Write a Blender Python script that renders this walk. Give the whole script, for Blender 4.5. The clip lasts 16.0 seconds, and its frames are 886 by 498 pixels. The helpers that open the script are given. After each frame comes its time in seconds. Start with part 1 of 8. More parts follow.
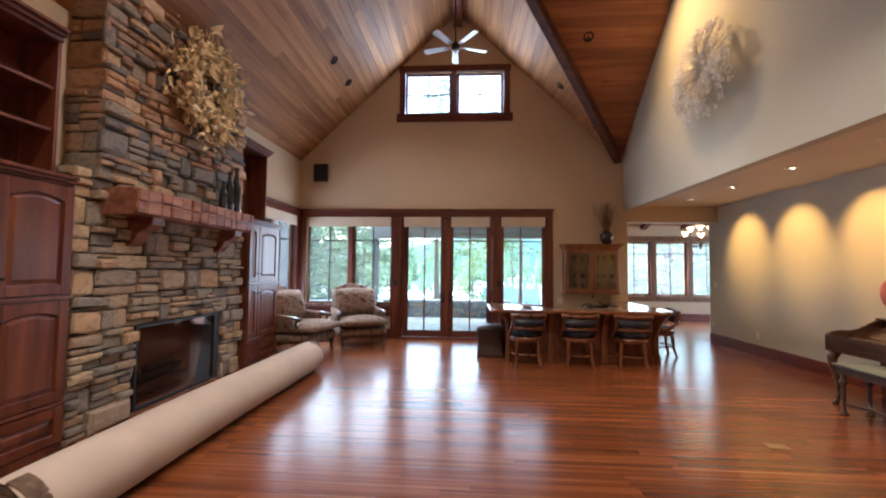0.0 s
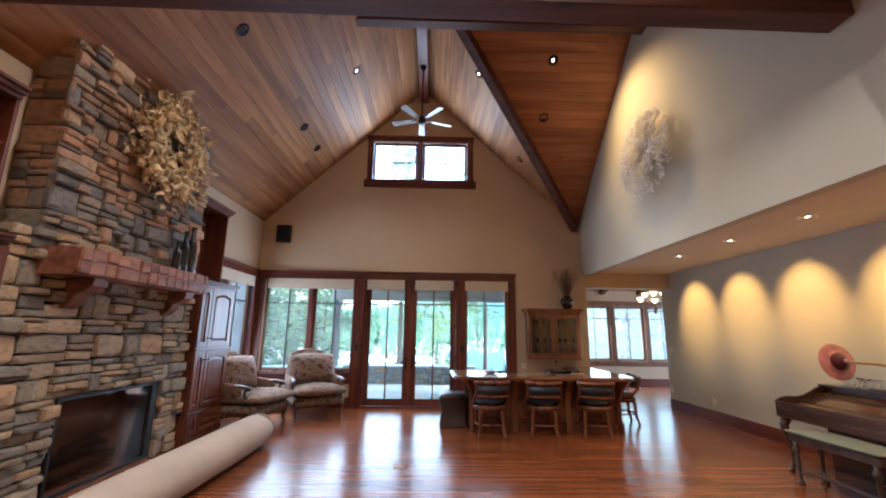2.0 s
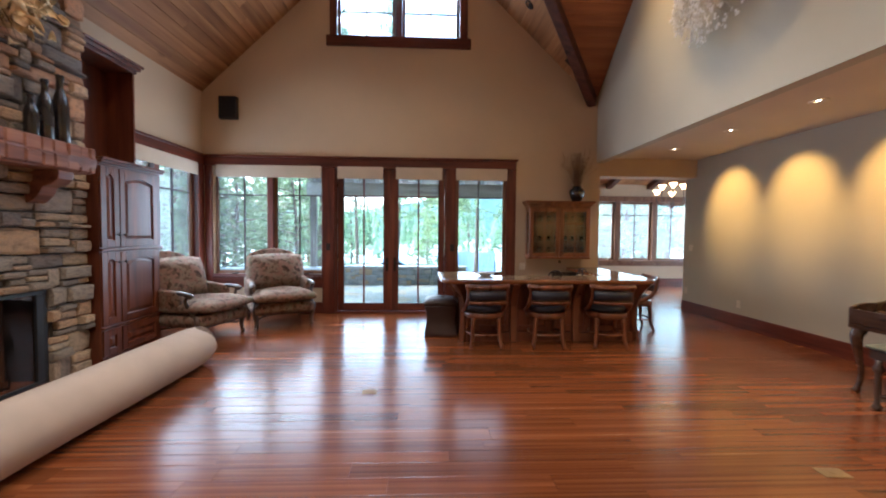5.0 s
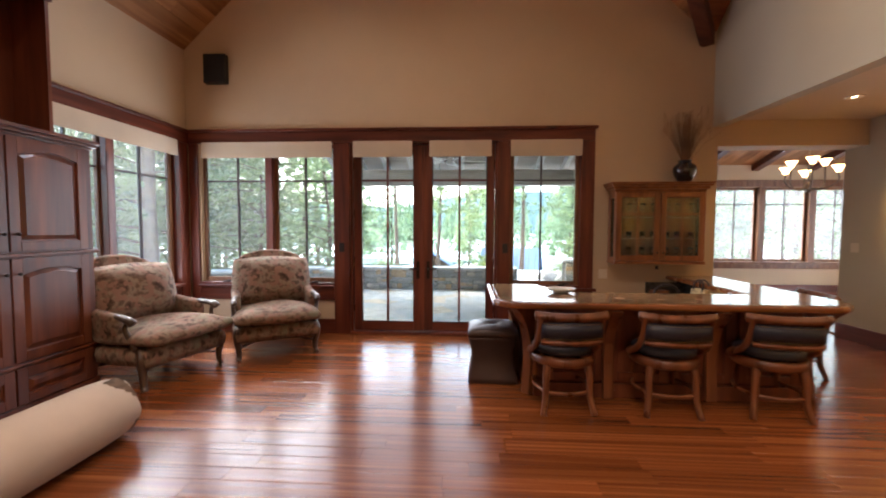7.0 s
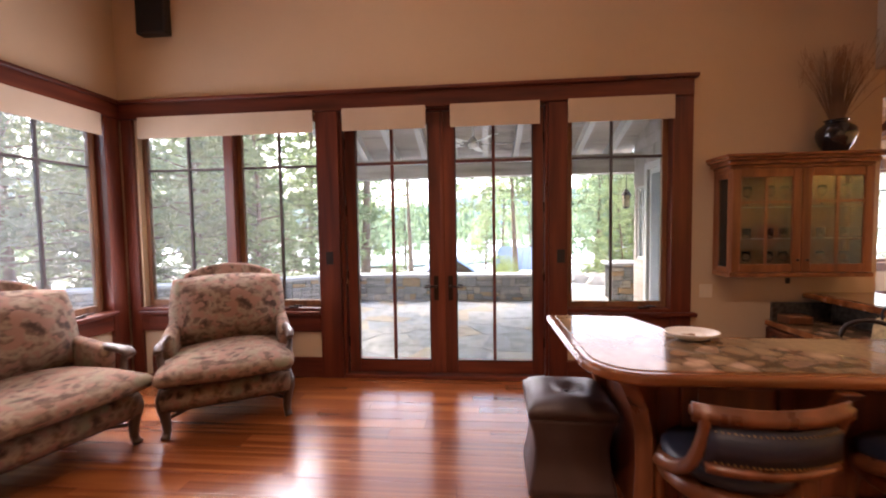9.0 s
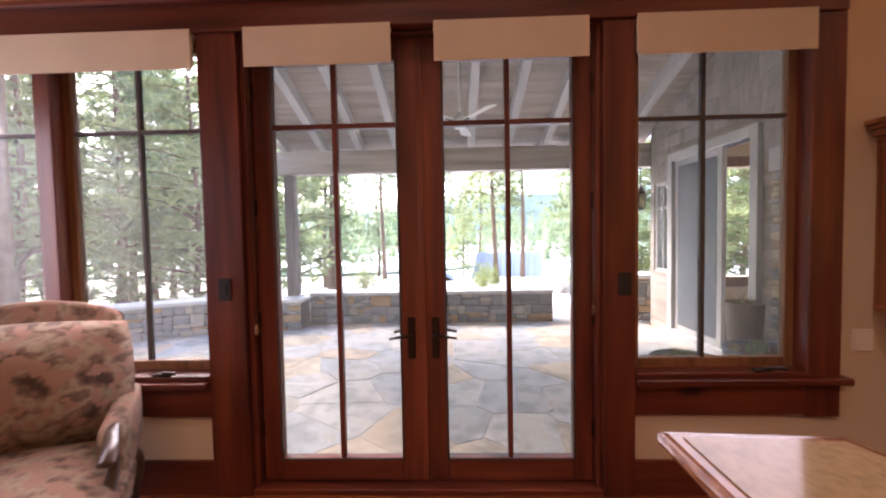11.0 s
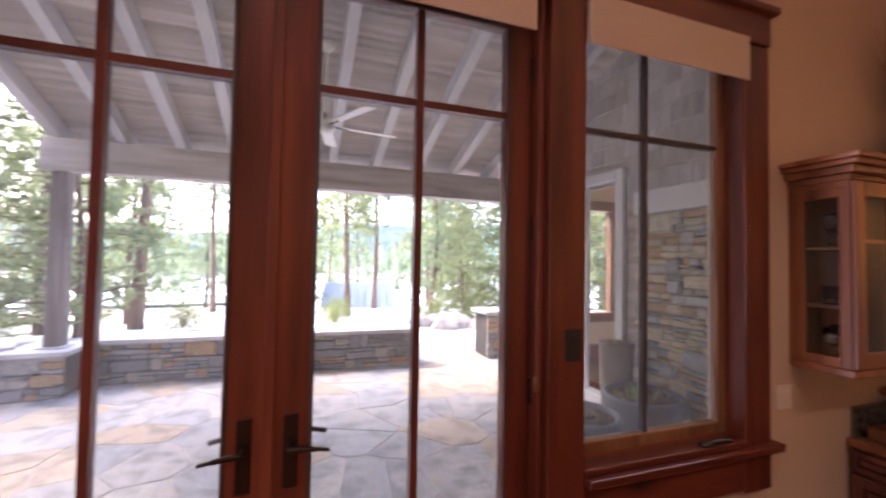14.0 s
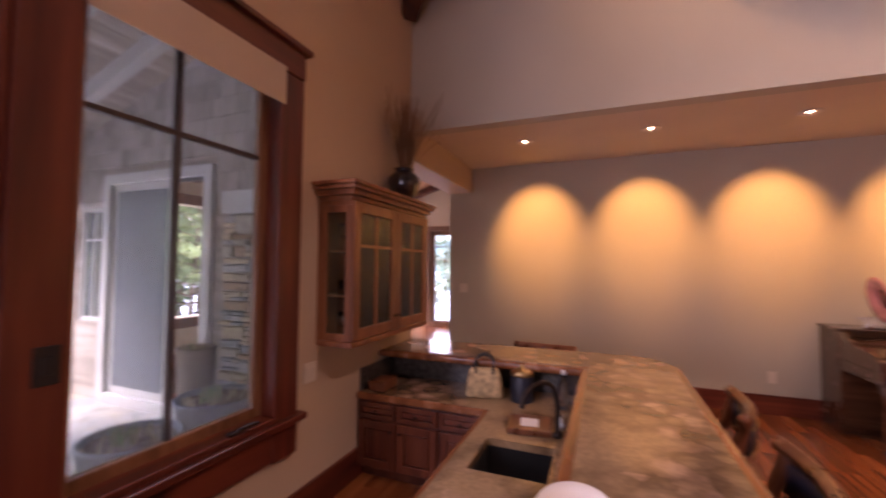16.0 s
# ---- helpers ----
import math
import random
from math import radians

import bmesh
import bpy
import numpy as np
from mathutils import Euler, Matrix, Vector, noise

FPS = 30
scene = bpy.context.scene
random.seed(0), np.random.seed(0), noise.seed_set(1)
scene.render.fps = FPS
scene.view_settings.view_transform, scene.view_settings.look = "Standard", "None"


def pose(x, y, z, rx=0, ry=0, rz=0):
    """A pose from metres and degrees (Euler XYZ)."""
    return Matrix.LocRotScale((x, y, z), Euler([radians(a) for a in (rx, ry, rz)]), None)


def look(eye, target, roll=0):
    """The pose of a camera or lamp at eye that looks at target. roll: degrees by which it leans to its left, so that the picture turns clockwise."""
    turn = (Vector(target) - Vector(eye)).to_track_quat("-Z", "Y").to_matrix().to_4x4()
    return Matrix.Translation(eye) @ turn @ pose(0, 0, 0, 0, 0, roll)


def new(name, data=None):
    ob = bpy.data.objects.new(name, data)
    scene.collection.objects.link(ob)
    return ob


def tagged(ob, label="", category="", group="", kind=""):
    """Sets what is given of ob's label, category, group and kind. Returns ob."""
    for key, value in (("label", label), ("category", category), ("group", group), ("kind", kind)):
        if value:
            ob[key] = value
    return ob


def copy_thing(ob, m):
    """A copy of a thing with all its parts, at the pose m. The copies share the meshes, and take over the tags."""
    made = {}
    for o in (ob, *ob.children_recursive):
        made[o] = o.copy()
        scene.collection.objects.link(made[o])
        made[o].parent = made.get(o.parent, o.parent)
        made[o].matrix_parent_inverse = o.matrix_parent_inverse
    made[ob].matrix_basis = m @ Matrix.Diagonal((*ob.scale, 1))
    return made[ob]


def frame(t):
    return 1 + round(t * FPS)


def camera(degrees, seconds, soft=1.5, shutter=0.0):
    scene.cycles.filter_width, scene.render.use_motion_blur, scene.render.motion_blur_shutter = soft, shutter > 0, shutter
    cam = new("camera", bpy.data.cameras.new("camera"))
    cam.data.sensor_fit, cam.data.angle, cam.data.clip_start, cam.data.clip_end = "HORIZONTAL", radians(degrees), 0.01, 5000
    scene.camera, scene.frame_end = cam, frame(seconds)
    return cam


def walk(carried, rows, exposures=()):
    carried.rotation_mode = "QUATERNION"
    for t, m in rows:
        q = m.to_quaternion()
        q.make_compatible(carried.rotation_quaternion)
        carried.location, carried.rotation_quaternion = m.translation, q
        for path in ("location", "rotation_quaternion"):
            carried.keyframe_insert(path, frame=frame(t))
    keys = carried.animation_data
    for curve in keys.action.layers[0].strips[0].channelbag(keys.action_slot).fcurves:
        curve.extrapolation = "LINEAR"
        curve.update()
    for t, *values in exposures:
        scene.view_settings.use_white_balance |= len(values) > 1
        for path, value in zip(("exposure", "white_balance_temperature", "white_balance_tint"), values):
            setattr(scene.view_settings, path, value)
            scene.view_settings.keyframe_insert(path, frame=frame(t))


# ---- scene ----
cam = camera(95.0, 16.0, soft=2.0, shutter=0.5)
METRES, EYE, TILT, LEAN, TURN = 8.0, 1.5, 0.0, 0.0, 3.6
ROWS = [
    (0.0, 0.0, 0.0, 0.0, -0.03, 2.78, -0.56),
    (0.5, 0.0014, -0.0006, 0.0021, -1.41, 5.9, -0.89),
    (1.0, 0.0018, -0.0019, 0.0039, -3.08, 9.31, -0.95),
    (1.5, 0.0025, -0.0026, 0.0046, -4.26, 11.56, -0.87),
    (2.0, 0.0033, -0.0016, 0.0039, -4.97, 11.55, -0.77),
    (2.5, 0.0076, 0.0034, 0.0018, -5.64, 9.0, -0.65),
    (3.0, 0.0124, 0.0131, -0.0009, -6.2, 6.08, -0.49),
    (3.5, 0.0128, 0.0402, -0.0018, -6.45, 3.24, -0.38),
    (4.0, 0.0174, 0.0756, -0.0048, -6.95, 0.34, -0.33),
    (6.5, 0.0457, 0.3541, -0.0069, -2.03, -2.92, -0.48),
    (7.0, 0.0422, 0.4088, -0.0054, -0.24, -2.95, -0.2),
    (7.5, 0.0347, 0.459, -0.0033, 0.84, -3.38, 0.12),
    (8.0, 0.0332, 0.5086, -0.0039, 2.0, -2.91, 0.46),
    (8.5, 0.0287, 0.5593, -0.0051, 2.12, -2.59, 0.77),
    (9.0, 0.026, 0.61, -0.0036, 1.67, -3.03, 0.9),
    (11.5, 0.0181, 0.8526, -0.0008, -2.69, -1.72, 0.91),
    (12.0, 0.0214, 0.8837, 0.0007, -3.65, -0.65, 0.64),
    (12.5, 0.0165, 0.9033, 0.002, -5.58, 0.18, 0.39),
    (13.0, 0.0067, 0.9177, 0.0013, -8.5, 0.79, -0.02),
    (13.5, 0.0058, 0.9232, 0.0009, -14.45, 1.25, -0.53),
    (14.0, 0.0107, 0.9219, 0.0012, -22.84, 1.79, -1.02),
    (14.5, 0.0181, 0.9164, 0.0023, -33.27, 2.2, -1.19),
    (15.0, 0.026, 0.9085, 0.0026, -45.26, 2.56, -1.09),
    (15.5, 0.0344, 0.8975, 0.0024, -58.24, 2.67, -0.76),
    (16.0, 0.0425, 0.8821, 0.0023, -71.84, 2.37, -0.5),
]
walk(cam, [(t, pose(0, 0, EYE, TILT, LEAN, TURN) @ pose(METRES * x, METRES * y, METRES * z, 90 + pitch, roll, yaw)) for t, x, y, z, yaw, pitch, roll in ROWS], exposures=((0.0, 3.64, 5350, 14), (3.5, 3.62, 4850, 10), (7.0, 3.56, 6300, 21), (9.0, 3.64, 6900, 37), (12.5, 3.58, 6800, 46), (14.0, 3.6, 6700, 53), (15.0, 3.54, 7300, 59), (16.0, 3.4, 6450, 58)))

# ---- daylight and lamps ----
world = bpy.data.worlds.new("sky")
scene.world = world
world.use_nodes = True
_sky = world.node_tree.nodes.new("ShaderNodeTexSky")
_sky.sky_type = "NISHITA"
_sky.sun_disc = False
_sky.sun_elevation, _sky.sun_rotation = radians(42), radians(311)
_sky.air_density, _sky.dust_density, _sky.ozone_density = 1.0, 2.5, 1.0
world.node_tree.links.new(_sky.outputs[0], world.node_tree.nodes["Background"].inputs[0])
world.node_tree.nodes["Background"].inputs[1].default_value = 0.135


def lamp(name, kind, m, energy, color, **more):
    data = bpy.data.lights.new(name, kind)
    data.energy, data.color = energy, color
    if kind == "SUN":
        data.angle = more["angle"]
    if kind == "AREA":
        data.shape, data.size, data.size_y = "RECTANGLE", more["size"], more["size_y"]
    if kind == "SPOT":
        data.spot_size, data.spot_blend, data.shadow_soft_size = more["cone"], more["blend"], more["radius"]
    ob = new(name, data)
    ob.matrix_world = m
    return ob


lamp("sun", "SUN", look((-35, 38, 42), (0, 8, 0)), 1.35, (1.0, 0.97, 0.93), angle=radians(40))
SKY = (0.9, 0.96, 1.0)
# daylight that enters by the openings
for wx, wz, sx, sz, e in ((-3.08, 1.56, 0.8, 1.6, 1.7), (-2.1, 1.56, 0.76, 1.6, 1.7), (-0.95, 1.3, 0.7, 2.15, 1.0), (0.03, 1.3, 0.7, 2.15, 1.0), (1.15, 1.56, 0.8, 1.6, 1.1), (-0.91, 5.36, 0.9, 0.85, 2.2), (0.23, 5.36, 0.9, 0.85, 2.2)):
    lamp("window_daylight", "AREA", look((wx, 8.66, wz), (wx, 0, wz - 0.6)), e, SKY, size=sx, size_y=sz)
lamp("window_daylight", "AREA", look((-3.66, 7.75, 1.56), (0, 7.75, 1.0)), 2.8, SKY, size=1.5, size_y=1.6)
lamp("window_daylight", "AREA", look((6.8, 13.1, 1.6), (6.8, 9, 1.0)), 6, SKY, size=4.2, size_y=1.6)
lamp("window_daylight", "AREA", look((9.36, 10.4, 1.3), (5, 10.2, 0.8)), 9, SKY, size=1.4, size_y=2.1)
WARM = (1.0, 0.58, 0.2)
SOFT = (1.0, 0.8, 0.58)
# recessed lamps of the niche wash its wall
for k in range(9):
    lamp("niche_spot", "SPOT", look((4.17, 7.85 - 1.2 * k, 2.82), (5.17, 7.85 - 1.2 * k, 1.98)), 15, (1.0, 0.52, 0.12), cone=radians(58), blend=0.8, radius=0.03)
    lamp("niche_glow", "SPOT", look((4.17, 7.85 - 1.2 * k, 2.82), (4.1, 7.85 - 1.2 * k, 0)), 2.6, (1.0, 0.68, 0.34), cone=radians(125), blend=0.8, radius=0.05)
# recessed lamps and added fill under the vault, in twos, and the dining room chandelier
# Only the pair at y 6.5 has fittings; southern pairs are unseen added fill.
for y, e, c in ((6.5, 11, 92), (3.4, 23, 125), (0.4, 38, 125), (-2.4, 50, 96)):
    for x in (-1.4, 0.76):
        lamp("vault_spot_and_fill", "SPOT", look((x, y, 6.02), (x * 0.8 - (0.5 if y > 6 else 0), y + (1.1 if y > 6 else -0.1), 0)), e * (0.6 if y > 6 and x > 0 else 1), SOFT, cone=radians(c), blend=0.7, radius=0.05)
lamp("gable_spot", "SPOT", look((2.05, 6.2, 6.0), (3.27, 5.9, 4.7)), 28, WARM, cone=radians(96), blend=1.0, radius=0.12)
lamp("chandelier_bulb", "POINT", Matrix.Translation((5.62, 10.2, 2.62)), 5, WARM)

# ---- building helpers ----


def part(name, bm, material, parent=None, label="", smooth=False):
    me = bpy.data.meshes.new(name)
    bm.normal_update()
    bm.to_mesh(me)
    bm.free()
    me.materials.append(material)
    if smooth:
        for p in me.polygons:
            p.use_smooth = True
    ob = new(name, me)
    if parent:
        ob.parent = parent
    if label:
        ob["label"] = label
    return ob


def shared(name, me, parent, m):
    ob = new(name, me)
    ob.parent = parent
    ob.matrix_basis = m
    return ob


def thing(name, m, label, category, group="", kind=""):
    ob = new(name)
    ob.empty_display_size = 0.1
    ob.matrix_world = m
    return tagged(ob, label, category, group, kind)


def bm_new():
    return bmesh.new()


def box(bm, x0, x1, y0, y1, z0, z1, bev=0.0, seg=1, m=None):
    vs = [bm.verts.new((x, y, z)) for x in (x0, x1) for y in (y0, y1) for z in (z0, z1)]
    fs = [bm.faces.new([vs[i] for i in q]) for q in
          ((0, 1, 3, 2), (4, 6, 7, 5), (0, 4, 5, 1), (2, 3, 7, 6), (0, 2, 6, 4), (1, 5, 7, 3))]
    if bev:
        es = list({e for f in fs for e in f.edges})
        r = bmesh.ops.bevel(bm, geom=es, offset=bev, segments=seg, affect="EDGES", profile=0.5)
        vs = list({v for f in r["faces"] for v in f.verts} | {v for v in vs if v.is_valid})
    if m is not None:
        bmesh.ops.transform(bm, matrix=m, verts=vs)
    return vs


def boxes(*rows, bev=0.0):
    bm = bmesh.new()
    for r in rows:
        box(bm, *r, bev=bev)
    return bm


def prism(bm, pts, axis, a, b, bev=0.0, m=None):
    """A polygon of (u, v) points drawn out along an axis from a to b."""
    def at(u, v, w):
        return {"x": (w, u, v), "y": (u, w, v), "z": (u, v, w)}[axis]
    lo = [bm.verts.new(at(u, v, a)) for u, v in pts]
    hi = [bm.verts.new(at(u, v, b)) for u, v in pts]
    n = len(pts)
    fs = [bm.faces.new(lo[::-1]), bm.faces.new(hi)]
    fs += [bm.faces.new((lo[i], lo[(i + 1) % n], hi[(i + 1) % n], hi[i])) for i in range(n)]
    bmesh.ops.recalc_face_normals(bm, faces=fs)
    vs = lo + hi
    if bev:
        es = list({e for f in fs for e in f.edges})
        r = bmesh.ops.bevel(bm, geom=es, offset=bev, segments=2, affect="EDGES", profile=0.5)
        vs = list({v for f in r["faces"] for v in f.verts} | {v for v in vs if v.is_valid})
    if m is not None:
        bmesh.ops.transform(bm, matrix=m, verts=vs)
    return vs


def lathe(bm, profile, n=20, m=None):
    """A turned body round z from (radius, height) pairs."""
    rings = []
    for r, z in profile:
        if r < 1e-4:
            rings.append([bm.verts.new((0, 0, z))])
        else:
            rings.append([bm.verts.new((r * math.cos(2 * math.pi * i / n), r * math.sin(2 * math.pi * i / n), z)) for i in range(n)])
    for a, b in zip(rings, rings[1:]):
        for i in range(n):
            q = [a[i % len(a)], a[(i + 1) % len(a)], b[(i + 1) % len(b)], b[i % len(b)]]
            q = list(dict.fromkeys(q))
            if len(q) > 2:
                bm.faces.new(q)
    for ring, flip in ((rings[0], True), (rings[-1], False)):
        if len(ring) > 2:
            bm.faces.new(ring[::-1] if flip else ring)
    vs = [v for r in rings for v in r]
    if m is not None:
        bmesh.ops.transform(bm, matrix=m, verts=vs)
    return vs


def tube(bm, path, radii, n=8, flat=1.0):
    """A round bar along points; radii is a number or one for each point."""
    pts = [Vector(p) for p in path]
    if not hasattr(radii, "__len__"):
        radii = [radii] * len(pts)
    rings, up = [], None
    for i, p in enumerate(pts):
        d = (pts[min(i + 1, len(pts) - 1)] - pts[max(i - 1, 0)]).normalized()
        if up is None:
            up = d.orthogonal().normalized()
        up = (up - d * up.dot(d)).normalized()
        side = d.cross(up)
        rings.append([bm.verts.new(p + radii[i] * (math.cos(2 * math.pi * k / n) * up + flat * math.sin(2 * math.pi * k / n) * side)) for k in range(n)])
    for a, b in zip(rings, rings[1:]):
        for k in range(n):
            bm.faces.new((a[k], a[(k + 1) % n], b[(k + 1) % n], b[k]))
    bm.faces.new(rings[0][::-1])
    bm.faces.new(rings[-1])
    return [v for r in rings for v in r]


def curve_pts(ctrl, n=8):
    """A smooth line through control points."""
    c = [Vector(p) for p in ctrl]
    out = []
    for i in range(len(c) - 1):
        a, b = c[i], c[i + 1]
        ta = (b - c[i - 1]) / 2 if i else (b - a)
        tb = (c[i + 2] - a) / 2 if i + 2 < len(c) else (b - a)
        for k in range(n):
            s = k / n
            out.append((2 * s**3 - 3 * s**2 + 1) * a + (s**3 - 2 * s**2 + s) * ta + (3 * s**2 - 2 * s**3) * b + (s**3 - s**2) * tb)
    out.append(c[-1])
    return out


def frame_rect(bm, axis, at0, at1, u0, u1, v0, v1, w, bev=0.0):
    """Four butted bars round an opening; axis is the way through it, v is up."""
    def bar(a0, a1, b0, b1):
        if axis == "y":
            box(bm, a0, a1, at0, at1, b0, b1, bev)
        else:
            box(bm, at0, at1, a0, a1, b0, b1, bev)
    bar(u0, u0 + w, v0, v1)
    bar(u1 - w, u1, v0, v1)
    bar(u0 + w, u1 - w, v0, v0 + w)
    bar(u0 + w, u1 - w, v1 - w, v1)


# ---- materials ----


def node_mat(name):
    m = bpy.data.materials.new(name)
    m.use_nodes = True
    nt = m.node_tree
    return m, nt, nt.nodes["Principled BSDF"]


def noise_node(nt, scale, detail=4, stretch=(1, 1, 1), coord="Object"):
    tc = nt.nodes.new("ShaderNodeTexCoord")
    mp = nt.nodes.new("ShaderNodeMapping")
    mp.inputs["Scale"].default_value = stretch
    nt.links.new(tc.outputs[coord], mp.inputs["Vector"])
    nz = nt.nodes.new("ShaderNodeTexNoise")
    nz.inputs["Scale"].default_value, nz.inputs["Detail"].default_value = scale, detail
    nt.links.new(mp.outputs[0], nz.inputs["Vector"])
    return nz, mp


def ramp(nt, source, stops):
    cr = nt.nodes.new("ShaderNodeValToRGB")
    els = cr.color_ramp.elements
    while len(els) < len(stops):
        els.new(0.5)
    for e, (p, c) in zip(els, stops):
        e.position, e.color = p, (*c, 1)
    nt.links.new(source, cr.inputs[0])
    return cr


def mix(nt, a, b, fac, mode="MIX"):
    mx = nt.nodes.new("ShaderNodeMix")
    mx.data_type, mx.blend_type = "RGBA", mode
    for sock, v in ((mx.inputs[0], fac), (mx.inputs[6], a), (mx.inputs[7], b)):
        if hasattr(v, "links"):
            nt.links.new(v, sock)
        else:
            sock.default_value = v if not isinstance(v, tuple) else (*v, 1)
    return mx.outputs[2]


def bump(nt, bsdf, height, strength=0.3, dist=0.01):
    b = nt.nodes.new("ShaderNodeBump")
    b.inputs["Strength"].default_value, b.inputs["Distance"].default_value = strength, dist
    nt.links.new(height, b.inputs["Height"])
    nt.links.new(b.outputs[0], bsdf.inputs["Normal"])


def plain(name, color, rough=0.6, metal=0.0, var=0.12, scale=3.0, fine=60.0, relief=0.15, coat=0.0, spec=0.5):
    """Colour that drifts at a large and a small scale, with fine relief."""
    m, nt, b = node_mat(name)
    big, _ = noise_node(nt, scale, 3)
    small, _ = noise_node(nt, fine, 3)
    lo, hi = tuple(c * (1 - var) for c in color), tuple(min(1, c * (1 + var)) for c in color)
    c1 = ramp(nt, big.outputs[0], ((0.3, lo), (0.7, hi))).outputs[0]
    c2 = mix(nt, c1, small.outputs[0], var * 0.6, "SOFT_LIGHT")
    nt.links.new(c2, b.inputs["Base Color"])
    r = nt.nodes.new("ShaderNodeMapRange")
    r.inputs[3].default_value, r.inputs[4].default_value = max(0.02, rough - 0.08), min(1, rough + 0.08)
    nt.links.new(big.outputs[0], r.inputs[0])
    nt.links.new(r.outputs[0], b.inputs["Roughness"])
    b.inputs["Metallic"].default_value = metal
    b.inputs["Coat Weight"].default_value = coat
    b.inputs["Coat Roughness"].default_value = 0.1
    b.inputs["Specular IOR Level"].default_value = spec
    if relief:
        bump(nt, b, small.outputs[0], relief, 0.004)
    return m


def wood(name, dark, mid, light, rough=0.35, along="z", scale=1.0, coat=0.0, vary=0.5, knots=True, relief=0.12):
    """Grain drawn out along one axis, a shade of its own for each piece, and knots."""
    m, nt, b = node_mat(name)
    st = {"x": (0.08, 1, 1), "y": (1, 0.08, 1), "z": (1, 1, 0.08)}[along]
    nz, mp = noise_node(nt, 14 * scale, 5, st)
    info = nt.nodes.new("ShaderNodeObjectInfo")
    geo = nt.nodes.new("ShaderNodeNewGeometry")
    rnd = nt.nodes.new("ShaderNodeMath")
    rnd.operation = "ADD"
    nt.links.new(info.outputs["Random"], rnd.inputs[0])
    nt.links.new(geo.outputs["Random Per Island"], rnd.inputs[1])
    fr = nt.nodes.new("ShaderNodeMath")
    fr.operation = "FRACT"
    nt.links.new(rnd.outputs[0], fr.inputs[0])
    sh = nt.nodes.new("ShaderNodeVectorMath")
    sh.operation = "SCALE"
    sh.inputs[0].default_value = (7, 11, 5)
    nt.links.new(fr.outputs[0], sh.inputs[3])
    nt.links.new(sh.outputs[0], mp.inputs["Location"])
    grain = ramp(nt, nz.outputs[0], ((0.3, dark), (0.52, mid), (0.72, light))).outputs[0]
    tone = ramp(nt, fr.outputs[0], ((0.0, tuple(1 - vary * k for k in (0.75, 0.8, 0.85))), (0.5, (0.85, 0.85, 0.85)), (1.0, (1, 1, 1)))).outputs[0]
    col = mix(nt, grain, tone, 0.9, "MULTIPLY")
    if knots:
        vo = nt.nodes.new("ShaderNodeTexVoronoi")
        vo.inputs["Scale"].default_value = 2.6 * scale
        sk = {"x": (0.45, 1, 1), "y": (1, 0.45, 1), "z": (1, 1, 0.45)}[along]
        mp2 = nt.nodes.new("ShaderNodeMapping")
        mp2.inputs["Scale"].default_value = sk
        tc = nt.nodes.new("ShaderNodeTexCoord")
        nt.links.new(tc.outputs["Object"], mp2.inputs["Vector"])
        nt.links.new(sh.outputs[0], mp2.inputs["Location"])
        nt.links.new(mp2.outputs[0], vo.inputs["Vector"])
        kn = ramp(nt, vo.outputs["Distance"], ((0.03, (1, 1, 1)), (0.1, (0, 0, 0)))).outputs[0]
        col = mix(nt, col, tuple(c * 0.35 for c in dark), kn)
    nt.links.new(col, b.inputs["Base Color"])
    rr = nt.nodes.new("ShaderNodeMapRange")
    rr.inputs[3].default_value, rr.inputs[4].default_value = max(0.03, rough - 0.1), min(1, rough + 0.1)
    nt.links.new(nz.outputs[0], rr.inputs[0])
    nt.links.new(rr.outputs[0], b.inputs["Roughness"])
    b.inputs["Coat Weight"].default_value = coat
    b.inputs["Coat Roughness"].default_value = 0.14
    bump(nt, b, nz.outputs[0], relief, 0.004)
    return m


def glow(name, color, strength):
    m, nt, b = node_mat(name)
    b.inputs["Base Color"].default_value = (*color, 1)
    b.inputs["Emission Color"].default_value = (*color, 1)
    b.inputs["Emission Strength"].default_value = strength
    return m


def glass(name, tint=(1, 1, 1), rough=0.0):
    m, nt, b = node_mat(name)
    b.inputs["Base Color"].default_value = (*tint, 1)
    b.inputs["Transmission Weight"].default_value = 1
    b.inputs["Roughness"].default_value = rough
    b.inputs["IOR"].default_value = 1.45
    return m


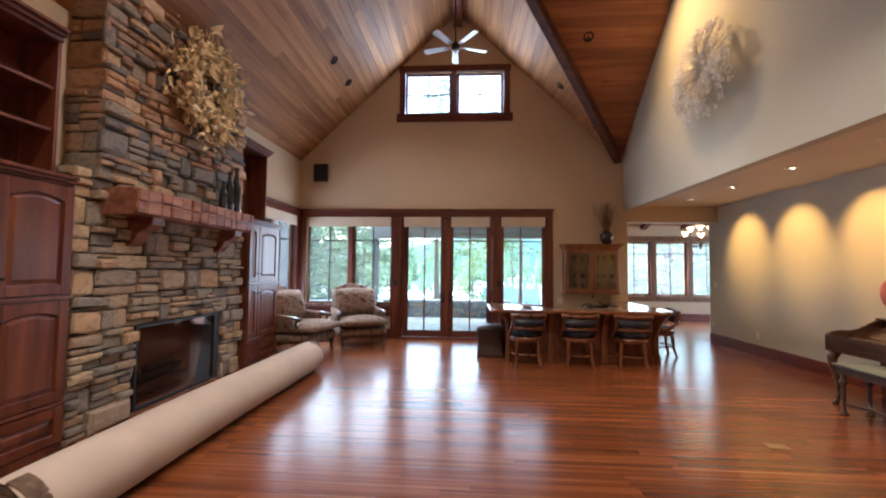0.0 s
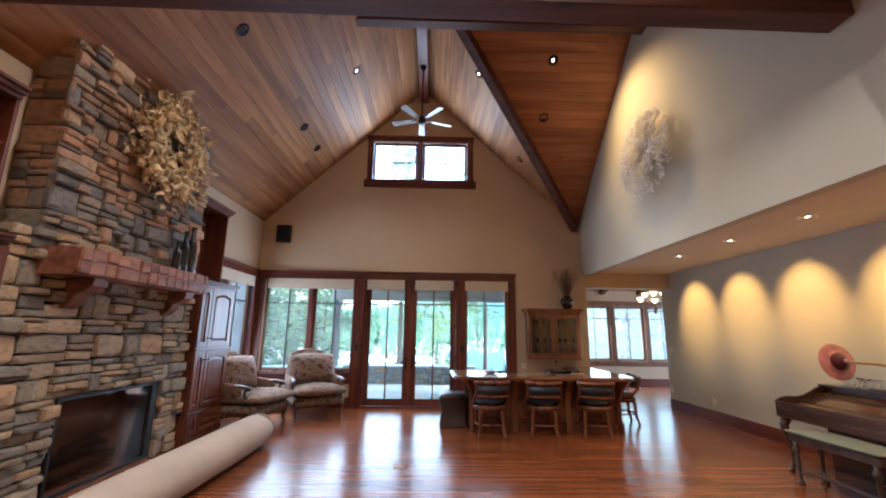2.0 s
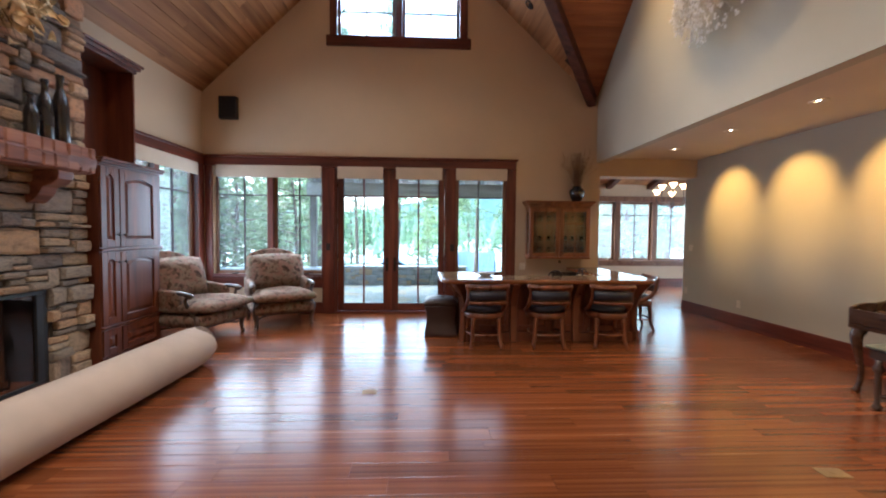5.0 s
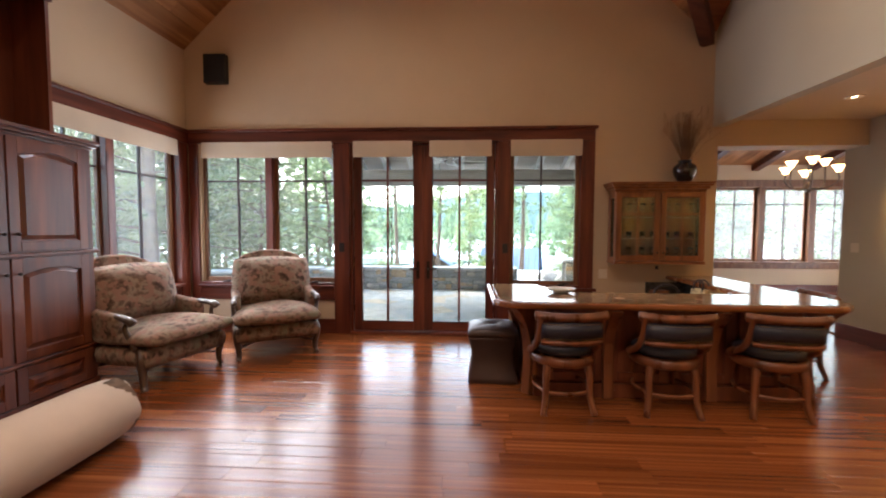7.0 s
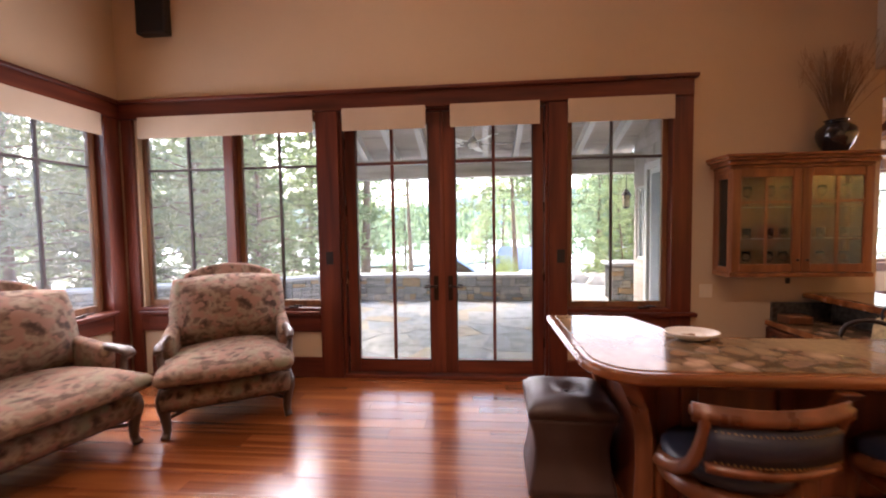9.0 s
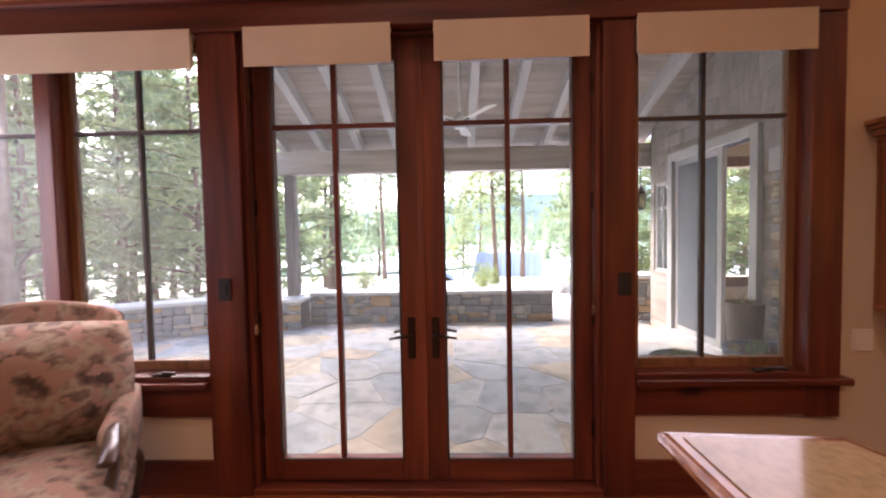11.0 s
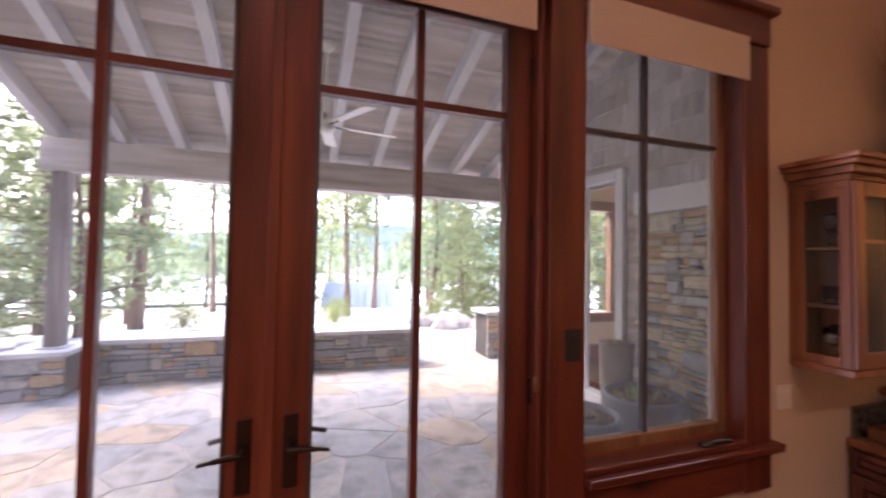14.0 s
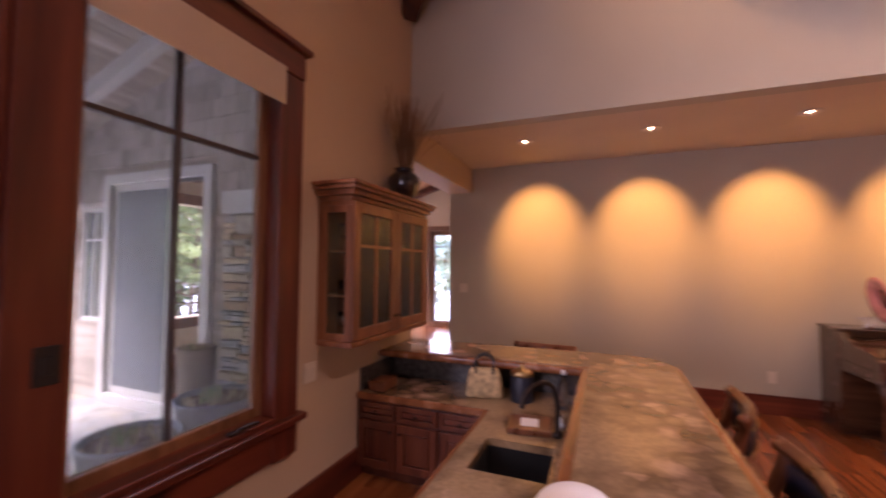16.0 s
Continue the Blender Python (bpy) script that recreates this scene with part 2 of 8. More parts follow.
def pane_mat(name, veil=0.06, ior=1.14):
    """Thin clear glass: light goes straight through, with a faint mirror and a pale glare veil."""
    m, nt, b = node_mat(name)
    nt.nodes.remove(b)
    tr, gl = nt.nodes.new("ShaderNodeBsdfTransparent"), nt.nodes.new("ShaderNodeBsdfGlossy")
    tr.inputs[0].default_value = (0.86, 0.95, 0.93, 1)
    gl.inputs["Roughness"].default_value = 0.02
    fr, mx = nt.nodes.new("ShaderNodeFresnel"), nt.nodes.new("ShaderNodeMixShader")
    fr.inputs[0].default_value = ior
    nt.links.new(fr.outputs[0], mx.inputs[0])
    nt.links.new(tr.outputs[0], mx.inputs[1])
    nt.links.new(gl.outputs[0], mx.inputs[2])
    # a veil of glare painted onto the glass as a pale translucent film
    veil_bsdf, veil_mix = nt.nodes.new("ShaderNodeBsdfTranslucent"), nt.nodes.new("ShaderNodeMixShader")
    veil_bsdf.inputs[0].default_value = (0.8, 0.82, 0.82, 1)
    nz, _ = noise_node(nt, 2.2, 4)
    mr = nt.nodes.new("ShaderNodeMapRange")
    mr.inputs[3].default_value, mr.inputs[4].default_value = veil * 0.75, veil * 1.25
    nt.links.new(nz.outputs[0], mr.inputs[0])
    nt.links.new(mr.outputs[0], veil_mix.inputs[0])
    nt.links.new(mx.outputs[0], veil_mix.inputs[1])
    nt.links.new(veil_bsdf.outputs[0], veil_mix.inputs[2])
    nt.links.new(veil_mix.outputs[0], nt.nodes["Material Output"].inputs[0])
    return m


def foliage(name, color):
    """Leaves that let some light through."""
    m, nt, b = node_mat(name)
    nz, _ = noise_node(nt, 0.8, 4)
    col = ramp(nt, nz.outputs[0], ((0.3, tuple(c * 0.6 for c in color)), (0.7, tuple(c * 1.4 for c in color)))).outputs[0]
    tl, mx = nt.nodes.new("ShaderNodeBsdfTranslucent"), nt.nodes.new("ShaderNodeMixShader")
    nt.links.new(col, b.inputs["Base Color"])
    nt.links.new(col, tl.inputs[0])
    b.inputs["Roughness"].default_value = 0.65
    mx.inputs[0].default_value = 0.6
    nt.links.new(b.outputs[0], mx.inputs[1])
    nt.links.new(tl.outputs[0], mx.inputs[2])
    nt.links.new(mx.outputs[0], nt.nodes["Material Output"].inputs[0])
    return m


M_WALL = plain("tan_wall_paint", (0.56, 0.445, 0.305), 0.85, var=0.04, scale=1.2, fine=180, relief=0.12, spec=0.2)
M_SOFFIT = plain("pale_tan_ceiling_paint", (0.66, 0.57, 0.45), 0.8, var=0.04, scale=1.2, fine=180, relief=0.12, spec=0.2)
M_WALL_GREY = plain("sage_wall_paint", (0.50, 0.47, 0.37), 0.85, var=0.04, scale=1.2, fine=180, relief=0.12, spec=0.2)
M_FLOOR = wood("red_brown_floor_wood", (0.125, 0.031, 0.009), (0.225, 0.064, 0.017), (0.34, 0.115, 0.032), 0.23, "x", 0.5, 0.12, 0.6, knots=False, relief=0.12)
M_TRIM = wood("dark_alder_trim", (0.055, 0.01, 0.005), (0.135, 0.027, 0.012), (0.21, 0.05, 0.021), 0.4, "z", 0.8, 0.15, 0.4)
M_TRIM_X = wood("dark_alder_trim_level", (0.055, 0.01, 0.005), (0.135, 0.027, 0.012), (0.21, 0.05, 0.021), 0.4, "x", 0.8, 0.15, 0.4)
M_TRIM_Y = wood("dark_alder_trim_side", (0.055, 0.01, 0.005), (0.135, 0.027, 0.012), (0.21, 0.05, 0.021), 0.4, "y", 0.8, 0.15, 0.4)
M_CEIL = wood("knotty_pine_boards", (0.25, 0.105, 0.037), (0.41, 0.2, 0.075), (0.53, 0.285, 0.115), 0.62, "y", 0.6, 0.0, 0.55)
M_CEIL_X = wood("cedar_boards", (0.22, 0.07, 0.022), (0.36, 0.13, 0.04), (0.46, 0.18, 0.06), 0.5, "x", 0.6, 0.0, 0.5)
M_BEAM = wood("dark_beam_wood", (0.05, 0.016, 0.007), (0.1, 0.03, 0.014), (0.15, 0.05, 0.025), 0.55, "x", 0.8, 0.0, 0.3, relief=0.3)
M_CAB = wood("cherry_cabinet_wood", (0.06, 0.014, 0.006), (0.135, 0.035, 0.014), (0.21, 0.063, 0.024), 0.35, "z", 0.8, 0.3, 0.3, knots=False)
M_PANE = pane_mat("window_glass")
M_CABGLASS = pane_mat("cupboard_glass", 0.008, 1.5)
M_BLIND = plain("beige_shade_cloth", (0.55, 0.46, 0.34), 0.9, var=0.05, fine=300, relief=0.3)
M_STONE = plain("ledge_stone", (0.27, 0.22, 0.165), 0.85, var=0.3, scale=6, fine=40, relief=0.6)
M_BLACK = plain("black_metal", (0.02, 0.02, 0.02), 0.45, metal=0.3, var=0.1)
M_CREAM = plain("cream_carpet_backing", (0.5, 0.405, 0.32), 0.95, var=0.08, fine=220, relief=0.4)
M_WHITE = plain("white_paint", (0.78, 0.76, 0.72), 0.6, var=0.03, relief=0.05)

# ---- the shell ----
XL, XR, XN, YF, YB = -3.75, 3.27, 5.17, 8.75, -3.6
RIDGE_X, RIDGE_Z, EAVE = -0.27, 7.15, 3.87
SOFFIT = 2.76
T = 0.16


def setting(name, bm, material, label, category):
    return tagged(part(name, bm, material), label, category, kind="structure")


bm = bmesh.new()
box(bm, XL - T, XN + T, YB - T, YF + T, -0.2, -0.022)
box(bm, 3.2, 9.4, YF + T, 13.1, -0.2, -0.022)
box(bm, XN + T, 9.4, 7.9, YF + T, -0.2, -0.022)
floor = setting("floor", bm, M_FLOOR, "polished red-brown hand-scraped hardwood plank floor", "floor")

# gable wall with its openings: a row of windows and doors below, a pair of windows high up
bm = bmesh.new()
Y0, Y1 = YF, YF + T
box(bm, XL - T, -3.56, Y0, Y1, -0.02, 2.6)
box(bm, -3.56, -1.56, Y0, Y1, -0.02, 0.64)
box(bm, 0.64, 1.62, Y0, Y1, -0.02, 0.63)
box(bm, 1.62, 3.34, Y0, Y1, -0.02, 2.6)
box(bm, XL - T, 3.34, Y0, Y1, 2.6, 4.84)
box(bm, XL - T, -1.46, Y0, Y1, 4.84, 5.88)
box(bm, 0.78, 3.34, Y0, Y1, 4.84, 5.88)
box(bm, XL - T, 3.34, Y0, Y1, 5.88, 7.5)
setting("wall_north", bm, M_WALL, "tan painted gable wall with windows and doors", "wall")
bm = boxes((3.34, XN + T, YF, YF + 0.3, 2.52, 3.4))
setting("wall_passage_header", bm, M_WALL, "tan painted header over the dining room passage", "wall")

bm = bmesh.new()
box(bm, XL - T, XL, YB, 6.7, -0.02, 5.0)
box(bm, XL - T, XL, 6.7, 8.6, -0.02, 0.64)
box(bm, XL - T, XL, 6.7, 8.6, 2.6, 5.0)
box(bm, XL - T, XL, 8.6, YF, -0.02, 5.0)
setting("wall_west", bm, M_WALL, "tan painted side wall with corner windows", "wall")
bm = boxes((XR, XR + 0.14, YB, YF, SOFFIT, 8.0))
setting("wall_upper_east", bm, M_WALL_GREY, "grey painted upper wall above the niche", "wall")
bm = boxes((XN, XN + T, YB, 9.07, -0.02, 3.3))
setting("wall_east", bm, M_WALL_GREY, "tan-grey painted wall washed by lamps", "wall")
bm = boxes((XL - T, XN + T, YB - T, YB, -0.02, 8.0))
setting("wall_south", bm, M_WALL, "tan painted wall", "wall")
bm = boxes((XR + 0.14, XN, YB, YF, SOFFIT + 0.085, SOFFIT + 0.22))
setting("ceiling_niche", bm, M_SOFFIT, "tan painted lowered ceiling with recessed lamps", "ceiling")

# main vault with a cross gable over the niche side; they meet in two valleys
SL = (RIDGE_Z - EAVE) / (RIDGE_X - XL)
XE = 2 * RIDGE_X - XL
CROSS_Y, VALLEY = 5.1, 1.075
CSL = SL / VALLEY


def vault_z(x):
    return RIDGE_Z - abs(x - RIDGE_X) * SL


def cross_z(y):
    return RIDGE_Z - abs(y - CROSS_Y) * CSL


def board(bm, a, b, c, d, up=0.03):
    """A sloped board from four underside corners."""
    lo = [bm.verts.new(p) for p in (a, b, c, d)]
    hi = [bm.verts.new((p[0], p[1], p[2] + up)) for p in (a, b, c, d)]
    bm.faces.new(lo)
    bm.faces.new(hi[::-1])
    for i in range(4):
        bm.faces.new((lo[i], hi[i], hi[(i + 1) % 4], lo[(i + 1) % 4]))


def nave_boards(name, side):
    bm = bmesh.new()
    n, half = 30, RIDGE_X - XL
    rng = random.Random(side + 5)
    for i in range(n):
        u0, u1 = half * i / n + 0.0025, half * (i + 1) / n - 0.0025
        spans = [(YB, YF)]
        if side > 0:
            um = (u0 + u1) / 2
            spans = [(YB, CROSS_Y - VALLEY * um), (CROSS_Y + VALLEY * um, YF)]
        for s0, s1 in spans:
            y = s0
            while y < s1 - 0.01:
                e = min(s1, y + rng.uniform(1.6, 4.2))
                if s1 - e < 0.4:
                    e = s1
                j = rng.uniform(0, 0.003)
                xa, xb = RIDGE_X + side * u0, RIDGE_X + side * u1
                za, zb = RIDGE_Z - u0 * SL + j, RIDGE_Z - u1 * SL + j
                board(bm, (xa, y + 0.002, za), (xb, y + 0.002, zb), (xb, e - 0.002, zb), (xa, e - 0.002, za))
                y = e
    bmesh.ops.recalc_face_normals(bm, faces=bm.faces)
    return setting(name, bm, M_CEIL, "knotty pine board ceiling, sloped, satin finish", "ceiling")


nave_boards("ceiling_west", -1)
nave_boards("ceiling_east", 1)
bm = bmesh.new()
rng = random.Random(3)
NC = 30
for sgn in (-1, 1):
    for i in range(NC):
        v0, v1 = 3.75 * i / NC + 0.0025, 3.75 * (i + 1) / NC - 0.0025
        x = RIDGE_X + (v0 + v1) / 2 / VALLEY
        while x < XR - 0.01:
            e = min(XR, x + rng.uniform(1.2, 3.4))
            ya, yb = CROSS_Y + sgn * v0, CROSS_Y + sgn * v1
            za, zb = RIDGE_Z - v0 * CSL, RIDGE_Z - v1 * CSL
            j = rng.uniform(0, 0.003)
            board(bm, (x + 0.002, ya, za + j), (e - 0.002, ya, za + j), (e - 0.002, yb, zb + j), (x + 0.002, yb, zb + j))
            x = e
bmesh.ops.recalc_face_normals(bm, faces=bm.faces)
setting("ceiling_cross_gable", bm, M_CEIL_X, "orange cedar board ceiling over the side gable", "ceiling")
# Unseen lid added over the boards to keep sky light from leaking in.
bm = bmesh.new()
prism(bm, ((XL - 0.3, vault_z(XL - 0.3) + 0.05), (RIDGE_X, RIDGE_Z + 0.05), (RIDGE_X, RIDGE_Z + 0.2), (XL - 0.3, vault_z(XL - 0.3) + 0.2)), "y", YB, YF + T)
box(bm, RIDGE_X, XR + 0.3, YB, YF + T, RIDGE_Z + 0.22, RIDGE_Z + 0.3)
setting("ceiling_backing", bm, M_BEAM, "unseen dark lid added above the boards against light leaks", "ceiling")


def beam_along(name, a, b, w, h, material, label):
    """A timber between two points of its underside centre line."""
    a, b = Vector(a), Vector(b)
    d = (b - a).normalized()
    side = d.cross(Vector((0, 0, 1))).normalized() * (w / 2)
    up = Vector((0, 0, h))
    bm = bmesh.new()
    vs = [bm.verts.new(p + s * side + u * up) for p in (a, b) for s in (-1, 1) for u in (0, 1)]
    for q in ((0, 1, 3, 2), (4, 6, 7, 5), (0, 4, 5, 1), (2, 3, 7, 6), (0, 2, 6, 4), (1, 5, 7, 3)):
        bm.faces.new([vs[i] for i in q])
    bmesh.ops.recalc_face_normals(bm, faces=bm.faces)
    bmesh.ops.bevel(bm, geom=list(bm.edges), offset=0.008, segments=1, affect="EDGES")
    return setting(name, bm, material, label, "beam")


beam_along("beam_ridge", (RIDGE_X, YB, 6.84), (RIDGE_X, YF, 6.84), 0.2, 0.26, M_TRIM_Y, "dark timber ridge beam under the vault")
U1 = 3.42
beam_along("beam_valley", (RIDGE_X + 0.05, CROSS_Y + 0.05, RIDGE_Z - 0.2), (RIDGE_X + U1, CROSS_Y + VALLEY * U1 - 0.05, RIDGE_Z - U1 * SL - 0.17), 0.16, 0.2, M_BEAM, "dark timber valley beam running down to the corner")
beam_along("beam_valley_south", (RIDGE_X + 0.05, CROSS_Y - 0.05, RIDGE_Z - 0.2), (RIDGE_X + U1, CROSS_Y - VALLEY * U1, RIDGE_Z - U1 * SL - 0.17), 0.16, 0.2, M_BEAM, "dark timber valley beam")
beam_along("beam_collar", (-1.3, 5.5, 6.22), (XR, 5.5, 6.22), 0.18, 0.24, M_BEAM, "dark timber collar beam high under the vault")
beam_along("beam_tie", (XL, 2.75, 4.06), (XR, 2.75, 4.0), 0.22, 0.3, M_BEAM, "dark red-brown timber tie beam across the room")

# trim: header, posts, casings, sills, baseboards
FR = M_TRIM


def trim(bm, material=None, label="dark stained knotty alder trim"):
    return setting("trim", bm, material or M_TRIM, label, "trim")


def bevel_box(x0, x1, y0, y1, z0, z1, b=0.006):
    bm = bmesh.new()
    box(bm, x0, x1, y0, y1, z0, z1, b, 2)
    return bm


trim(bevel_box(XL + 0.055, 1.785, YF - 0.05, YF + 0.06, 2.6, 2.752), M_TRIM_X, "dark alder header board over the windows and doors")
trim(bevel_box(XL + 0.085, 1.815, YF - 0.08, YF + 0.02, 2.752, 2.785), M_TRIM_X, "dark alder cap moulding over the header")
trim(bevel_box(XL - 0.06, XL + 0.05, 6.6, YF - 0.004, 2.6, 2.752), M_TRIM_Y, "dark alder header board over the corner windows")
trim(bevel_box(XL - 0.02, XL + 0.08, 6.6, YF - 0.004, 2.752, 2.785), M_TRIM_Y, "dark alder cap moulding over the header")
for xa, xb, z0 in ((-3.7, -3.58, 0.0), (-1.675, -1.455, 0.0), (0.53, 0.7, 0.0), (1.615, 1.79, 0.45)):
    trim(bevel_box(xa, xb, YF - 0.035, YF + 0.13, z0, 2.6), None, "dark alder post between windows and doors")
trim(bevel_box(XL - 0.13, XL + 0.04, 8.54, YF - 0.04, 0.0, 2.6), None, "dark alder corner post between windows")
trim(bevel_box(-3.58, -1.675, YF - 0.075, YF + 0.02, 0.632, 0.668), M_TRIM_X, "dark alder window stool")
trim(bevel_box(-3.58, -1.675, YF - 0.045, YF + 0.08, 0.668, 0.7), M_TRIM_X, "dark alder inner sill under the sash")
trim(bevel_box(-3.58, -1.675, YF - 0.03, YF + 0.02, 0.46, 0.632), M_TRIM_X, "dark alder apron under the stool")
trim(bevel_box(0.7, 1.83, YF - 0.075, YF + 0.02, 0.632, 0.668), M_TRIM_X, "dark alder window stool")
trim(bevel_box(0.7, 1.615, YF - 0.045, YF + 0.08, 0.668, 0.7), M_TRIM_X, "dark alder inner sill under the sash")
trim(bevel_box(0.7, 1.615, YF - 0.03, YF + 0.02, 0.46, 0.632), M_TRIM_X, "dark alder apron under the stool")
trim(bevel_box(XL - 0.08, XL + 0.1, 6.6, 8.54, 0.66, 0.7), M_TRIM_Y, "dark alder window stool")
trim(bevel_box(XL - 0.02, XL + 0.03, 6.6, 8.54, 0.5, 0.66), M_TRIM_Y, "dark alder apron under the stool")


def baseboard(x0, x1, y0, y1, m):
    return setting("baseboard", bevel_box(x0, x1, y0, y1, -0.02, 0.2, 0.005), m, "dark red-brown wooden baseboard", "baseboard")


baseboard(-3.5, -1.675, YF - 0.022, YF, M_TRIM_X)
baseboard(0.7, 3.34, YF - 0.022, YF, M_TRIM_X)
baseboard(XL, XL + 0.022, 6.98, 8.54, M_TRIM_Y)
baseboard(XN - 0.022, XN, YB, 9.07, M_TRIM_Y)
setting("door_threshold", bevel_box(-1.455, 0.53, YF - 0.02, YF + 0.16, -0.02, 0.03), M_TRIM_X, "dark wooden door sill under the french doors", "threshold")


# windows: sash frame, muntins and four panes each
def sash(owner, axis, at, u0, u1, v0, v1, um, vm, w=0.06, mw=0.022, material=None, mats=None):
    material = material or M_TRIM
    bm = bmesh.new()
    frame_rect(bm, axis, at - 0.025, at + 0.025, u0, u1, v0, v1, w, 0.004)
    part("sash_frame", bm, material, owner)
    for a0, a1, b0, b1 in ((um - mw / 2, um + mw / 2, v0 + w, v1 - w), (u0 + w, um - mw / 2, vm - mw / 2, vm + mw / 2), (um + mw / 2, u1 - w, vm - mw / 2, vm + mw / 2)):
        bm = bmesh.new()
        if axis == "y":
            box(bm, a0, a1, at - 0.018, at + 0.018, b0, b1, 0.003)
        else:
            box(bm, at - 0.018, at + 0.018, a0, a1, b0, b1, 0.003)
        part("muntin", bm, mats or material, owner)
    for a0, a1 in ((u0 + w, um - mw / 2), (um + mw / 2, u1 - w)):
        for b0, b1 in ((v0 + w, vm - mw / 2), (vm + mw / 2, v1 - w)):
            bm = bmesh.new()
            if axis == "y":
                box(bm, a0, a1, at - 0.003, at + 0.003, b0, b1)
            else:
                box(bm, at - 0.003, at + 0.003, a0, a1, b0, b1)
            part("pane", bm, M_PANE, owner).visible_shadow = False


def crank(owner, m):
    bm = bmesh.new()
    box(bm, -0.05, 0.05, -0.02, 0.02, 0, 0.018, 0.006)
    tube(bm, curve_pts(((0.0, 0, 0.015), (0.03, -0.03, 0.03), (0.1, -0.035, 0.025))), 0.008)
    ob = part("crank_handle", bm, M_BRONZE, owner, "dark bronze window crank", smooth=True)
    ob.matrix_basis = m


M_BRONZE = plain("oil_rubbed_bronze", (0.035, 0.025, 0.02), 0.4, metal=0.8, var=0.2)
M_SASH = wood("brown_sash_wood", (0.12, 0.052, 0.022), (0.22, 0.1, 0.044), (0.3, 0.15, 0.07), 0.45, "z", 1.0, 0.0, 0.3, knots=False)
M_MUNTIN = plain("dark_bronze_bar", (0.05, 0.035, 0.028), 0.5, var=0.1)
YG = YF + 0.09
win = thing("window_1", pose(0, 0, 0), "pair of wooden casement windows with divided panes", "window", kind="structure")
sash(win, "y", YG, -3.58, -2.61, 0.7, 2.6, -3.07, 2.1, 0.06, material=M_SASH, mats=M_MUNTIN)
sash(win, "y", YG, -2.55, -1.65, 0.7, 2.6, -2.1, 2.1, 0.06, material=M_SASH, mats=M_MUNTIN)
part("mullion", bevel_box(-2.63, -2.53, YF - 0.02, YG - 0.027, 0.7, 2.6), M_TRIM, win)
crank(win, pose(-3.2, YF - 0.03, 0.7))
crank(win, pose(-1.95, YF - 0.03, 0.7))
win = thing("window_2", pose(0, 0, 0), "wooden casement window with divided panes", "window", kind="structure")
sash(win, "y", YG, 0.7, 1.63, 0.69, 2.6, 1.12, 2.1, 0.06, material=M_SASH, mats=M_MUNTIN)
crank(win, pose(1.38, YF - 0.03, 0.7))
win = thing("window_3", pose(0, 0, 0), "pair of wooden corner casement windows with divided panes", "window", kind="structure")
sash(win, "x", XL - 0.09, 6.7, 7.5, 0.7, 2.6, 7.1, 2.1, 0.065, material=M_SASH, mats=M_MUNTIN)
sash(win, "x", XL - 0.09, 7.52, 8.54, 0.7, 2.6, 8.02, 2.1, 0.065, material=M_SASH, mats=M_MUNTIN)
part("mullion", bevel_box(XL - 0.063, XL + 0.02, 7.46, 7.56, 0.7, 2.6), M_TRIM, win)
crank(win, pose(XL + 0.03, 8.2, 0.7, rz=90))
win = thing("window_4", pose(0, 0, 0), "pair of high gable windows in a dark wooden frame", "window", kind="structure")
sash(win, "y", YG, -1.42, -0.4, 4.9, 5.84, -0.91, 5.36, 0.055, material=M_TRIM, mats=M_MUNTIN)
sash(win, "y", YG, -0.28, 0.74, 4.9, 5.84, 0.23, 5.36, 0.055, material=M_TRIM, mats=M_MUNTIN)
for q in ((-1.56, 0.9, 5.84, 5.98), (-1.6, 0.94, 4.72, 4.9)):
    part("casing", bevel_box(q[0], q[1], YF - 0.04, YF + 0.06, q[2], q[3]), M_TRIM_X, win)
for q in ((-1.54, -1.42), (-0.4, -0.28), (0.74, 0.88)):
    part("casing", bevel_box(q[0], q[1], YF - 0.035, YF + 0.06, 4.9, 5.84), M_TRIM, win)


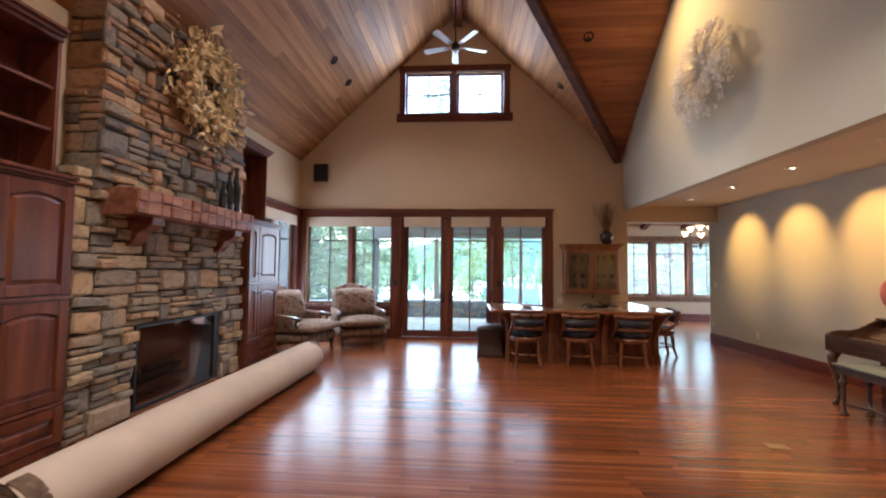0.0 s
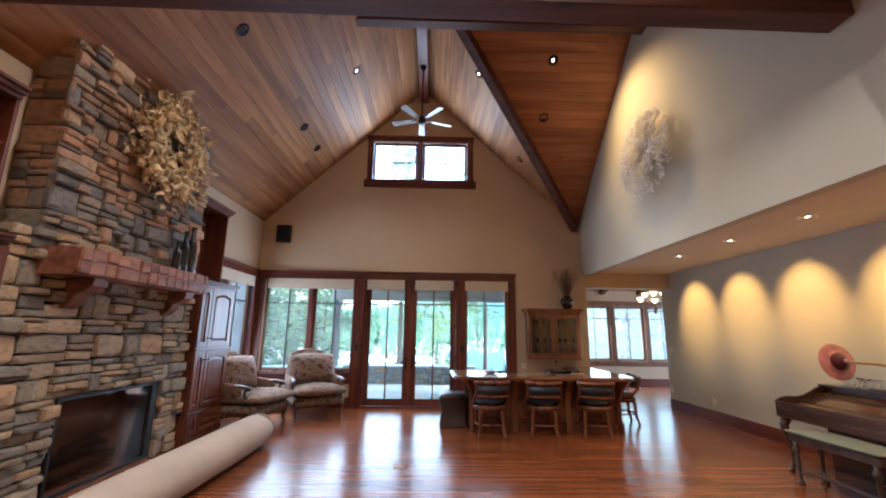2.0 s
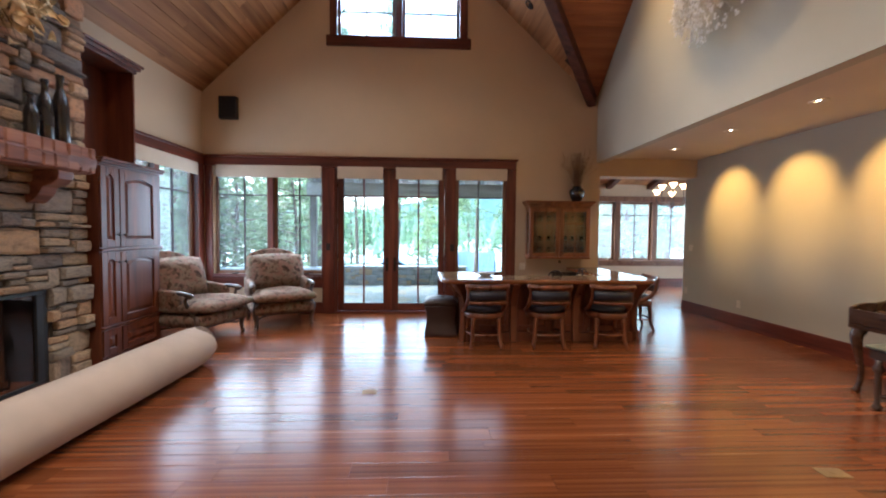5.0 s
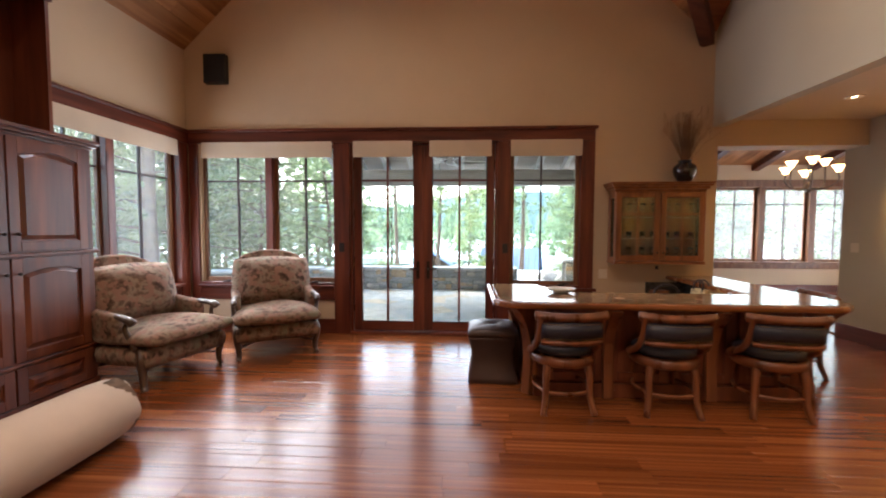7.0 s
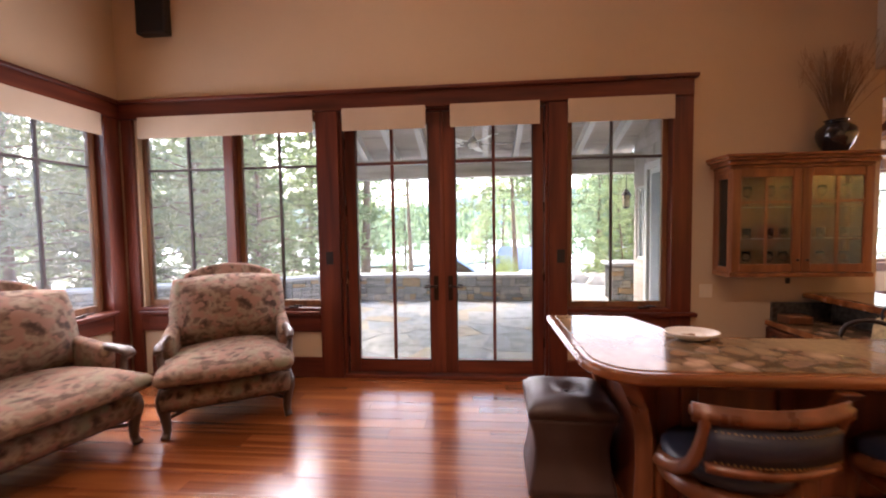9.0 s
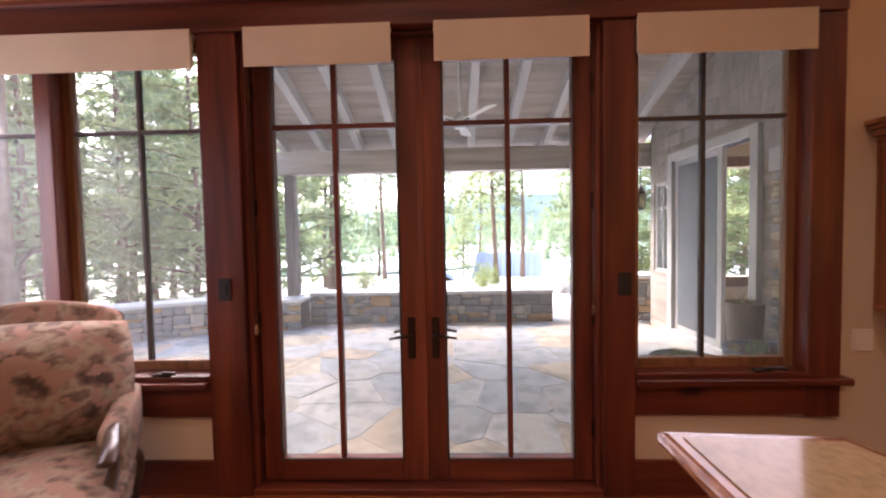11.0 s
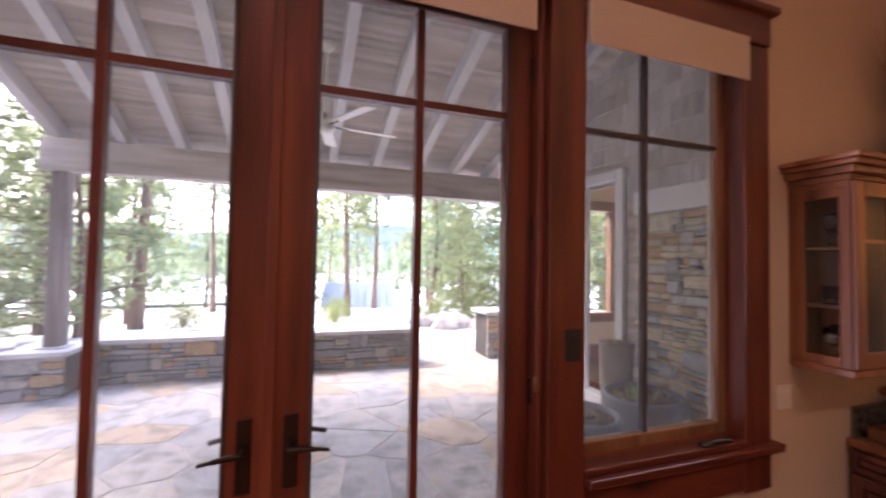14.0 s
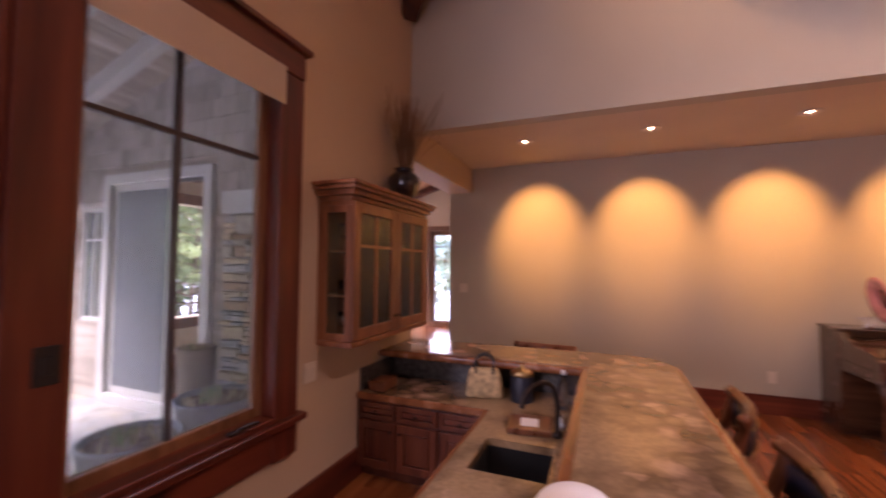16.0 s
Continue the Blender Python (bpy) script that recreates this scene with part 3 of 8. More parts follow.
# french doors
def door_leaf(name, x0, x1, g0, g1, gm, hx, face):
    d = thing(name, pose(0, 0, 0), "closed wooden french door with four glass panes", "door", kind="structure")
    ya, yb = YG - 0.03, YG + 0.03
    part("stile", bevel_box(x0, g0, ya, yb, 0.035, 2.58), M_TRIM, d)
    part("stile", bevel_box(g1, x1, ya, yb, 0.035, 2.58), M_TRIM, d)
    part("rail", bevel_box(g0, g1, ya, yb, 0.035, 0.17), M_TRIM_X, d)
    part("rail", bevel_box(g0, g1, ya, yb, 2.46, 2.58), M_TRIM_X, d)
    mw = 0.028
    part("muntin", bevel_box(gm - mw / 2, gm + mw / 2, ya + 0.008, yb - 0.008, 0.17, 2.46, 0.003), M_TRIM, d)
    for a0, a1 in ((g0, gm - mw / 2), (gm + mw / 2, g1)):
        part("muntin", bevel_box(a0, a1, ya + 0.008, yb - 0.008, 2.09, 2.118, 0.003), M_TRIM_X, d)
        for b0, b1 in ((0.17, 2.09), (2.118, 2.46)):
            part("pane", boxes((a0, a1, YG - 0.003, YG + 0.003, b0, b1)), M_PANE, d).visible_shadow = False
    bm = bmesh.new()
    for z0, z1, y in ((0.17, 2.46, 0),):
        frame_rect(bm, "y", ya - 0.006, ya, g0 - 0.012, g1 + 0.012, z0 - 0.012, z1 + 0.012, 0.014, 0.003)
    part("glazing_bead", bm, M_MUNTIN, d)
    bm = bmesh.new()
    box(bm, hx - 0.022, hx + 0.022, ya - 0.008, ya, 0.76, 1.0, 0.004)
    part("lock_plate", bm, M_BRONZE, d)
    bm = bmesh.new()
    tube(bm, curve_pts(((hx, ya, 0.9), (hx, ya - 0.045, 0.9), (hx + face * 0.04, ya - 0.055, 0.902), (hx + face * 0.12, ya - 0.05, 0.888))), [0.011] * 17 + [0.009] * 4 + [0.006] * 4, 8)
    part("door_handle", bm, M_BRONZE, d, "dark bronze lever handle", smooth=True)
    bm = bmesh.new()
    tube(bm, curve_pts(((hx, yb, 0.9), (hx, yb + 0.045, 0.9), (hx + face * 0.04, yb + 0.055, 0.902), (hx + face * 0.12, yb + 0.05, 0.888))), 0.009, 8)
    part("door_handle", bm, M_BRONZE, d, "dark bronze lever handle", smooth=True)
    ex = x0 if face < 0 else x1
    for z in (0.35, 1.0, 1.65, 2.3):
        bm = bmesh.new()
        lathe(bm, ((0.009, -0.05), (0.009, 0.05)), 8, pose(ex, ya - 0.006, z))
        part("hinge", bm, M_BRONZE, d)
    return d


door_leaf("door_1", -1.42, -0.467, -1.31, -0.6, -0.955, -0.535, -1)
door_leaf("door_2", -0.463, 0.5, -0.33, 0.39, 0.03, -0.395, 1)
part("astragal", bevel_box(-0.482, -0.448, YG - 0.042, YG - 0.03, 0.04, 2.58, 0.003), M_TRIM, bpy.data.objects["door_1"])
for xa, xb in ((-1.455, -1.424), (0.504, 0.53)):
    trim(bevel_box(xa, xb, YF + 0.0, YG + 0.06, 0.03, 2.6), None, "dark alder door jamb")
trim(bevel_box(-1.424, 0.504, YF + 0.02, YG + 0.06, 2.583, 2.6, 0.003), M_TRIM_X, "dark alder head jamb")


def shade(x0, x1, axis="y", at=YF - 0.06, z0=2.4):
    s = thing("roman_shade", pose(0, 0, 0), "beige cloth roman shade, fully drawn up under the header", "blind", "roman shades")
    for i in range(4):
        bm = bmesh.new()
        o, zz = 0.008 * (3 - i), z0 + 0.012 * i
        top = 2.612
        if axis == "y":
            box(bm, x0 + 0.002 * i, x1 - 0.002 * i, at + 0.01 * i, at + 0.01 * i + 0.007, zz, top, 0.002)
        else:
            box(bm, at - 0.01 * i - 0.007, at - 0.01 * i, x0 + 0.002 * i, x1 - 0.002 * i, zz, top, 0.002)
        part("cloth_fold", bm, M_BLIND, s)
    bm = bmesh.new()
    if axis == "y":
        box(bm, x0, x1, at + 0.041, at + 0.056, 2.58, 2.612)
    else:
        box(bm, at - 0.056, at - 0.041, x0, x1, 2.58, 2.612)
    part("head_rail", bm, M_BLIND, s)
    return s


shade(-3.5, -1.69)
shade(-1.4, -0.6)
shade(-0.37, 0.45)
shade(0.7, 1.62)
shade(6.7, 8.5, "x", XL + 0.06)

# ---- fireplace side ----


def stone_mat(name, tones, warm=0.5):
    m, nt, b = node_mat(name)
    info = nt.nodes.new("ShaderNodeObjectInfo")
    geo = nt.nodes.new("ShaderNodeNewGeometry")
    add = nt.nodes.new("ShaderNodeMath")
    add.operation = "ADD"
    nt.links.new(info.outputs["Random"], add.inputs[0])
    nt.links.new(geo.outputs["Random Per Island"], add.inputs[1])
    fr = nt.nodes.new("ShaderNodeMath")
    fr.operation = "FRACT"
    nt.links.new(add.outputs[0], fr.inputs[0])
    stops = [(i / (len(tones) - 1), c) for i, c in enumerate(tones)]
    base = ramp(nt, fr.outputs[0], stops)
    base.color_ramp.interpolation = "CONSTANT"
    n1, mp1 = noise_node(nt, 5, 5)
    n2, mp2 = noise_node(nt, 28, 6, (1, 1, 2.2))
    sh = nt.nodes.new("ShaderNodeVectorMath")
    sh.operation = "SCALE"
    sh.inputs[0].default_value = (13, 7, 17)
    nt.links.new(fr.outputs[0], sh.inputs[3])
    for mp in (mp1, mp2):
        nt.links.new(sh.outputs[0], mp.inputs["Location"])
    stain = ramp(nt, n1.outputs[0], ((0.35, (0.55, 0.55, 0.56)), (0.55, (1, 1, 1)), (0.75, (1.0, 0.86, 0.66)))).outputs[0]
    col = mix(nt, base.outputs[0], stain, 0.75, "MULTIPLY")
    col = mix(nt, col, n2.outputs[0], 0.35, "OVERLAY")
    nt.links.new(col, b.inputs["Base Color"])
    b.inputs["Roughness"].default_value = 0.82
    b.inputs["Specular IOR Level"].default_value = 0.3
    bump(nt, b, n2.outputs[0], 0.75, 0.012)
    return m


M_STONE = stone_mat("stacked_ledge_stone", ((0.425, 0.327, 0.224), (0.293, 0.245, 0.189), (0.507, 0.339, 0.195), (0.354, 0.291, 0.218), (0.221, 0.189, 0.159), (0.443, 0.339, 0.224), (0.378, 0.269, 0.179), (0.549, 0.407, 0.254), (0.309, 0.260, 0.201), (0.413, 0.280, 0.171)))
M_STONE_UP = stone_mat("stacked_chimney_stone", ((0.402, 0.270, 0.174), (0.264, 0.226, 0.186), (0.540, 0.312, 0.174), (0.336, 0.272, 0.202), (0.202, 0.178, 0.158), (0.486, 0.294, 0.176), (0.378, 0.258, 0.170), (0.600, 0.403, 0.240), (0.254, 0.222, 0.192), (0.454, 0.271, 0.160)))
M_MORTAR = plain("dark_mortar", (0.055, 0.047, 0.038), 0.95, var=0.3, relief=0.5)


def stone_mesh(seed, mat):
    """One rough stone, one unit wide and high, its face towards +z."""
    rng = random.Random(seed)
    ring = []
    for cx, cy, nx, ny in ((-0.5, -0.5, 1, 0), (0.5, -0.5, 0, 1), (0.5, 0.5, -1, 0), (-0.5, 0.5, 0, -1)):
        ring.append((cx * (1 - rng.uniform(0, 0.09)), cy * (1 - rng.uniform(0, 0.24))))
        ring.append((cx + nx * rng.uniform(0.3, 0.7), cy * 1.0 + ny * rng.uniform(0.35, 0.65) - (cy * rng.uniform(-0.02, 0.06) if nx else 0)))
    bm = bmesh.new()
    back = [bm.verts.new((x, y, 0)) for x, y in ring]
    mid = [bm.verts.new((x, y, rng.uniform(0.6, 0.8))) for x, y in ring]
    top = [bm.verts.new((x * rng.uniform(0.8, 0.9), y * rng.uniform(0.68, 0.84), rng.uniform(0.88, 1.0))) for x, y in ring]
    c = bm.verts.new((rng.uniform(-0.15, 0.15), rng.uniform(-0.15, 0.15), 1.0))
    for i in range(8):
        k = (i + 1) % 8
        bm.faces.new((back[i], back[k], mid[k], mid[i]))
        bm.faces.new((mid[i], mid[k], top[k], top[i]))
        bm.faces.new((top[i], top[k], c))
    me = bpy.data.meshes.new("stone")
    bm.normal_update()
    bm.to_mesh(me)
    bm.free()
    me.materials.append(mat)
    return me


def stone_layout(u0, u1, v0, v1, seed, thin=1.0):
    """Ledge stones laid in broken courses: (u, v, width, height)."""
    rng = random.Random(seed)
    out, v = [], v0
    while v < v1 - 0.03:
        h = min(rng.uniform(0.14, 0.3) * thin, v1 - v)
        if v1 - v - h < 0.07:
            h = v1 - v
        u = u0
        while u < u1 - 0.02:
            w = min(rng.choice((rng.uniform(0.14, 0.26), rng.uniform(0.24, 0.56))) * thin, u1 - u)
            if u1 - u - w < 0.1:
                w = u1 - u
            k = rng.choice((1, 2, 3, 3)) if h > 0.2 * thin else rng.choice((1, 2, 2))
            if w < 0.22 * thin and rng.random() < 0.35:
                k = 1
            cuts = sorted([rng.uniform(0.25, 0.75) for _ in range(k - 1)])
            if k == 3:
                cuts = [rng.uniform(0.25, 0.42), rng.uniform(0.58, 0.75)]
            edges = [0] + cuts + [1]
            for a, b in zip(edges, edges[1:]):
                hh = (b - a) * h
                if hh < 0.11 and w > 0.34 * thin and rng.random() < 0.6:
                    s = rng.uniform(0.35, 0.65)
                    out.append((u, v + a * h, w * s, hh))
                    out.append((u + w * s, v + a * h, w * (1 - s), hh))
                else:
                    out.append((u, v + a * h, w, hh))
            u += w
        v += h
    return out


def lay_stones(owner, cells, to_world, mats, meshes, rng, proud=(0.03, 0.11), name="stone", limit=300):
    """Single stones as parts; past the limit the rest is one joined part."""
    rest = []
    for i, (u, v, w, h) in enumerate(cells):
        g = rng.uniform(0.004, 0.009)
        d = rng.uniform(*proud)
        m = to_world(u + w / 2, v + h / 2) @ pose(0, 0, 0, 0, 0, rng.uniform(-2.6, 2.6)) @ Matrix.Diagonal(((w - g) * rng.choice((1, -1)), (h - g), d, 1))
        me = rng.choice(meshes)
        if i < limit:
            shared(name, me, owner, m)
        else:
            rest.append((me, m))
    if rest:
        bm = bmesh.new()
        for me, m in rest:
            n0 = len(bm.verts)
            bm.from_mesh(me)
            bm.verts.ensure_lookup_table()
            bmesh.ops.transform(bm, matrix=m, verts=bm.verts[n0:])
        tagged(part("stones", bm, mats, owner), kind="stuff")


FX = -3.38  # backing plane of the stonework
MESHES = [stone_mesh(i, M_STONE) for i in range(14)]
MESHES_UP = [stone_mesh(40 + i, M_STONE_UP) for i in range(14)]
to_front = lambda u, v: Matrix.Translation((FX, u, v)) @ Matrix(((0, 0, 1, 0), (1, 0, 0, 0), (0, 1, 0, 0), (0, 0, 0, 1)))


def to_side(y):
    return lambda u, v: Matrix.Translation((u, y, v)) @ Matrix(((1, 0, 0, 0), (0, 0, -1, 0), (0, 1, 0, 0), (0, 0, 0, 1)))


rng = random.Random(11)
fire = thing("fireplace", pose(0, 0, 0), "stacked ledge-stone fireplace with a dark glass-fronted firebox", "fireplace")
bm = bmesh.new()
box(bm, XL, FX, 3.26, 3.93, -0.02, 2.34)
box(bm, XL, FX, 5.32, 5.76, -0.02, 2.34)
box(bm, XL, FX, 3.93, 5.32, 0.9, 2.34)
part("mortar_core", bm, M_MORTAR, fire)
cells = [c for c in stone_layout(3.21, 5.79, 0.0, 2.36, 5, 0.88)]
front = []
for u, v, w, h in cells:
    cu, cv = u + w / 2, v + h / 2
    if v < 0.9 and u + w > 3.93 and u < 5.32:
        # trim stones to the firebox opening
        if u < 3.93 - 0.08:
            front.append((u, v, 3.93 - u, h))
        if u + w > 5.32 + 0.08:
            front.append((5.32, v, u + w - 5.32, h))
        if v + h > 0.96:
            front.append((max(u, 3.93), 0.9, min(u + w, 5.32) - max(u, 3.93), v + h - 0.9))
    else:
        front.append((u, v, w, h))
lay_stones(fire, front, to_front, M_STONE, MESHES, rng)
lay_stones(fire, stone_layout(XL, FX + 0.03, 0.0, 2.36, 6), to_side(3.26), M_STONE, MESHES, rng, (0.03, 0.06), "side_stone", 60)

M_FIREBRICK = plain("sooty_firebrick", (0.3, 0.19, 0.13), 0.9, var=0.4, scale=5, relief=0.5)
bm = bmesh.new()
box(bm, XL - 0.45, XL - 0.4, 3.9, 5.35, -0.02, 1.0)
box(bm, XL - 0.4, FX, 3.88, 3.93, -0.02, 0.95)
box(bm, XL - 0.4, FX, 5.32, 5.37, -0.02, 0.95)
box(bm, XL - 0.4, FX, 3.93, 5.32, 0.9, 0.95)
box(bm, XL - 0.4, FX + 0.02, 3.93, 5.32, -0.02, 0.03)
part("firebox", bm, M_FIREBRICK, fire, "sooty brick firebox")
bm = bmesh.new()
frame_rect(bm, "x", FX + 0.01, FX + 0.035, 3.935, 5.315, 0.03, 0.895, 0.035, 0.003)
box(bm, FX + 0.004, FX + 0.04, 5.2, 5.28, 0.065, 0.86, 0.006)
part("glass_door_frame", bm, M_BLACK, fire, "black metal firescreen frame")
bm = boxes((FX + 0.014, FX + 0.018, 3.97, 5.28, 0.065, 0.86))
M_SMOKE = pane_mat("smoked_fire_glass", 0.03, 1.2)
M_SMOKE.node_tree.nodes["Transparent BSDF"].inputs[0].default_value = (0.6, 0.43, 0.34, 1)
part("fire_glass", bm, M_SMOKE, fire, "smoked glass pane").visible_shadow = False
M_CHAR = plain("charred_log", (0.05, 0.035, 0.025), 0.95, var=0.5, scale=12, relief=0.8)
for i, (y0, y1, z, r, x) in enumerate(((4.2, 5.1, 0.12, 0.06, -3.62), (4.25, 5.0, 0.13, 0.05, -3.74), (4.3, 5.05, 0.23, 0.055, -3.68), (4.45, 4.9, 0.32, 0.045, -3.66))):
    bm = bmesh.new()
    tube(bm, curve_pts(((x, y0, z), (x + 0.02, (y0 + y1) / 2, z + 0.02), (x - 0.03, y1, z + 0.01)), 5), [r * (1 + 0.12 * math.sin(k * 1.7 + i)) for k in range(11)], 9)
    part("log", bm, M_CHAR, fire, "charred log on the grate", smooth=True)
bm = bmesh.new()
for k in range(7):
    y = 4.2 + 0.15 * k
    tube(bm, ((-3.82, y, 0.05), (-3.5, y, 0.05), (-3.48, y, 0.16)), 0.009, 6)
box(bm, -3.8, -3.78, 4.15, 5.15, 0.03, 0.045)
box(bm, -3.55, -3.53, 4.15, 5.15, 0.03, 0.045)
part("grate", bm, M_BLACK, fire, "black iron grate")

chim = thing("chimney_breast", pose(0, 0, 0), "tall stacked-stone chimney breast above the mantel", "chimney")
ctop = vault_z(FX) + 0.02
bm = bmesh.new()
box(bm, XL, FX - 0.02, 3.5, 5.76, 2.34, ctop - 0.35)
part("mortar_core", bm, M_MORTAR, chim)
to_up = lambda u, v: Matrix.Translation((-0.025, 0, 0)) @ to_front(u, v)
up = stone_layout(3.45, 5.8, 2.36, 4.3, 9, 0.84)
up.sort(key=lambda c: c[1])
lay_stones(chim, up, to_up, M_STONE_UP, MESHES_UP, rng)
lay_stones(chim, stone_layout(XL, FX + 0.02, 2.36, 4.2, 16, 0.92), to_side(3.5), M_STONE_UP, MESHES_UP, rng, (0.03, 0.06), "side_stone", 60)

# rough-hewn mantel: a bar of adzed facets on two corbels
M_MANTEL = wood("hewn_mantel_wood", (0.13, 0.045, 0.024), (0.29, 0.115, 0.062), (0.42, 0.195, 0.115), 0.5, "y", 0.8, 0.0, 0.35, relief=0.5)
mantel = thing("mantel", pose(0, 0, 0), "rough-hewn reddish timber mantel shelf on the stone", "mantel")
bm = bmesh.new()
rng = random.Random(4)
ny = 15
yy = [3.47 + (5.46 - 3.47) * i / ny for i in range(ny + 1)]
secs = []
for i, y in enumerate(yy):
    j = lambda a: rng.uniform(-a, a)
    secs.append([bm.verts.new((x + (j(0.012) if x > -3.3 else 0), y + (j(0.02) if 0 < i < ny else 0), z + j(0.008))) for x, z in
                 ((-3.36, 1.975), (-3.04, 1.975), (-3.0, 2.02), (-2.99, 2.1), (-3.0, 2.17), (-3.04, 2.215), (-3.2, 2.22), (-3.36, 2.22))])
for a, b in zip(secs, secs[1:]):
    for k in range(8):
        bm.faces.new((a[k], b[k], b[(k + 1) % 8], a[(k + 1) % 8]))
bm.faces.new(secs[0])
bm.faces.new(secs[-1][::-1])
bmesh.ops.recalc_face_normals(bm, faces=bm.faces)
part("beam", bm, M_MANTEL, mantel)
ya = 3.475
while ya < 5.45:
    yb = min(5.455, ya + rng.uniform(0.1, 0.19))
    zm = 2.1 + rng.uniform(-0.012, 0.012)
    for z0, z1 in ((1.98, zm - 0.002), (zm + 0.002, 2.215)):
        o = rng.uniform(-0.008, 0.012)
        bm = bmesh.new()
        box(bm, -3.08, -2.985 + o, ya + 0.001, yb - 0.001, z0, z1, 0.012)
        part("hewn_block", bm, M_MANTEL, mantel)
    ya = yb
for y in (3.74, 5.14):
    bm = bmesh.new()
    prism(bm, ((-3.36, 1.975), (-3.06, 1.975), (-3.07, 1.9), (-3.13, 1.85), (-3.2, 1.83), (-3.24, 1.76), (-3.3, 1.7), (-3.36, 1.68)), "y", y, y + 0.16, 0.008)
    part("corbel", bm, M_MANTEL, mantel)
M_DARKGLASS = plain("dark_bottle_glaze", (0.015, 0.012, 0.012), 0.25, var=0.2, coat=0.5)
for y, h, r, lab in ((5.01, 0.36, 0.052, "short"), (5.14, 0.53, 0.056, "tall"), (5.29, 0.62, 0.062, "tallest")):
    bm = bmesh.new()
    lathe(bm, ((r * 0.85, 0), (r, 0.02), (r, h * 0.55), (r * 0.8, h * 0.68), (r * 0.45, h * 0.78), (r * 0.4, h * 0.93), (r * 0.52, h * 0.95), (r * 0.52, h), (r * 0.3, h)), 16, pose(-3.16, y, 2.222))
    b = thing("bottle", pose(0, 0, 0), f"{lab} dark glazed bottle standing on the mantel", "bottle", "bottles on the mantel")
    part("body", bm, M_DARKGLASS, b, smooth=True)

# wreath of dried husks
M_HUSK = plain("dried_corn_husk", (0.74, 0.58, 0.33), 0.85, var=0.3, scale=9, relief=0.4)
M_TWIG = plain("dry_twig", (0.16, 0.1, 0.055), 0.9, var=0.3)
wreath = thing("wreath", pose(-3.3, 4.72, 3.68), "dried tan corn-husk wreath hanging on the chimney stone", "wreath")
rng = random.Random(21)
bm = bmesh.new()
for k in range(760):
    a = rng.uniform(0, 2 * math.pi)
    R = 0.4 + rng.gauss(0, 0.1)
    c = Vector((rng.uniform(0.0, 0.2), R * math.cos(a), R * math.sin(a) * 1.1))
    d = Vector((rng.uniform(-0.1, 0.7), rng.uniform(-1, 1), rng.uniform(-1, 1))).normalized()
    s = d.cross(Vector((rng.uniform(-1, 1), rng.uniform(-1, 1), rng.uniform(-1, 1)))).normalized()
    n = d.cross(s)
    L, W = rng.uniform(0.07, 0.18), rng.uniform(0.03, 0.085)
    cu = rng.uniform(-0.05, 0.07)
    rows = []
    for q in range(5):
        f = q / 4
        w = W * math.sin(math.pi * (0.12 + 0.84 * f))
        p = c + d * L * f + n * cu * math.sin(f * 3.0)
        rows.append((bm.verts.new(p - s * w / 2 + n * 0.012), bm.verts.new(p - n * 0.004), bm.verts.new(p + s * w / 2 + n * 0.012)))
    for r0, r1 in zip(rows, rows[1:]):
        bm.faces.new((r0[0], r0[1], r1[1], r1[0]))
        bm.faces.new((r0[1], r0[2], r1[2], r1[1]))
tagged(part("husk_ring", bm, M_HUSK, wreath, smooth=True), kind="stuff")
bm = bmesh.new()
for k in range(110):
    a = rng.uniform(0, 2 * math.pi)
    c = Vector((rng.uniform(0, 0.12), 0.44 * math.cos(a), 0.47 * math.sin(a)))
    d = Vector((rng.uniform(-0.2, 0.4), math.cos(a + rng.uniform(-1, 1)), math.sin(a + rng.uniform(-1, 1)))).normalized()
    e = c + d * rng.uniform(0.12, 0.3)
    tube(bm, (c, (c + e) / 2 + Vector((0.02, rng.uniform(-0.02, 0.02), rng.uniform(-0.02, 0.02))), e), (0.004, 0.003, 0.0015), 4)
tagged(part("twig_tangle", bm, M_TWIG, wreath), kind="stuff")


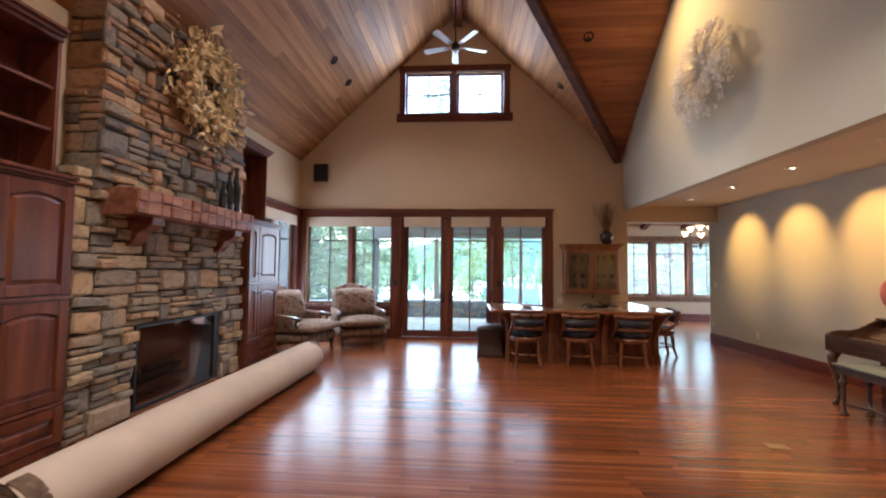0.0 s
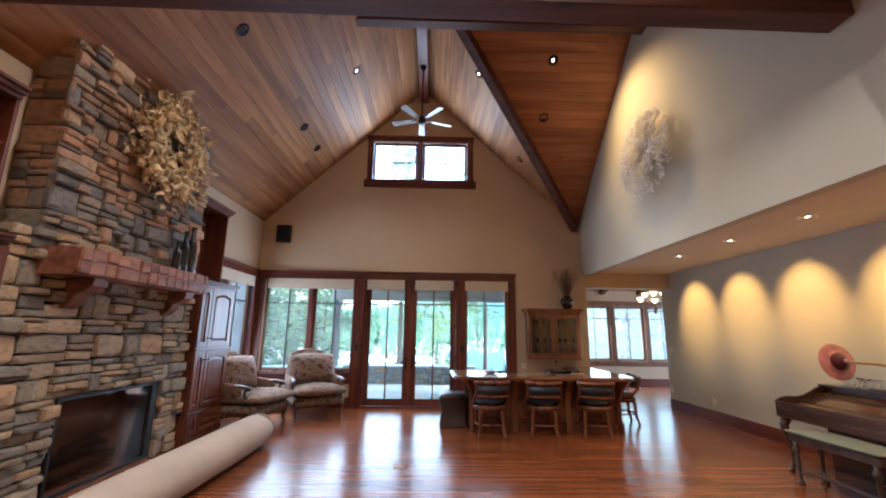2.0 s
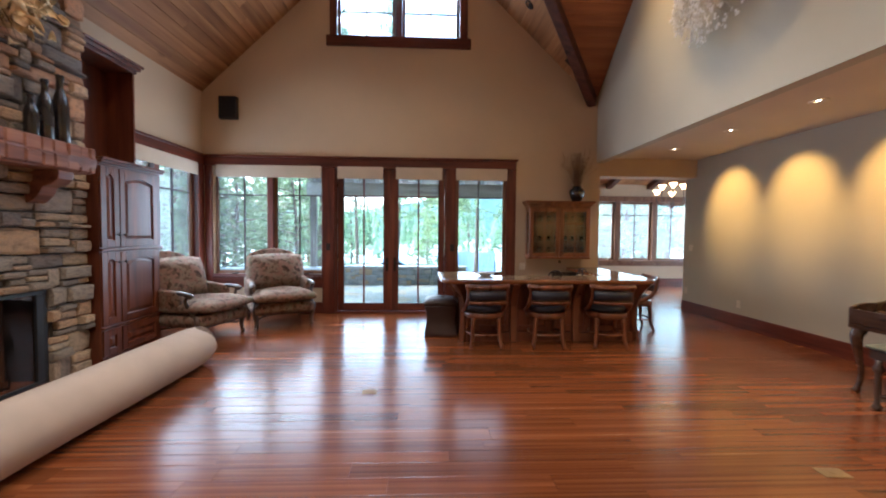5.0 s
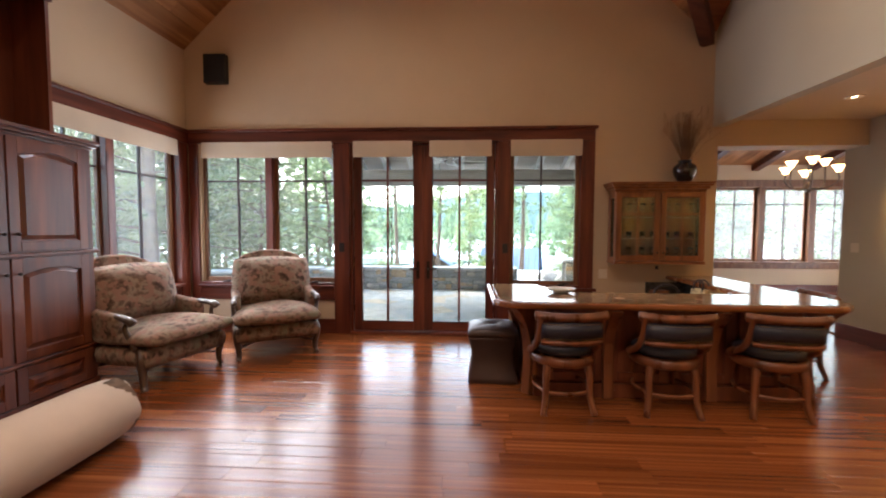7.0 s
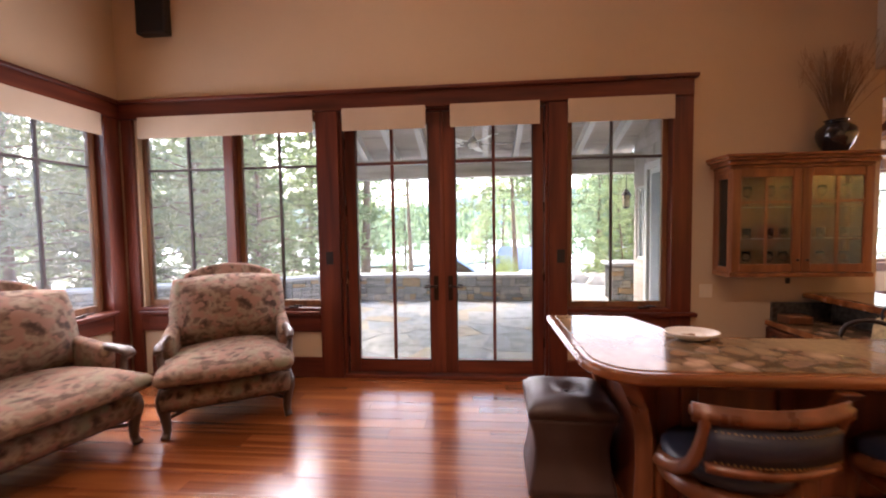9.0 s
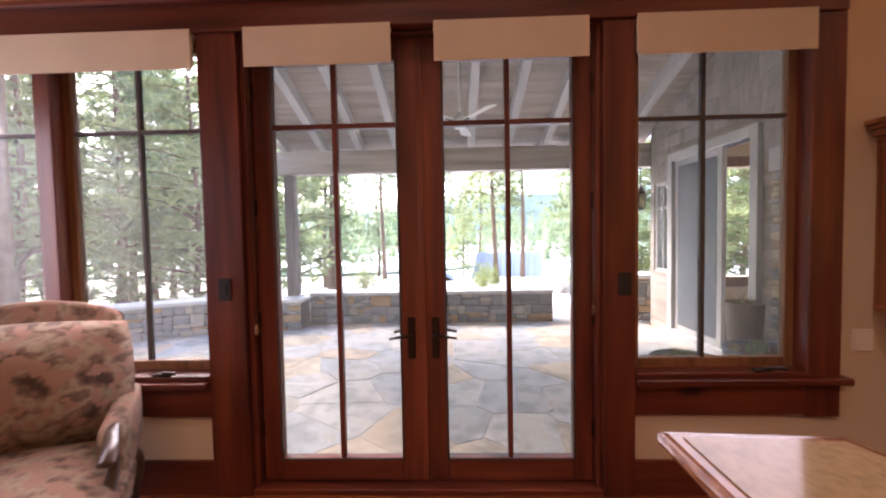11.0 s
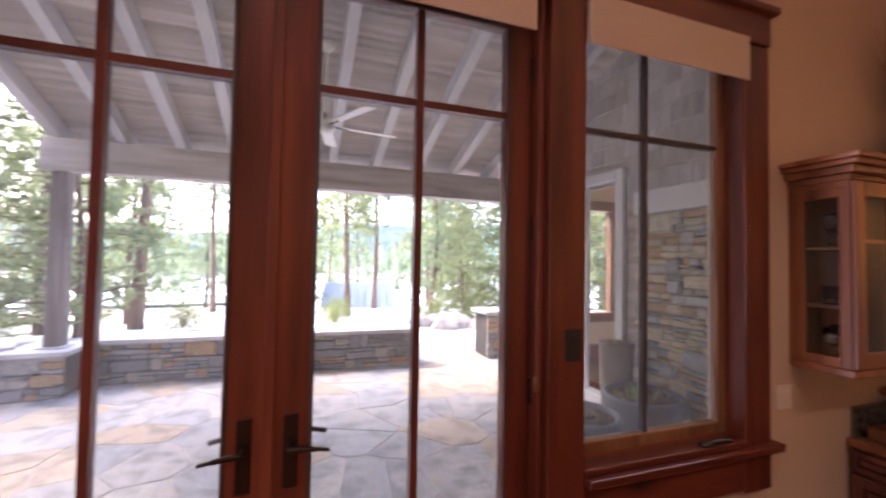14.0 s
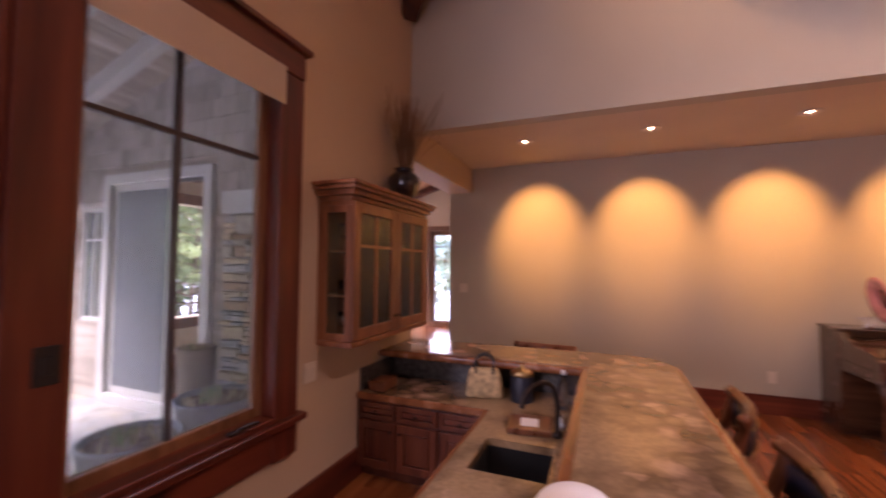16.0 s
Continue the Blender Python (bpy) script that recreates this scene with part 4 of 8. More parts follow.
# tall cherry cabinets on both sides of the chimney
def panel_door(name, owner, x, y0, y1, z0, z1, arch, knob_y=None):
    """A framed door facing +x with a raised panel, arched or square."""
    bm = bmesh.new()
    w = 0.075
    def head(y, a):
        return a * math.sin(math.pi * (y - y0 - w) / (y1 - y0 - 2 * w))
    n = 10
    ys = [y0 + w + (y1 - y0 - 2 * w) * i / n for i in range(n + 1)]
    top = z1 - w - (0.045 if arch else 0)
    box(bm, x, x + 0.022, y0, y0 + w, z0, z1, 0.003)
    box(bm, x, x + 0.022, y1 - w, y1, z0, z1, 0.003)
    box(bm, x, x + 0.022, y0 + w, y1 - w, z0, z0 + w, 0.003)
    prism(bm, [(y0 + w, z1), (y1 - w, z1)] + [(y, top + (head(y, 0.045) if arch else 0)) for y in ys[::-1]], "x", x, x + 0.022)
    d = part(name, bm, M_CAB, owner)
    bm = bmesh.new()
    def ring(ins, xx):
        pts = [(y0 + w + ins, z0 + w + ins), (y1 - w - ins, z0 + w + ins)]
        for y in ys[::-1]:
            yq = min(max(y, y0 + w + ins), y1 - w - ins)
            pts.append((yq, top - ins + (head(yq, 0.045) if arch else 0)))
        return [bm.verts.new((xx, a, b)) for a, b in pts]
    r = [ring(0.0, x + 0.004), ring(0.012, x + 0.004), ring(0.045, x + 0.018)]
    for a, b in zip(r, r[1:]):
        for i in range(len(a)):
            k = (i + 1) % len(a)
            bm.faces.new((a[i], a[k], b[k], b[i]))
    bm.faces.new(r[-1])
    part("raised_panel", bm, M_CAB, d)
    if knob_y:
        bm = bmesh.new()
        lathe(bm, ((0.006, 0), (0.006, 0.015), (0.014, 0.022), (0.012, 0.032), (0.0, 0.035)), 10, pose(x + 0.022, knob_y[0], knob_y[1], 0, 90, 0))
        part("knob", bm, M_BRONZE, d, "dark bronze knob", smooth=True)


def tall_cabinet(label, y0, y1, tower0, tower1, shelves=True, edges=None):
    c = thing("cabinet", pose(0, 0, 0), label, "cabinet", "cabinets beside the fireplace")
    x = -3.25
    part("body", boxes((XL + 0.002, x, y0, y1, 0.08, 2.14), (XL + 0.002, x - 0.02, y0 + 0.01, y1 - 0.01, -0.02, 0.08)), M_CAB, c)
    for z0, z1, o in ((2.14, 2.16, 0.015), (2.16, 2.19, 0.04), (2.19, 2.22, 0.055), (1.225, 1.255, 0.03), (0.39, 0.415, 0.025), (-0.02, 0.09, 0.012)):
        part("moulding", bevel_box(XL + 0.004, x + o, y0 - (0.0 if y0 > 5 else o), y1 + (o if y0 > 5 else 0.0), z0, z1, 0.006), M_CAB, c)
    n = max(2, round((y1 - y0) / 0.58))
    edges = edges or [y0 + (y1 - y0) * i / n for i in range(n + 1)]
    for i, (a, b) in enumerate(zip(edges, edges[1:])):
        a, b = a + 0.006, b - 0.006
        ky = b - 0.04 if i % 2 == 0 else a + 0.04
        panel_door("door", c, x, a, b, 1.27, 2.125, True, (ky, 1.4))
        panel_door("door", c, x, a, b, 0.43, 1.215, True, (ky, 1.1))
        panel_door("drawer", c, x, a, b, 0.1, 0.38, False)
    # open tower above, set back
    xt = -3.42
    t0, t1 = tower0, tower1
    part("tower_side", boxes((XL + 0.002, xt, t0, t0 + 0.03, 2.22, 3.36)), M_CAB, c)
    part("tower_side", boxes((XL + 0.002, xt, t1 - 0.03, t1, 2.22, 3.36)), M_CAB, c)
    part("tower_back", boxes((XL + 0.002, XL + 0.02, t0 + 0.03, t1 - 0.03, 2.22, 3.36)), M_CAB, c)
    for z in (2.6, 2.95) if shelves else ():
        part("shelf", boxes((XL + 0.02, xt - 0.02, t0 + 0.03, t1 - 0.03, z, z + 0.025)), M_CAB, c)
    for z0, z1, o in ((3.36, 3.4, 0.02), (3.4, 3.44, 0.05), (3.44, 3.47, 0.075)):
        part("cornice", bevel_box(XL + 0.002, xt + o, t0 - (0 if y0 > 5 else o), t1 + (o if y0 > 5 else 0), z0, z1, 0.006), M_CAB, c)


tall_cabinet("tall dark cherry cabinet with arched panel doors and an open top", 5.81, 6.77, 5.81, 6.62, False, (5.81, 6.08, 6.71))
tall_cabinet("tall dark cherry bookcase cabinet with panel doors and open shelves", 0.9, 3.12, 0.9, 3.12)

# carpet roll on the floor
roll = thing("carpet_roll", pose(0, 0, 0), "long rolled cream carpet lying on the wooden floor", "carpet roll")
bm = bmesh.new()
R0 = 0.21
secs = []
for i in range(41):
    y = 1.92 + (5.9 - 1.92) * i / 40
    e = min(1, min(i, 40 - i) / 1.5)
    secs.append([bm.verts.new((-2.32 + (R0 - 0.012 * (1 - e)) * (1 + 0.012 * math.sin(3 * a + y * 2.2)) * math.cos(a) + 0.012 * math.sin(y * 1.3), y + 0.012 * math.sin(a * 5 + i) * (1 - e), R0 + (R0 - 0.012 * (1 - e)) * (1 + 0.01 * math.sin(2 * a + y * 3.1)) * math.sin(a)))
                 for a in [2 * math.pi * k / 40 for k in range(40)]])
for a, b in zip(secs, secs[1:]):
    for k in range(40):
        bm.faces.new((a[k], b[k], b[(k + 1) % 40], a[(k + 1) % 40]))
zmin = min(v.co.z for v in bm.verts)
bmesh.ops.translate(bm, verts=bm.verts, vec=(0, 0, -zmin))
part("outer_layer", bm, M_CREAM, roll, smooth=True)
M_PILE = plain("brown_carpet_pile", (0.12, 0.075, 0.045), 1.0, var=0.4, scale=20, fine=250, relief=1.0)
for y, s in ((1.925, 1), (5.895, -1)):
    bm = bmesh.new()
    th, pts = 0.0, []
    rows = []
    for k in range(150):
        th = k * 0.22
        r = 0.025 + 0.0052 * th
        if r > R0 - 0.012:
            break
        rows.append((r, th))
    for o in (0.0,):
        v0 = [(bm.verts.new((-2.32 + (r) * math.cos(t), y, R0 + r * math.sin(t))), bm.verts.new((-2.32 + (r + 0.022) * math.cos(t), y, R0 + (r + 0.022) * math.sin(t))),
               bm.verts.new((-2.32 + (r + 0.022) * math.cos(t), y + s * 0.1, R0 + (r + 0.022) * math.sin(t))), bm.verts.new((-2.32 + r * math.cos(t), y + s * 0.1, R0 + r * math.sin(t)))) for r, t in rows]
        for a, b in zip(v0, v0[1:]):
            for i in range(4):
                bm.faces.new((a[i], b[i], b[(i + 1) % 4], a[(i + 1) % 4]))
    bmesh.ops.recalc_face_normals(bm, faces=bm.faces)
    part("rolled_end", bm, M_PILE, roll, "brown pile seen at the open end")

# ---- bar corner ----
def granite_mat():
    m, nt, b = node_mat("brown_granite")
    v1 = nt.nodes.new("ShaderNodeTexVoronoi")
    v1.inputs["Scale"].default_value = 9
    tc = nt.nodes.new("ShaderNodeTexCoord")
    nz, _ = noise_node(nt, 6, 4)
    w = mix(nt, tc.outputs["Object"], nz.outputs["Color"], 0.12)
    nt.links.new(w, v1.inputs["Vector"])
    n2, _ = noise_node(nt, 45, 4)
    n3, _ = noise_node(nt, 2.0, 3)
    blob = ramp(nt, v1.outputs["Color"], ((0.0, (0.15, 0.09, 0.05)), (0.3, (0.25, 0.16, 0.085)), (0.55, (0.35, 0.23, 0.125)), (0.8, (0.47, 0.3, 0.2)), (1.0, (0.2, 0.145, 0.1)))).outputs[0]
    rim = ramp(nt, v1.outputs["Distance"], ((0.25, (1, 1, 1)), (0.55, (0.35, 0.32, 0.28)))).outputs[0]
    col = mix(nt, blob, rim, 0.8, "MULTIPLY")
    col = mix(nt, col, (0.3, 0.2, 0.105), ramp(nt, n3.outputs[0], ((0.42, (0, 0, 0)), (0.58, (1, 1, 1)))).outputs[0])
    col = mix(nt, col, n2.outputs[0], 0.4, "OVERLAY")
    nt.links.new(col, b.inputs["Base Color"])
    b.inputs["Roughness"].default_value = 0.12
    return m


M_GRANITE = granite_mat()
M_BARWOOD = wood("glossy_bar_wood", (0.14, 0.042, 0.013), (0.27, 0.092, 0.029), (0.38, 0.15, 0.052), 0.25, "x", 0.8, 0.5, 0.2, knots=False)
M_CHERRY = wood("brown_cherry", (0.085, 0.025, 0.009), (0.17, 0.055, 0.019), (0.25, 0.09, 0.034), 0.3, "z", 0.8, 0.3, 0.2, knots=False)
M_LEATHER = plain("dark_blue_black_leather", (0.012, 0.016, 0.03), 0.38, var=0.25, fine=140, relief=0.35)
M_BRLEATHER = plain("dark_brown_leather", (0.05, 0.03, 0.026), 0.36, var=0.3, fine=140, relief=0.3)
M_BRASS = plain("aged_brass", (0.6, 0.43, 0.2), 0.3, metal=1.0, var=0.15)
M_STEEL = plain("brushed_steel", (0.55, 0.55, 0.54), 0.28, metal=1.0, var=0.1)
M_SLATE = plain("dark_splash_granite", (0.07, 0.06, 0.048), 0.15, var=0.5, scale=25, fine=120, relief=0.0)


def offset_poly(pts, d):
    """Moves the sides of a counter-clockwise outline inwards by d."""
    out = []
    n = len(pts)
    for i in range(n):
        p0, p1, p2 = Vector(pts[i - 1]), Vector(pts[i]), Vector(pts[(i + 1) % n])
        e0, e1 = (p1 - p0).normalized(), (p2 - p1).normalized()
        n0, n1 = Vector((-e0.y, e0.x)), Vector((-e1.y, e1.x))
        k = (n0 + n1)
        k = k / max(0.3, k.dot(n0))
        q = p1 + k * d
        out.append((q.x, q.y))
    return out


def arc(cx, cy, r, a0, a1, n=7):
    return [(cx + r * math.cos(radians(a0 + (a1 - a0) * i / n)), cy + r * math.sin(radians(a0 + (a1 - a0) * i / n))) for i in range(n + 1)]


BAR = [(0.36, 7.78)] + arc(0.62, 6.86, 0.26, 180, 270) + arc(3.0, 6.94, 0.34, 270, 360) + [(3.33, 8.745), (2.74, 8.745), (2.74, 7.22), (1.06, 7.22), (0.9, 7.74)]
bar = thing("bar", pose(0, 0, 0), "dark wooden panelled bar with curved corner brackets", "bar")
body = [(0.66, 7.6), (0.66, 6.92), (0.74, 6.84), (2.96, 6.84), (3.1, 6.96), (3.1, 8.745), (2.98, 8.745), (2.98, 7.14), (0.8, 7.14), (0.8, 7.6)]
bm = bmesh.new()
prism(bm, body, "z", -0.02, 0.8)
part("body", bm, M_CAB, bar)
for i in range(4):
    a = 0.82 + 0.54 * i
    bm = bmesh.new()
    frame_rect(bm, "y", 6.815, 6.838, a, a + 0.5, 0.14, 0.78, 0.075, 0.004)
    part("panel_frame", bm, M_CAB, bar)
for i in range(3):
    a = 7.0 + 0.57 * i
    bm = bmesh.new()
    frame_rect(bm, "x", 3.102, 3.125, a, a + 0.53, 0.14, 0.78, 0.075, 0.004)
    part("panel_frame", bm, M_CAB, bar)
part("plinth", boxes((0.72, 3.0, 6.8, 6.837, -0.02, 0.12), (3.103, 3.14, 6.9, 8.74, -0.02, 0.12)), M_CAB, bar)
# curved brackets that carry the overhang
prof = ((0.0, 0.0), (0.07, 0.0), (0.065, 0.12), (0.05, 0.3), (0.06, 0.48), (0.11, 0.62), (0.2, 0.74), (0.26, 0.79), (0.0, 0.79))
for x, y, rz in ((0.7, 6.88, 225), (1.35, 6.83, 270), (2.2, 6.83, 270), (3.04, 6.9, 315), (3.11, 7.9, 0), (0.67, 7.45, 180)):
    bm = bmesh.new()
    prism(bm, prof, "y", -0.045, 0.045, 0.008, pose(x, y, 0.001, 0, 0, rz))
    part("bracket", bm, M_CHERRY, bar, "curved brown wooden bracket")

top = thing("worktop", pose(0, 0, 0), "polished brown granite bar top with a rounded wooden edge", "counter")
bm = bmesh.new()
prism(bm, BAR, "z", 0.795, 0.848)
es = [e for e in bm.edges if abs(e.verts[0].co.z - e.verts[1].co.z) < 1e-5]
bmesh.ops.bevel(bm, geom=es, offset=0.02, segments=3, affect="EDGES", profile=0.5)
part("wooden_edge", bm, M_BARWOOD, top, "glossy rounded wooden edge")
bm = bmesh.new()
prism(bm, offset_poly(BAR, 0.05), "z", 0.83, 0.853)
part("granite_slab", bm, M_GRANITE, top)

low = thing("sink_counter", pose(0, 0, 0), "low granite counter with a sink behind the bar", "counter")
sx0, sx1, sy0, sy1 = 1.69, 2.05, 7.3, 7.66
for q in ((0.92, sx0, 7.225, 7.76), (sx1, 2.46, 7.225, 7.76), (sx0, sx1, 7.225, sy0), (sx0, sx1, sy1, 7.76), (2.46, 2.97, 7.225, 8.745)):
    part("granite_slab", boxes((*q, 0.56, 0.6)), M_GRANITE, low)
bm = boxes((0.92, 2.435, 7.76, 7.785, 0.555, 0.602), (2.435, 2.46, 7.76, 8.745, 0.555, 0.602), bev=0.006)
part("wooden_edge", bm, M_BARWOOD, low)
bm = bmesh.new()
box(bm, sx0 - 0.01, sx1 + 0.01, sy0 - 0.01, sy0, 0.4, 0.56)
box(bm, sx0 - 0.01, sx1 + 0.01, sy1, sy1 + 0.01, 0.4, 0.56)
box(bm, sx0 - 0.01, sx0, sy0, sy1, 0.4, 0.56)
box(bm, sx1, sx1 + 0.01, sy0, sy1, 0.4, 0.56)
box(bm, sx0, sx1, sy0, sy1, 0.39, 0.4)
part("sink_basin", bm, M_BLACK, low, "dark undermount sink basin")
part("splash_back", boxes((0.92, 2.98, 7.2, 7.222, 0.6, 0.79), (2.972, 2.985, 7.222, 8.745, 0.6, 0.79), (2.48, 2.97, 8.72, 8.745, 0.602, 0.76)), M_SLATE, low, "dark polished stone splash back")
bm = bmesh.new()
tube(bm, curve_pts(((2.2, 7.31, 0.6), (2.2, 7.31, 0.78), (2.17, 7.34, 0.88), (2.1, 7.4, 0.9), (2.04, 7.45, 0.86), (2.02, 7.47, 0.79))), 0.013, 10)
lathe(bm, ((0.028, 0), (0.026, 0.02), (0.016, 0.03)), 14, pose(2.2, 7.31, 0.6))
tap = thing("tap", pose(0, 0, 0), "arched dark metal tap over the sink", "tap")
part("spout", bm, M_BRONZE, tap, smooth=True)
bm = bmesh.new()
lathe(bm, ((0.02, 0), (0.018, 0.03), (0.008, 0.04), (0.007, 0.08)), 12, pose(2.31, 7.3, 0.6))
part("lever", bm, M_STEEL, tap, "steel lever", smooth=True)


def base_cabinet(x, y0, y1):
    c = thing("base_cabinet", pose(0, 0, 0), "dark cherry base cabinet with drawers over panelled doors", "cabinet")
    part("body", boxes((x + 0.002, 2.97, y0, y1, 0.07, 0.555), (x + 0.05, 2.97, y0, y1, -0.02, 0.07)), M_CAB, c)
    n = 3
    w = (y1 - y0) / n
    for i in range(n):
        a, b = y0 + i * w + 0.008, y0 + (i + 1) * w - 0.008
        for nm, z0, z1, f in (("drawer", 0.43, 0.54, 0.03), ("door", 0.09, 0.415, 0.055)):
            bm = bmesh.new()
            frame_rect(bm, "x", x - 0.022, x, a, b, z0, z1, f, 0.003)
            d = part(nm, bm, M_CAB, c)
            bm = bmesh.new()
            box(bm, x - 0.017, x - 0.002, a + f + 0.004, b - f - 0.004, z0 + f + 0.004, z1 - f - 0.004, 0.008)
            part("raised_panel", bm, M_CAB, d)
            bm = bmesh.new()
            lathe(bm, ((0.005, 0), (0.005, 0.014), (0.012, 0.02), (0.01, 0.028), (0, 0.03)), 10, pose(x - 0.022, (a + b) / 2 if nm == "drawer" else (b - 0.03 if i % 2 else a + 0.03), (z0 + z1) / 2 if nm == "drawer" else 0.36, 0, -90, 0))
            part("knob", bm, M_BRONZE, d, "dark bronze knob", smooth=True)


base_cabinet(2.46, 7.79, 8.74)
c = thing("base_cabinet", pose(0, 0, 0), "dark cherry sink cabinet under the low counter", "cabinet")
part("body", boxes((0.94, 1.66, 7.225, 7.73, 0.0, 0.555), (2.08, 2.455, 7.225, 7.73, 0.0, 0.555), (1.66, 2.08, 7.69, 7.73, 0.0, 0.555), (1.66, 2.08, 7.225, 7.69, 0.0, 0.3)), M_CAB, c)

# things on the counters
M_CERAMIC = plain("white_ceramic", (0.8, 0.78, 0.72), 0.2, var=0.04, relief=0.0)
bowl = thing("bowl", pose(1.1, 7.4, 0.601), "white oval ceramic dish with food scraps on the counter", "bowl")
bowl.matrix_world = pose(1.02, 7.14, 0.853)
bm = bmesh.new()
lathe(bm, ((0.05, 0), (0.085, 0.008), (0.125, 0.03), (0.138, 0.042), (0.134, 0.046), (0.115, 0.03), (0.08, 0.014), (0, 0.012)), 28)
bmesh.ops.scale(bm, verts=bm.verts, vec=(1.0, 0.75, 1))
part("dish", bm, M_CERAMIC, bowl, smooth=True)
M_FOOD = plain("brown_scraps", (0.25, 0.14, 0.06), 0.8, var=0.5, scale=40)
rng = random.Random(8)
for k in range(7):
    bm = bmesh.new()
    bmesh.ops.create_icosphere(bm, subdivisions=1, radius=rng.uniform(0.012, 0.022), matrix=pose(rng.uniform(-0.05, 0.05), rng.uniform(-0.035, 0.035), 0.024) @ Matrix.Diagonal((1.4, 0.8, 0.6, 1)))
    part("food_piece", bm, M_FOOD if k % 2 else M_CERAMIC, bowl, smooth=True)

M_BAGCLOTH = plain("tan_print_cloth", (0.5, 0.37, 0.19), 0.85, var=0.45, scale=22, fine=160)
bag = thing("handbag", pose(2.7, 7.86, 0.6, rz=12), "tan patterned cloth handbag with black handles on the counter", "handbag")
bm = bmesh.new()
prism(bm, ((-0.13, 0.0), (0.13, 0.0), (0.12, 0.12), (0.1, 0.2), (-0.1, 0.2), (-0.12, 0.12)), "x", -0.05, 0.05, 0.02)
part("body", bm, M_BAGCLOTH, bag, smooth=True)
for x in (-0.045, 0.045):
    bm = bmesh.new()
    tube(bm, curve_pts(((x, -0.06, 0.17), (x * 0.7, -0.06, 0.26), (x * 0.5, 0, 0.3), (x * 0.7, 0.06, 0.26), (x, 0.06, 0.17))), 0.009, 8)
    part("handle", bm, M_BLACK, bag, "black leather handle", smooth=True)
can = thing("canister", pose(2.72, 7.6, 0.6), "dark navy cylindrical canister with a copper lid", "canister")
bm = bmesh.new()
lathe(bm, ((0.075, 0), (0.078, 0.01), (0.078, 0.17), (0.074, 0.175)), 24)
part("body", bm, M_LEATHER, can, smooth=True)
bm = bmesh.new()
lathe(bm, ((0.079, 0.175), (0.079, 0.195), (0.05, 0.215), (0.015, 0.22), (0.012, 0.24), (0, 0.245)), 24)
part("lid", bm, M_BRASS, can, "copper-coloured lid", smooth=True)
book = thing("cutting_board", pose(2.26, 7.47, 0.6, rz=8), "brown wooden board with a paper note on the counter", "board")
bm = bmesh.new()
box(bm, -0.11, 0.13, -0.12, 0.12, 0, 0.03, 0.006)
part("board", bm, M_CHERRY, book)
part("paper_note", boxes((-0.05, 0.07, -0.05, 0.05, 0.0305, 0.0325)), M_WHITE, book, "white paper note")
bx = thing("box", pose(2.6, 8.62, 0.6), "small brown wooden box on the low counter", "box")
bm = bmesh.new()
box(bm, -0.1, 0.1, -0.07, 0.07, 0, 0.07, 0.008)
part("body", bm, M_CHERRY, bx)
bot = thing("bottle", pose(2.66, 7.32, 0.6), "clear plastic soap bottle beside the tap", "bottle")
bm = bmesh.new()
lathe(bm, ((0.03, 0), (0.032, 0.02), (0.032, 0.16), (0.014, 0.19), (0.013, 0.22)), 16)
part("body", bm, glass("clear_plastic", (0.95, 0.95, 0.95), 0.05), bot, smooth=True)
bm = bmesh.new()
lathe(bm, ((0.015, 0.22), (0.015, 0.245), (0, 0.25)), 12)
part("cap", bm, M_WHITE, bot, smooth=True)

# glazed wall cupboard
cup = thing("wall_cupboard", pose(0, 0, 0), "honey-brown wooden wall cupboard with glazed doors and glassware inside", "cupboard")
cx0, cx1, cy, cz0, cz1 = 1.985, 3.07, 8.5, 1.02, 1.92
M_HONEY = wood("honey_brown_wood", (0.13, 0.04, 0.014), (0.25, 0.085, 0.028), (0.35, 0.13, 0.046), 0.35, "z", 0.8, 0.2, 0.2, knots=False)
part("back", boxes((cx0, cx1, YF - 0.02, YF, cz0, cz1)), M_HONEY, cup)
part("base", bevel_box(cx0 - 0.015, cx1 + 0.015, cy - 0.02, YF - 0.021, cz0 - 0.005, cz0 + 0.03), M_HONEY, cup)
part("top_board", boxes((cx0, cx1, cy, YF - 0.021, cz1 - 0.03, cz1)), M_HONEY, cup)
for xa in (cx0, cx1 - 0.025):
    bm = bmesh.new()
    frame_rect(bm, "x", xa, xa + 0.025, cy, YF - 0.021, cz0 + 0.03, cz1 - 0.03, 0.045, 0.003)
    part("side_frame", bm, M_HONEY, cup)
    part("side_glass", boxes((xa + 0.011, xa + 0.014, cy + 0.045, YF - 0.066, cz0 + 0.075, cz1 - 0.075)), M_CABGLASS, cup).visible_shadow = False
for i, (z0, z1, o) in enumerate(((1.92, 1.95, 0.01), (1.95, 1.985, 0.035), (1.985, 2.01, 0.06), (2.01, 2.035, 0.075))):
    part("cornice", bevel_box(cx0 - o, min(cx1 + o, 3.335), cy - o, YF - 0.001, z0, z1, 0.007), M_HONEY, cup)
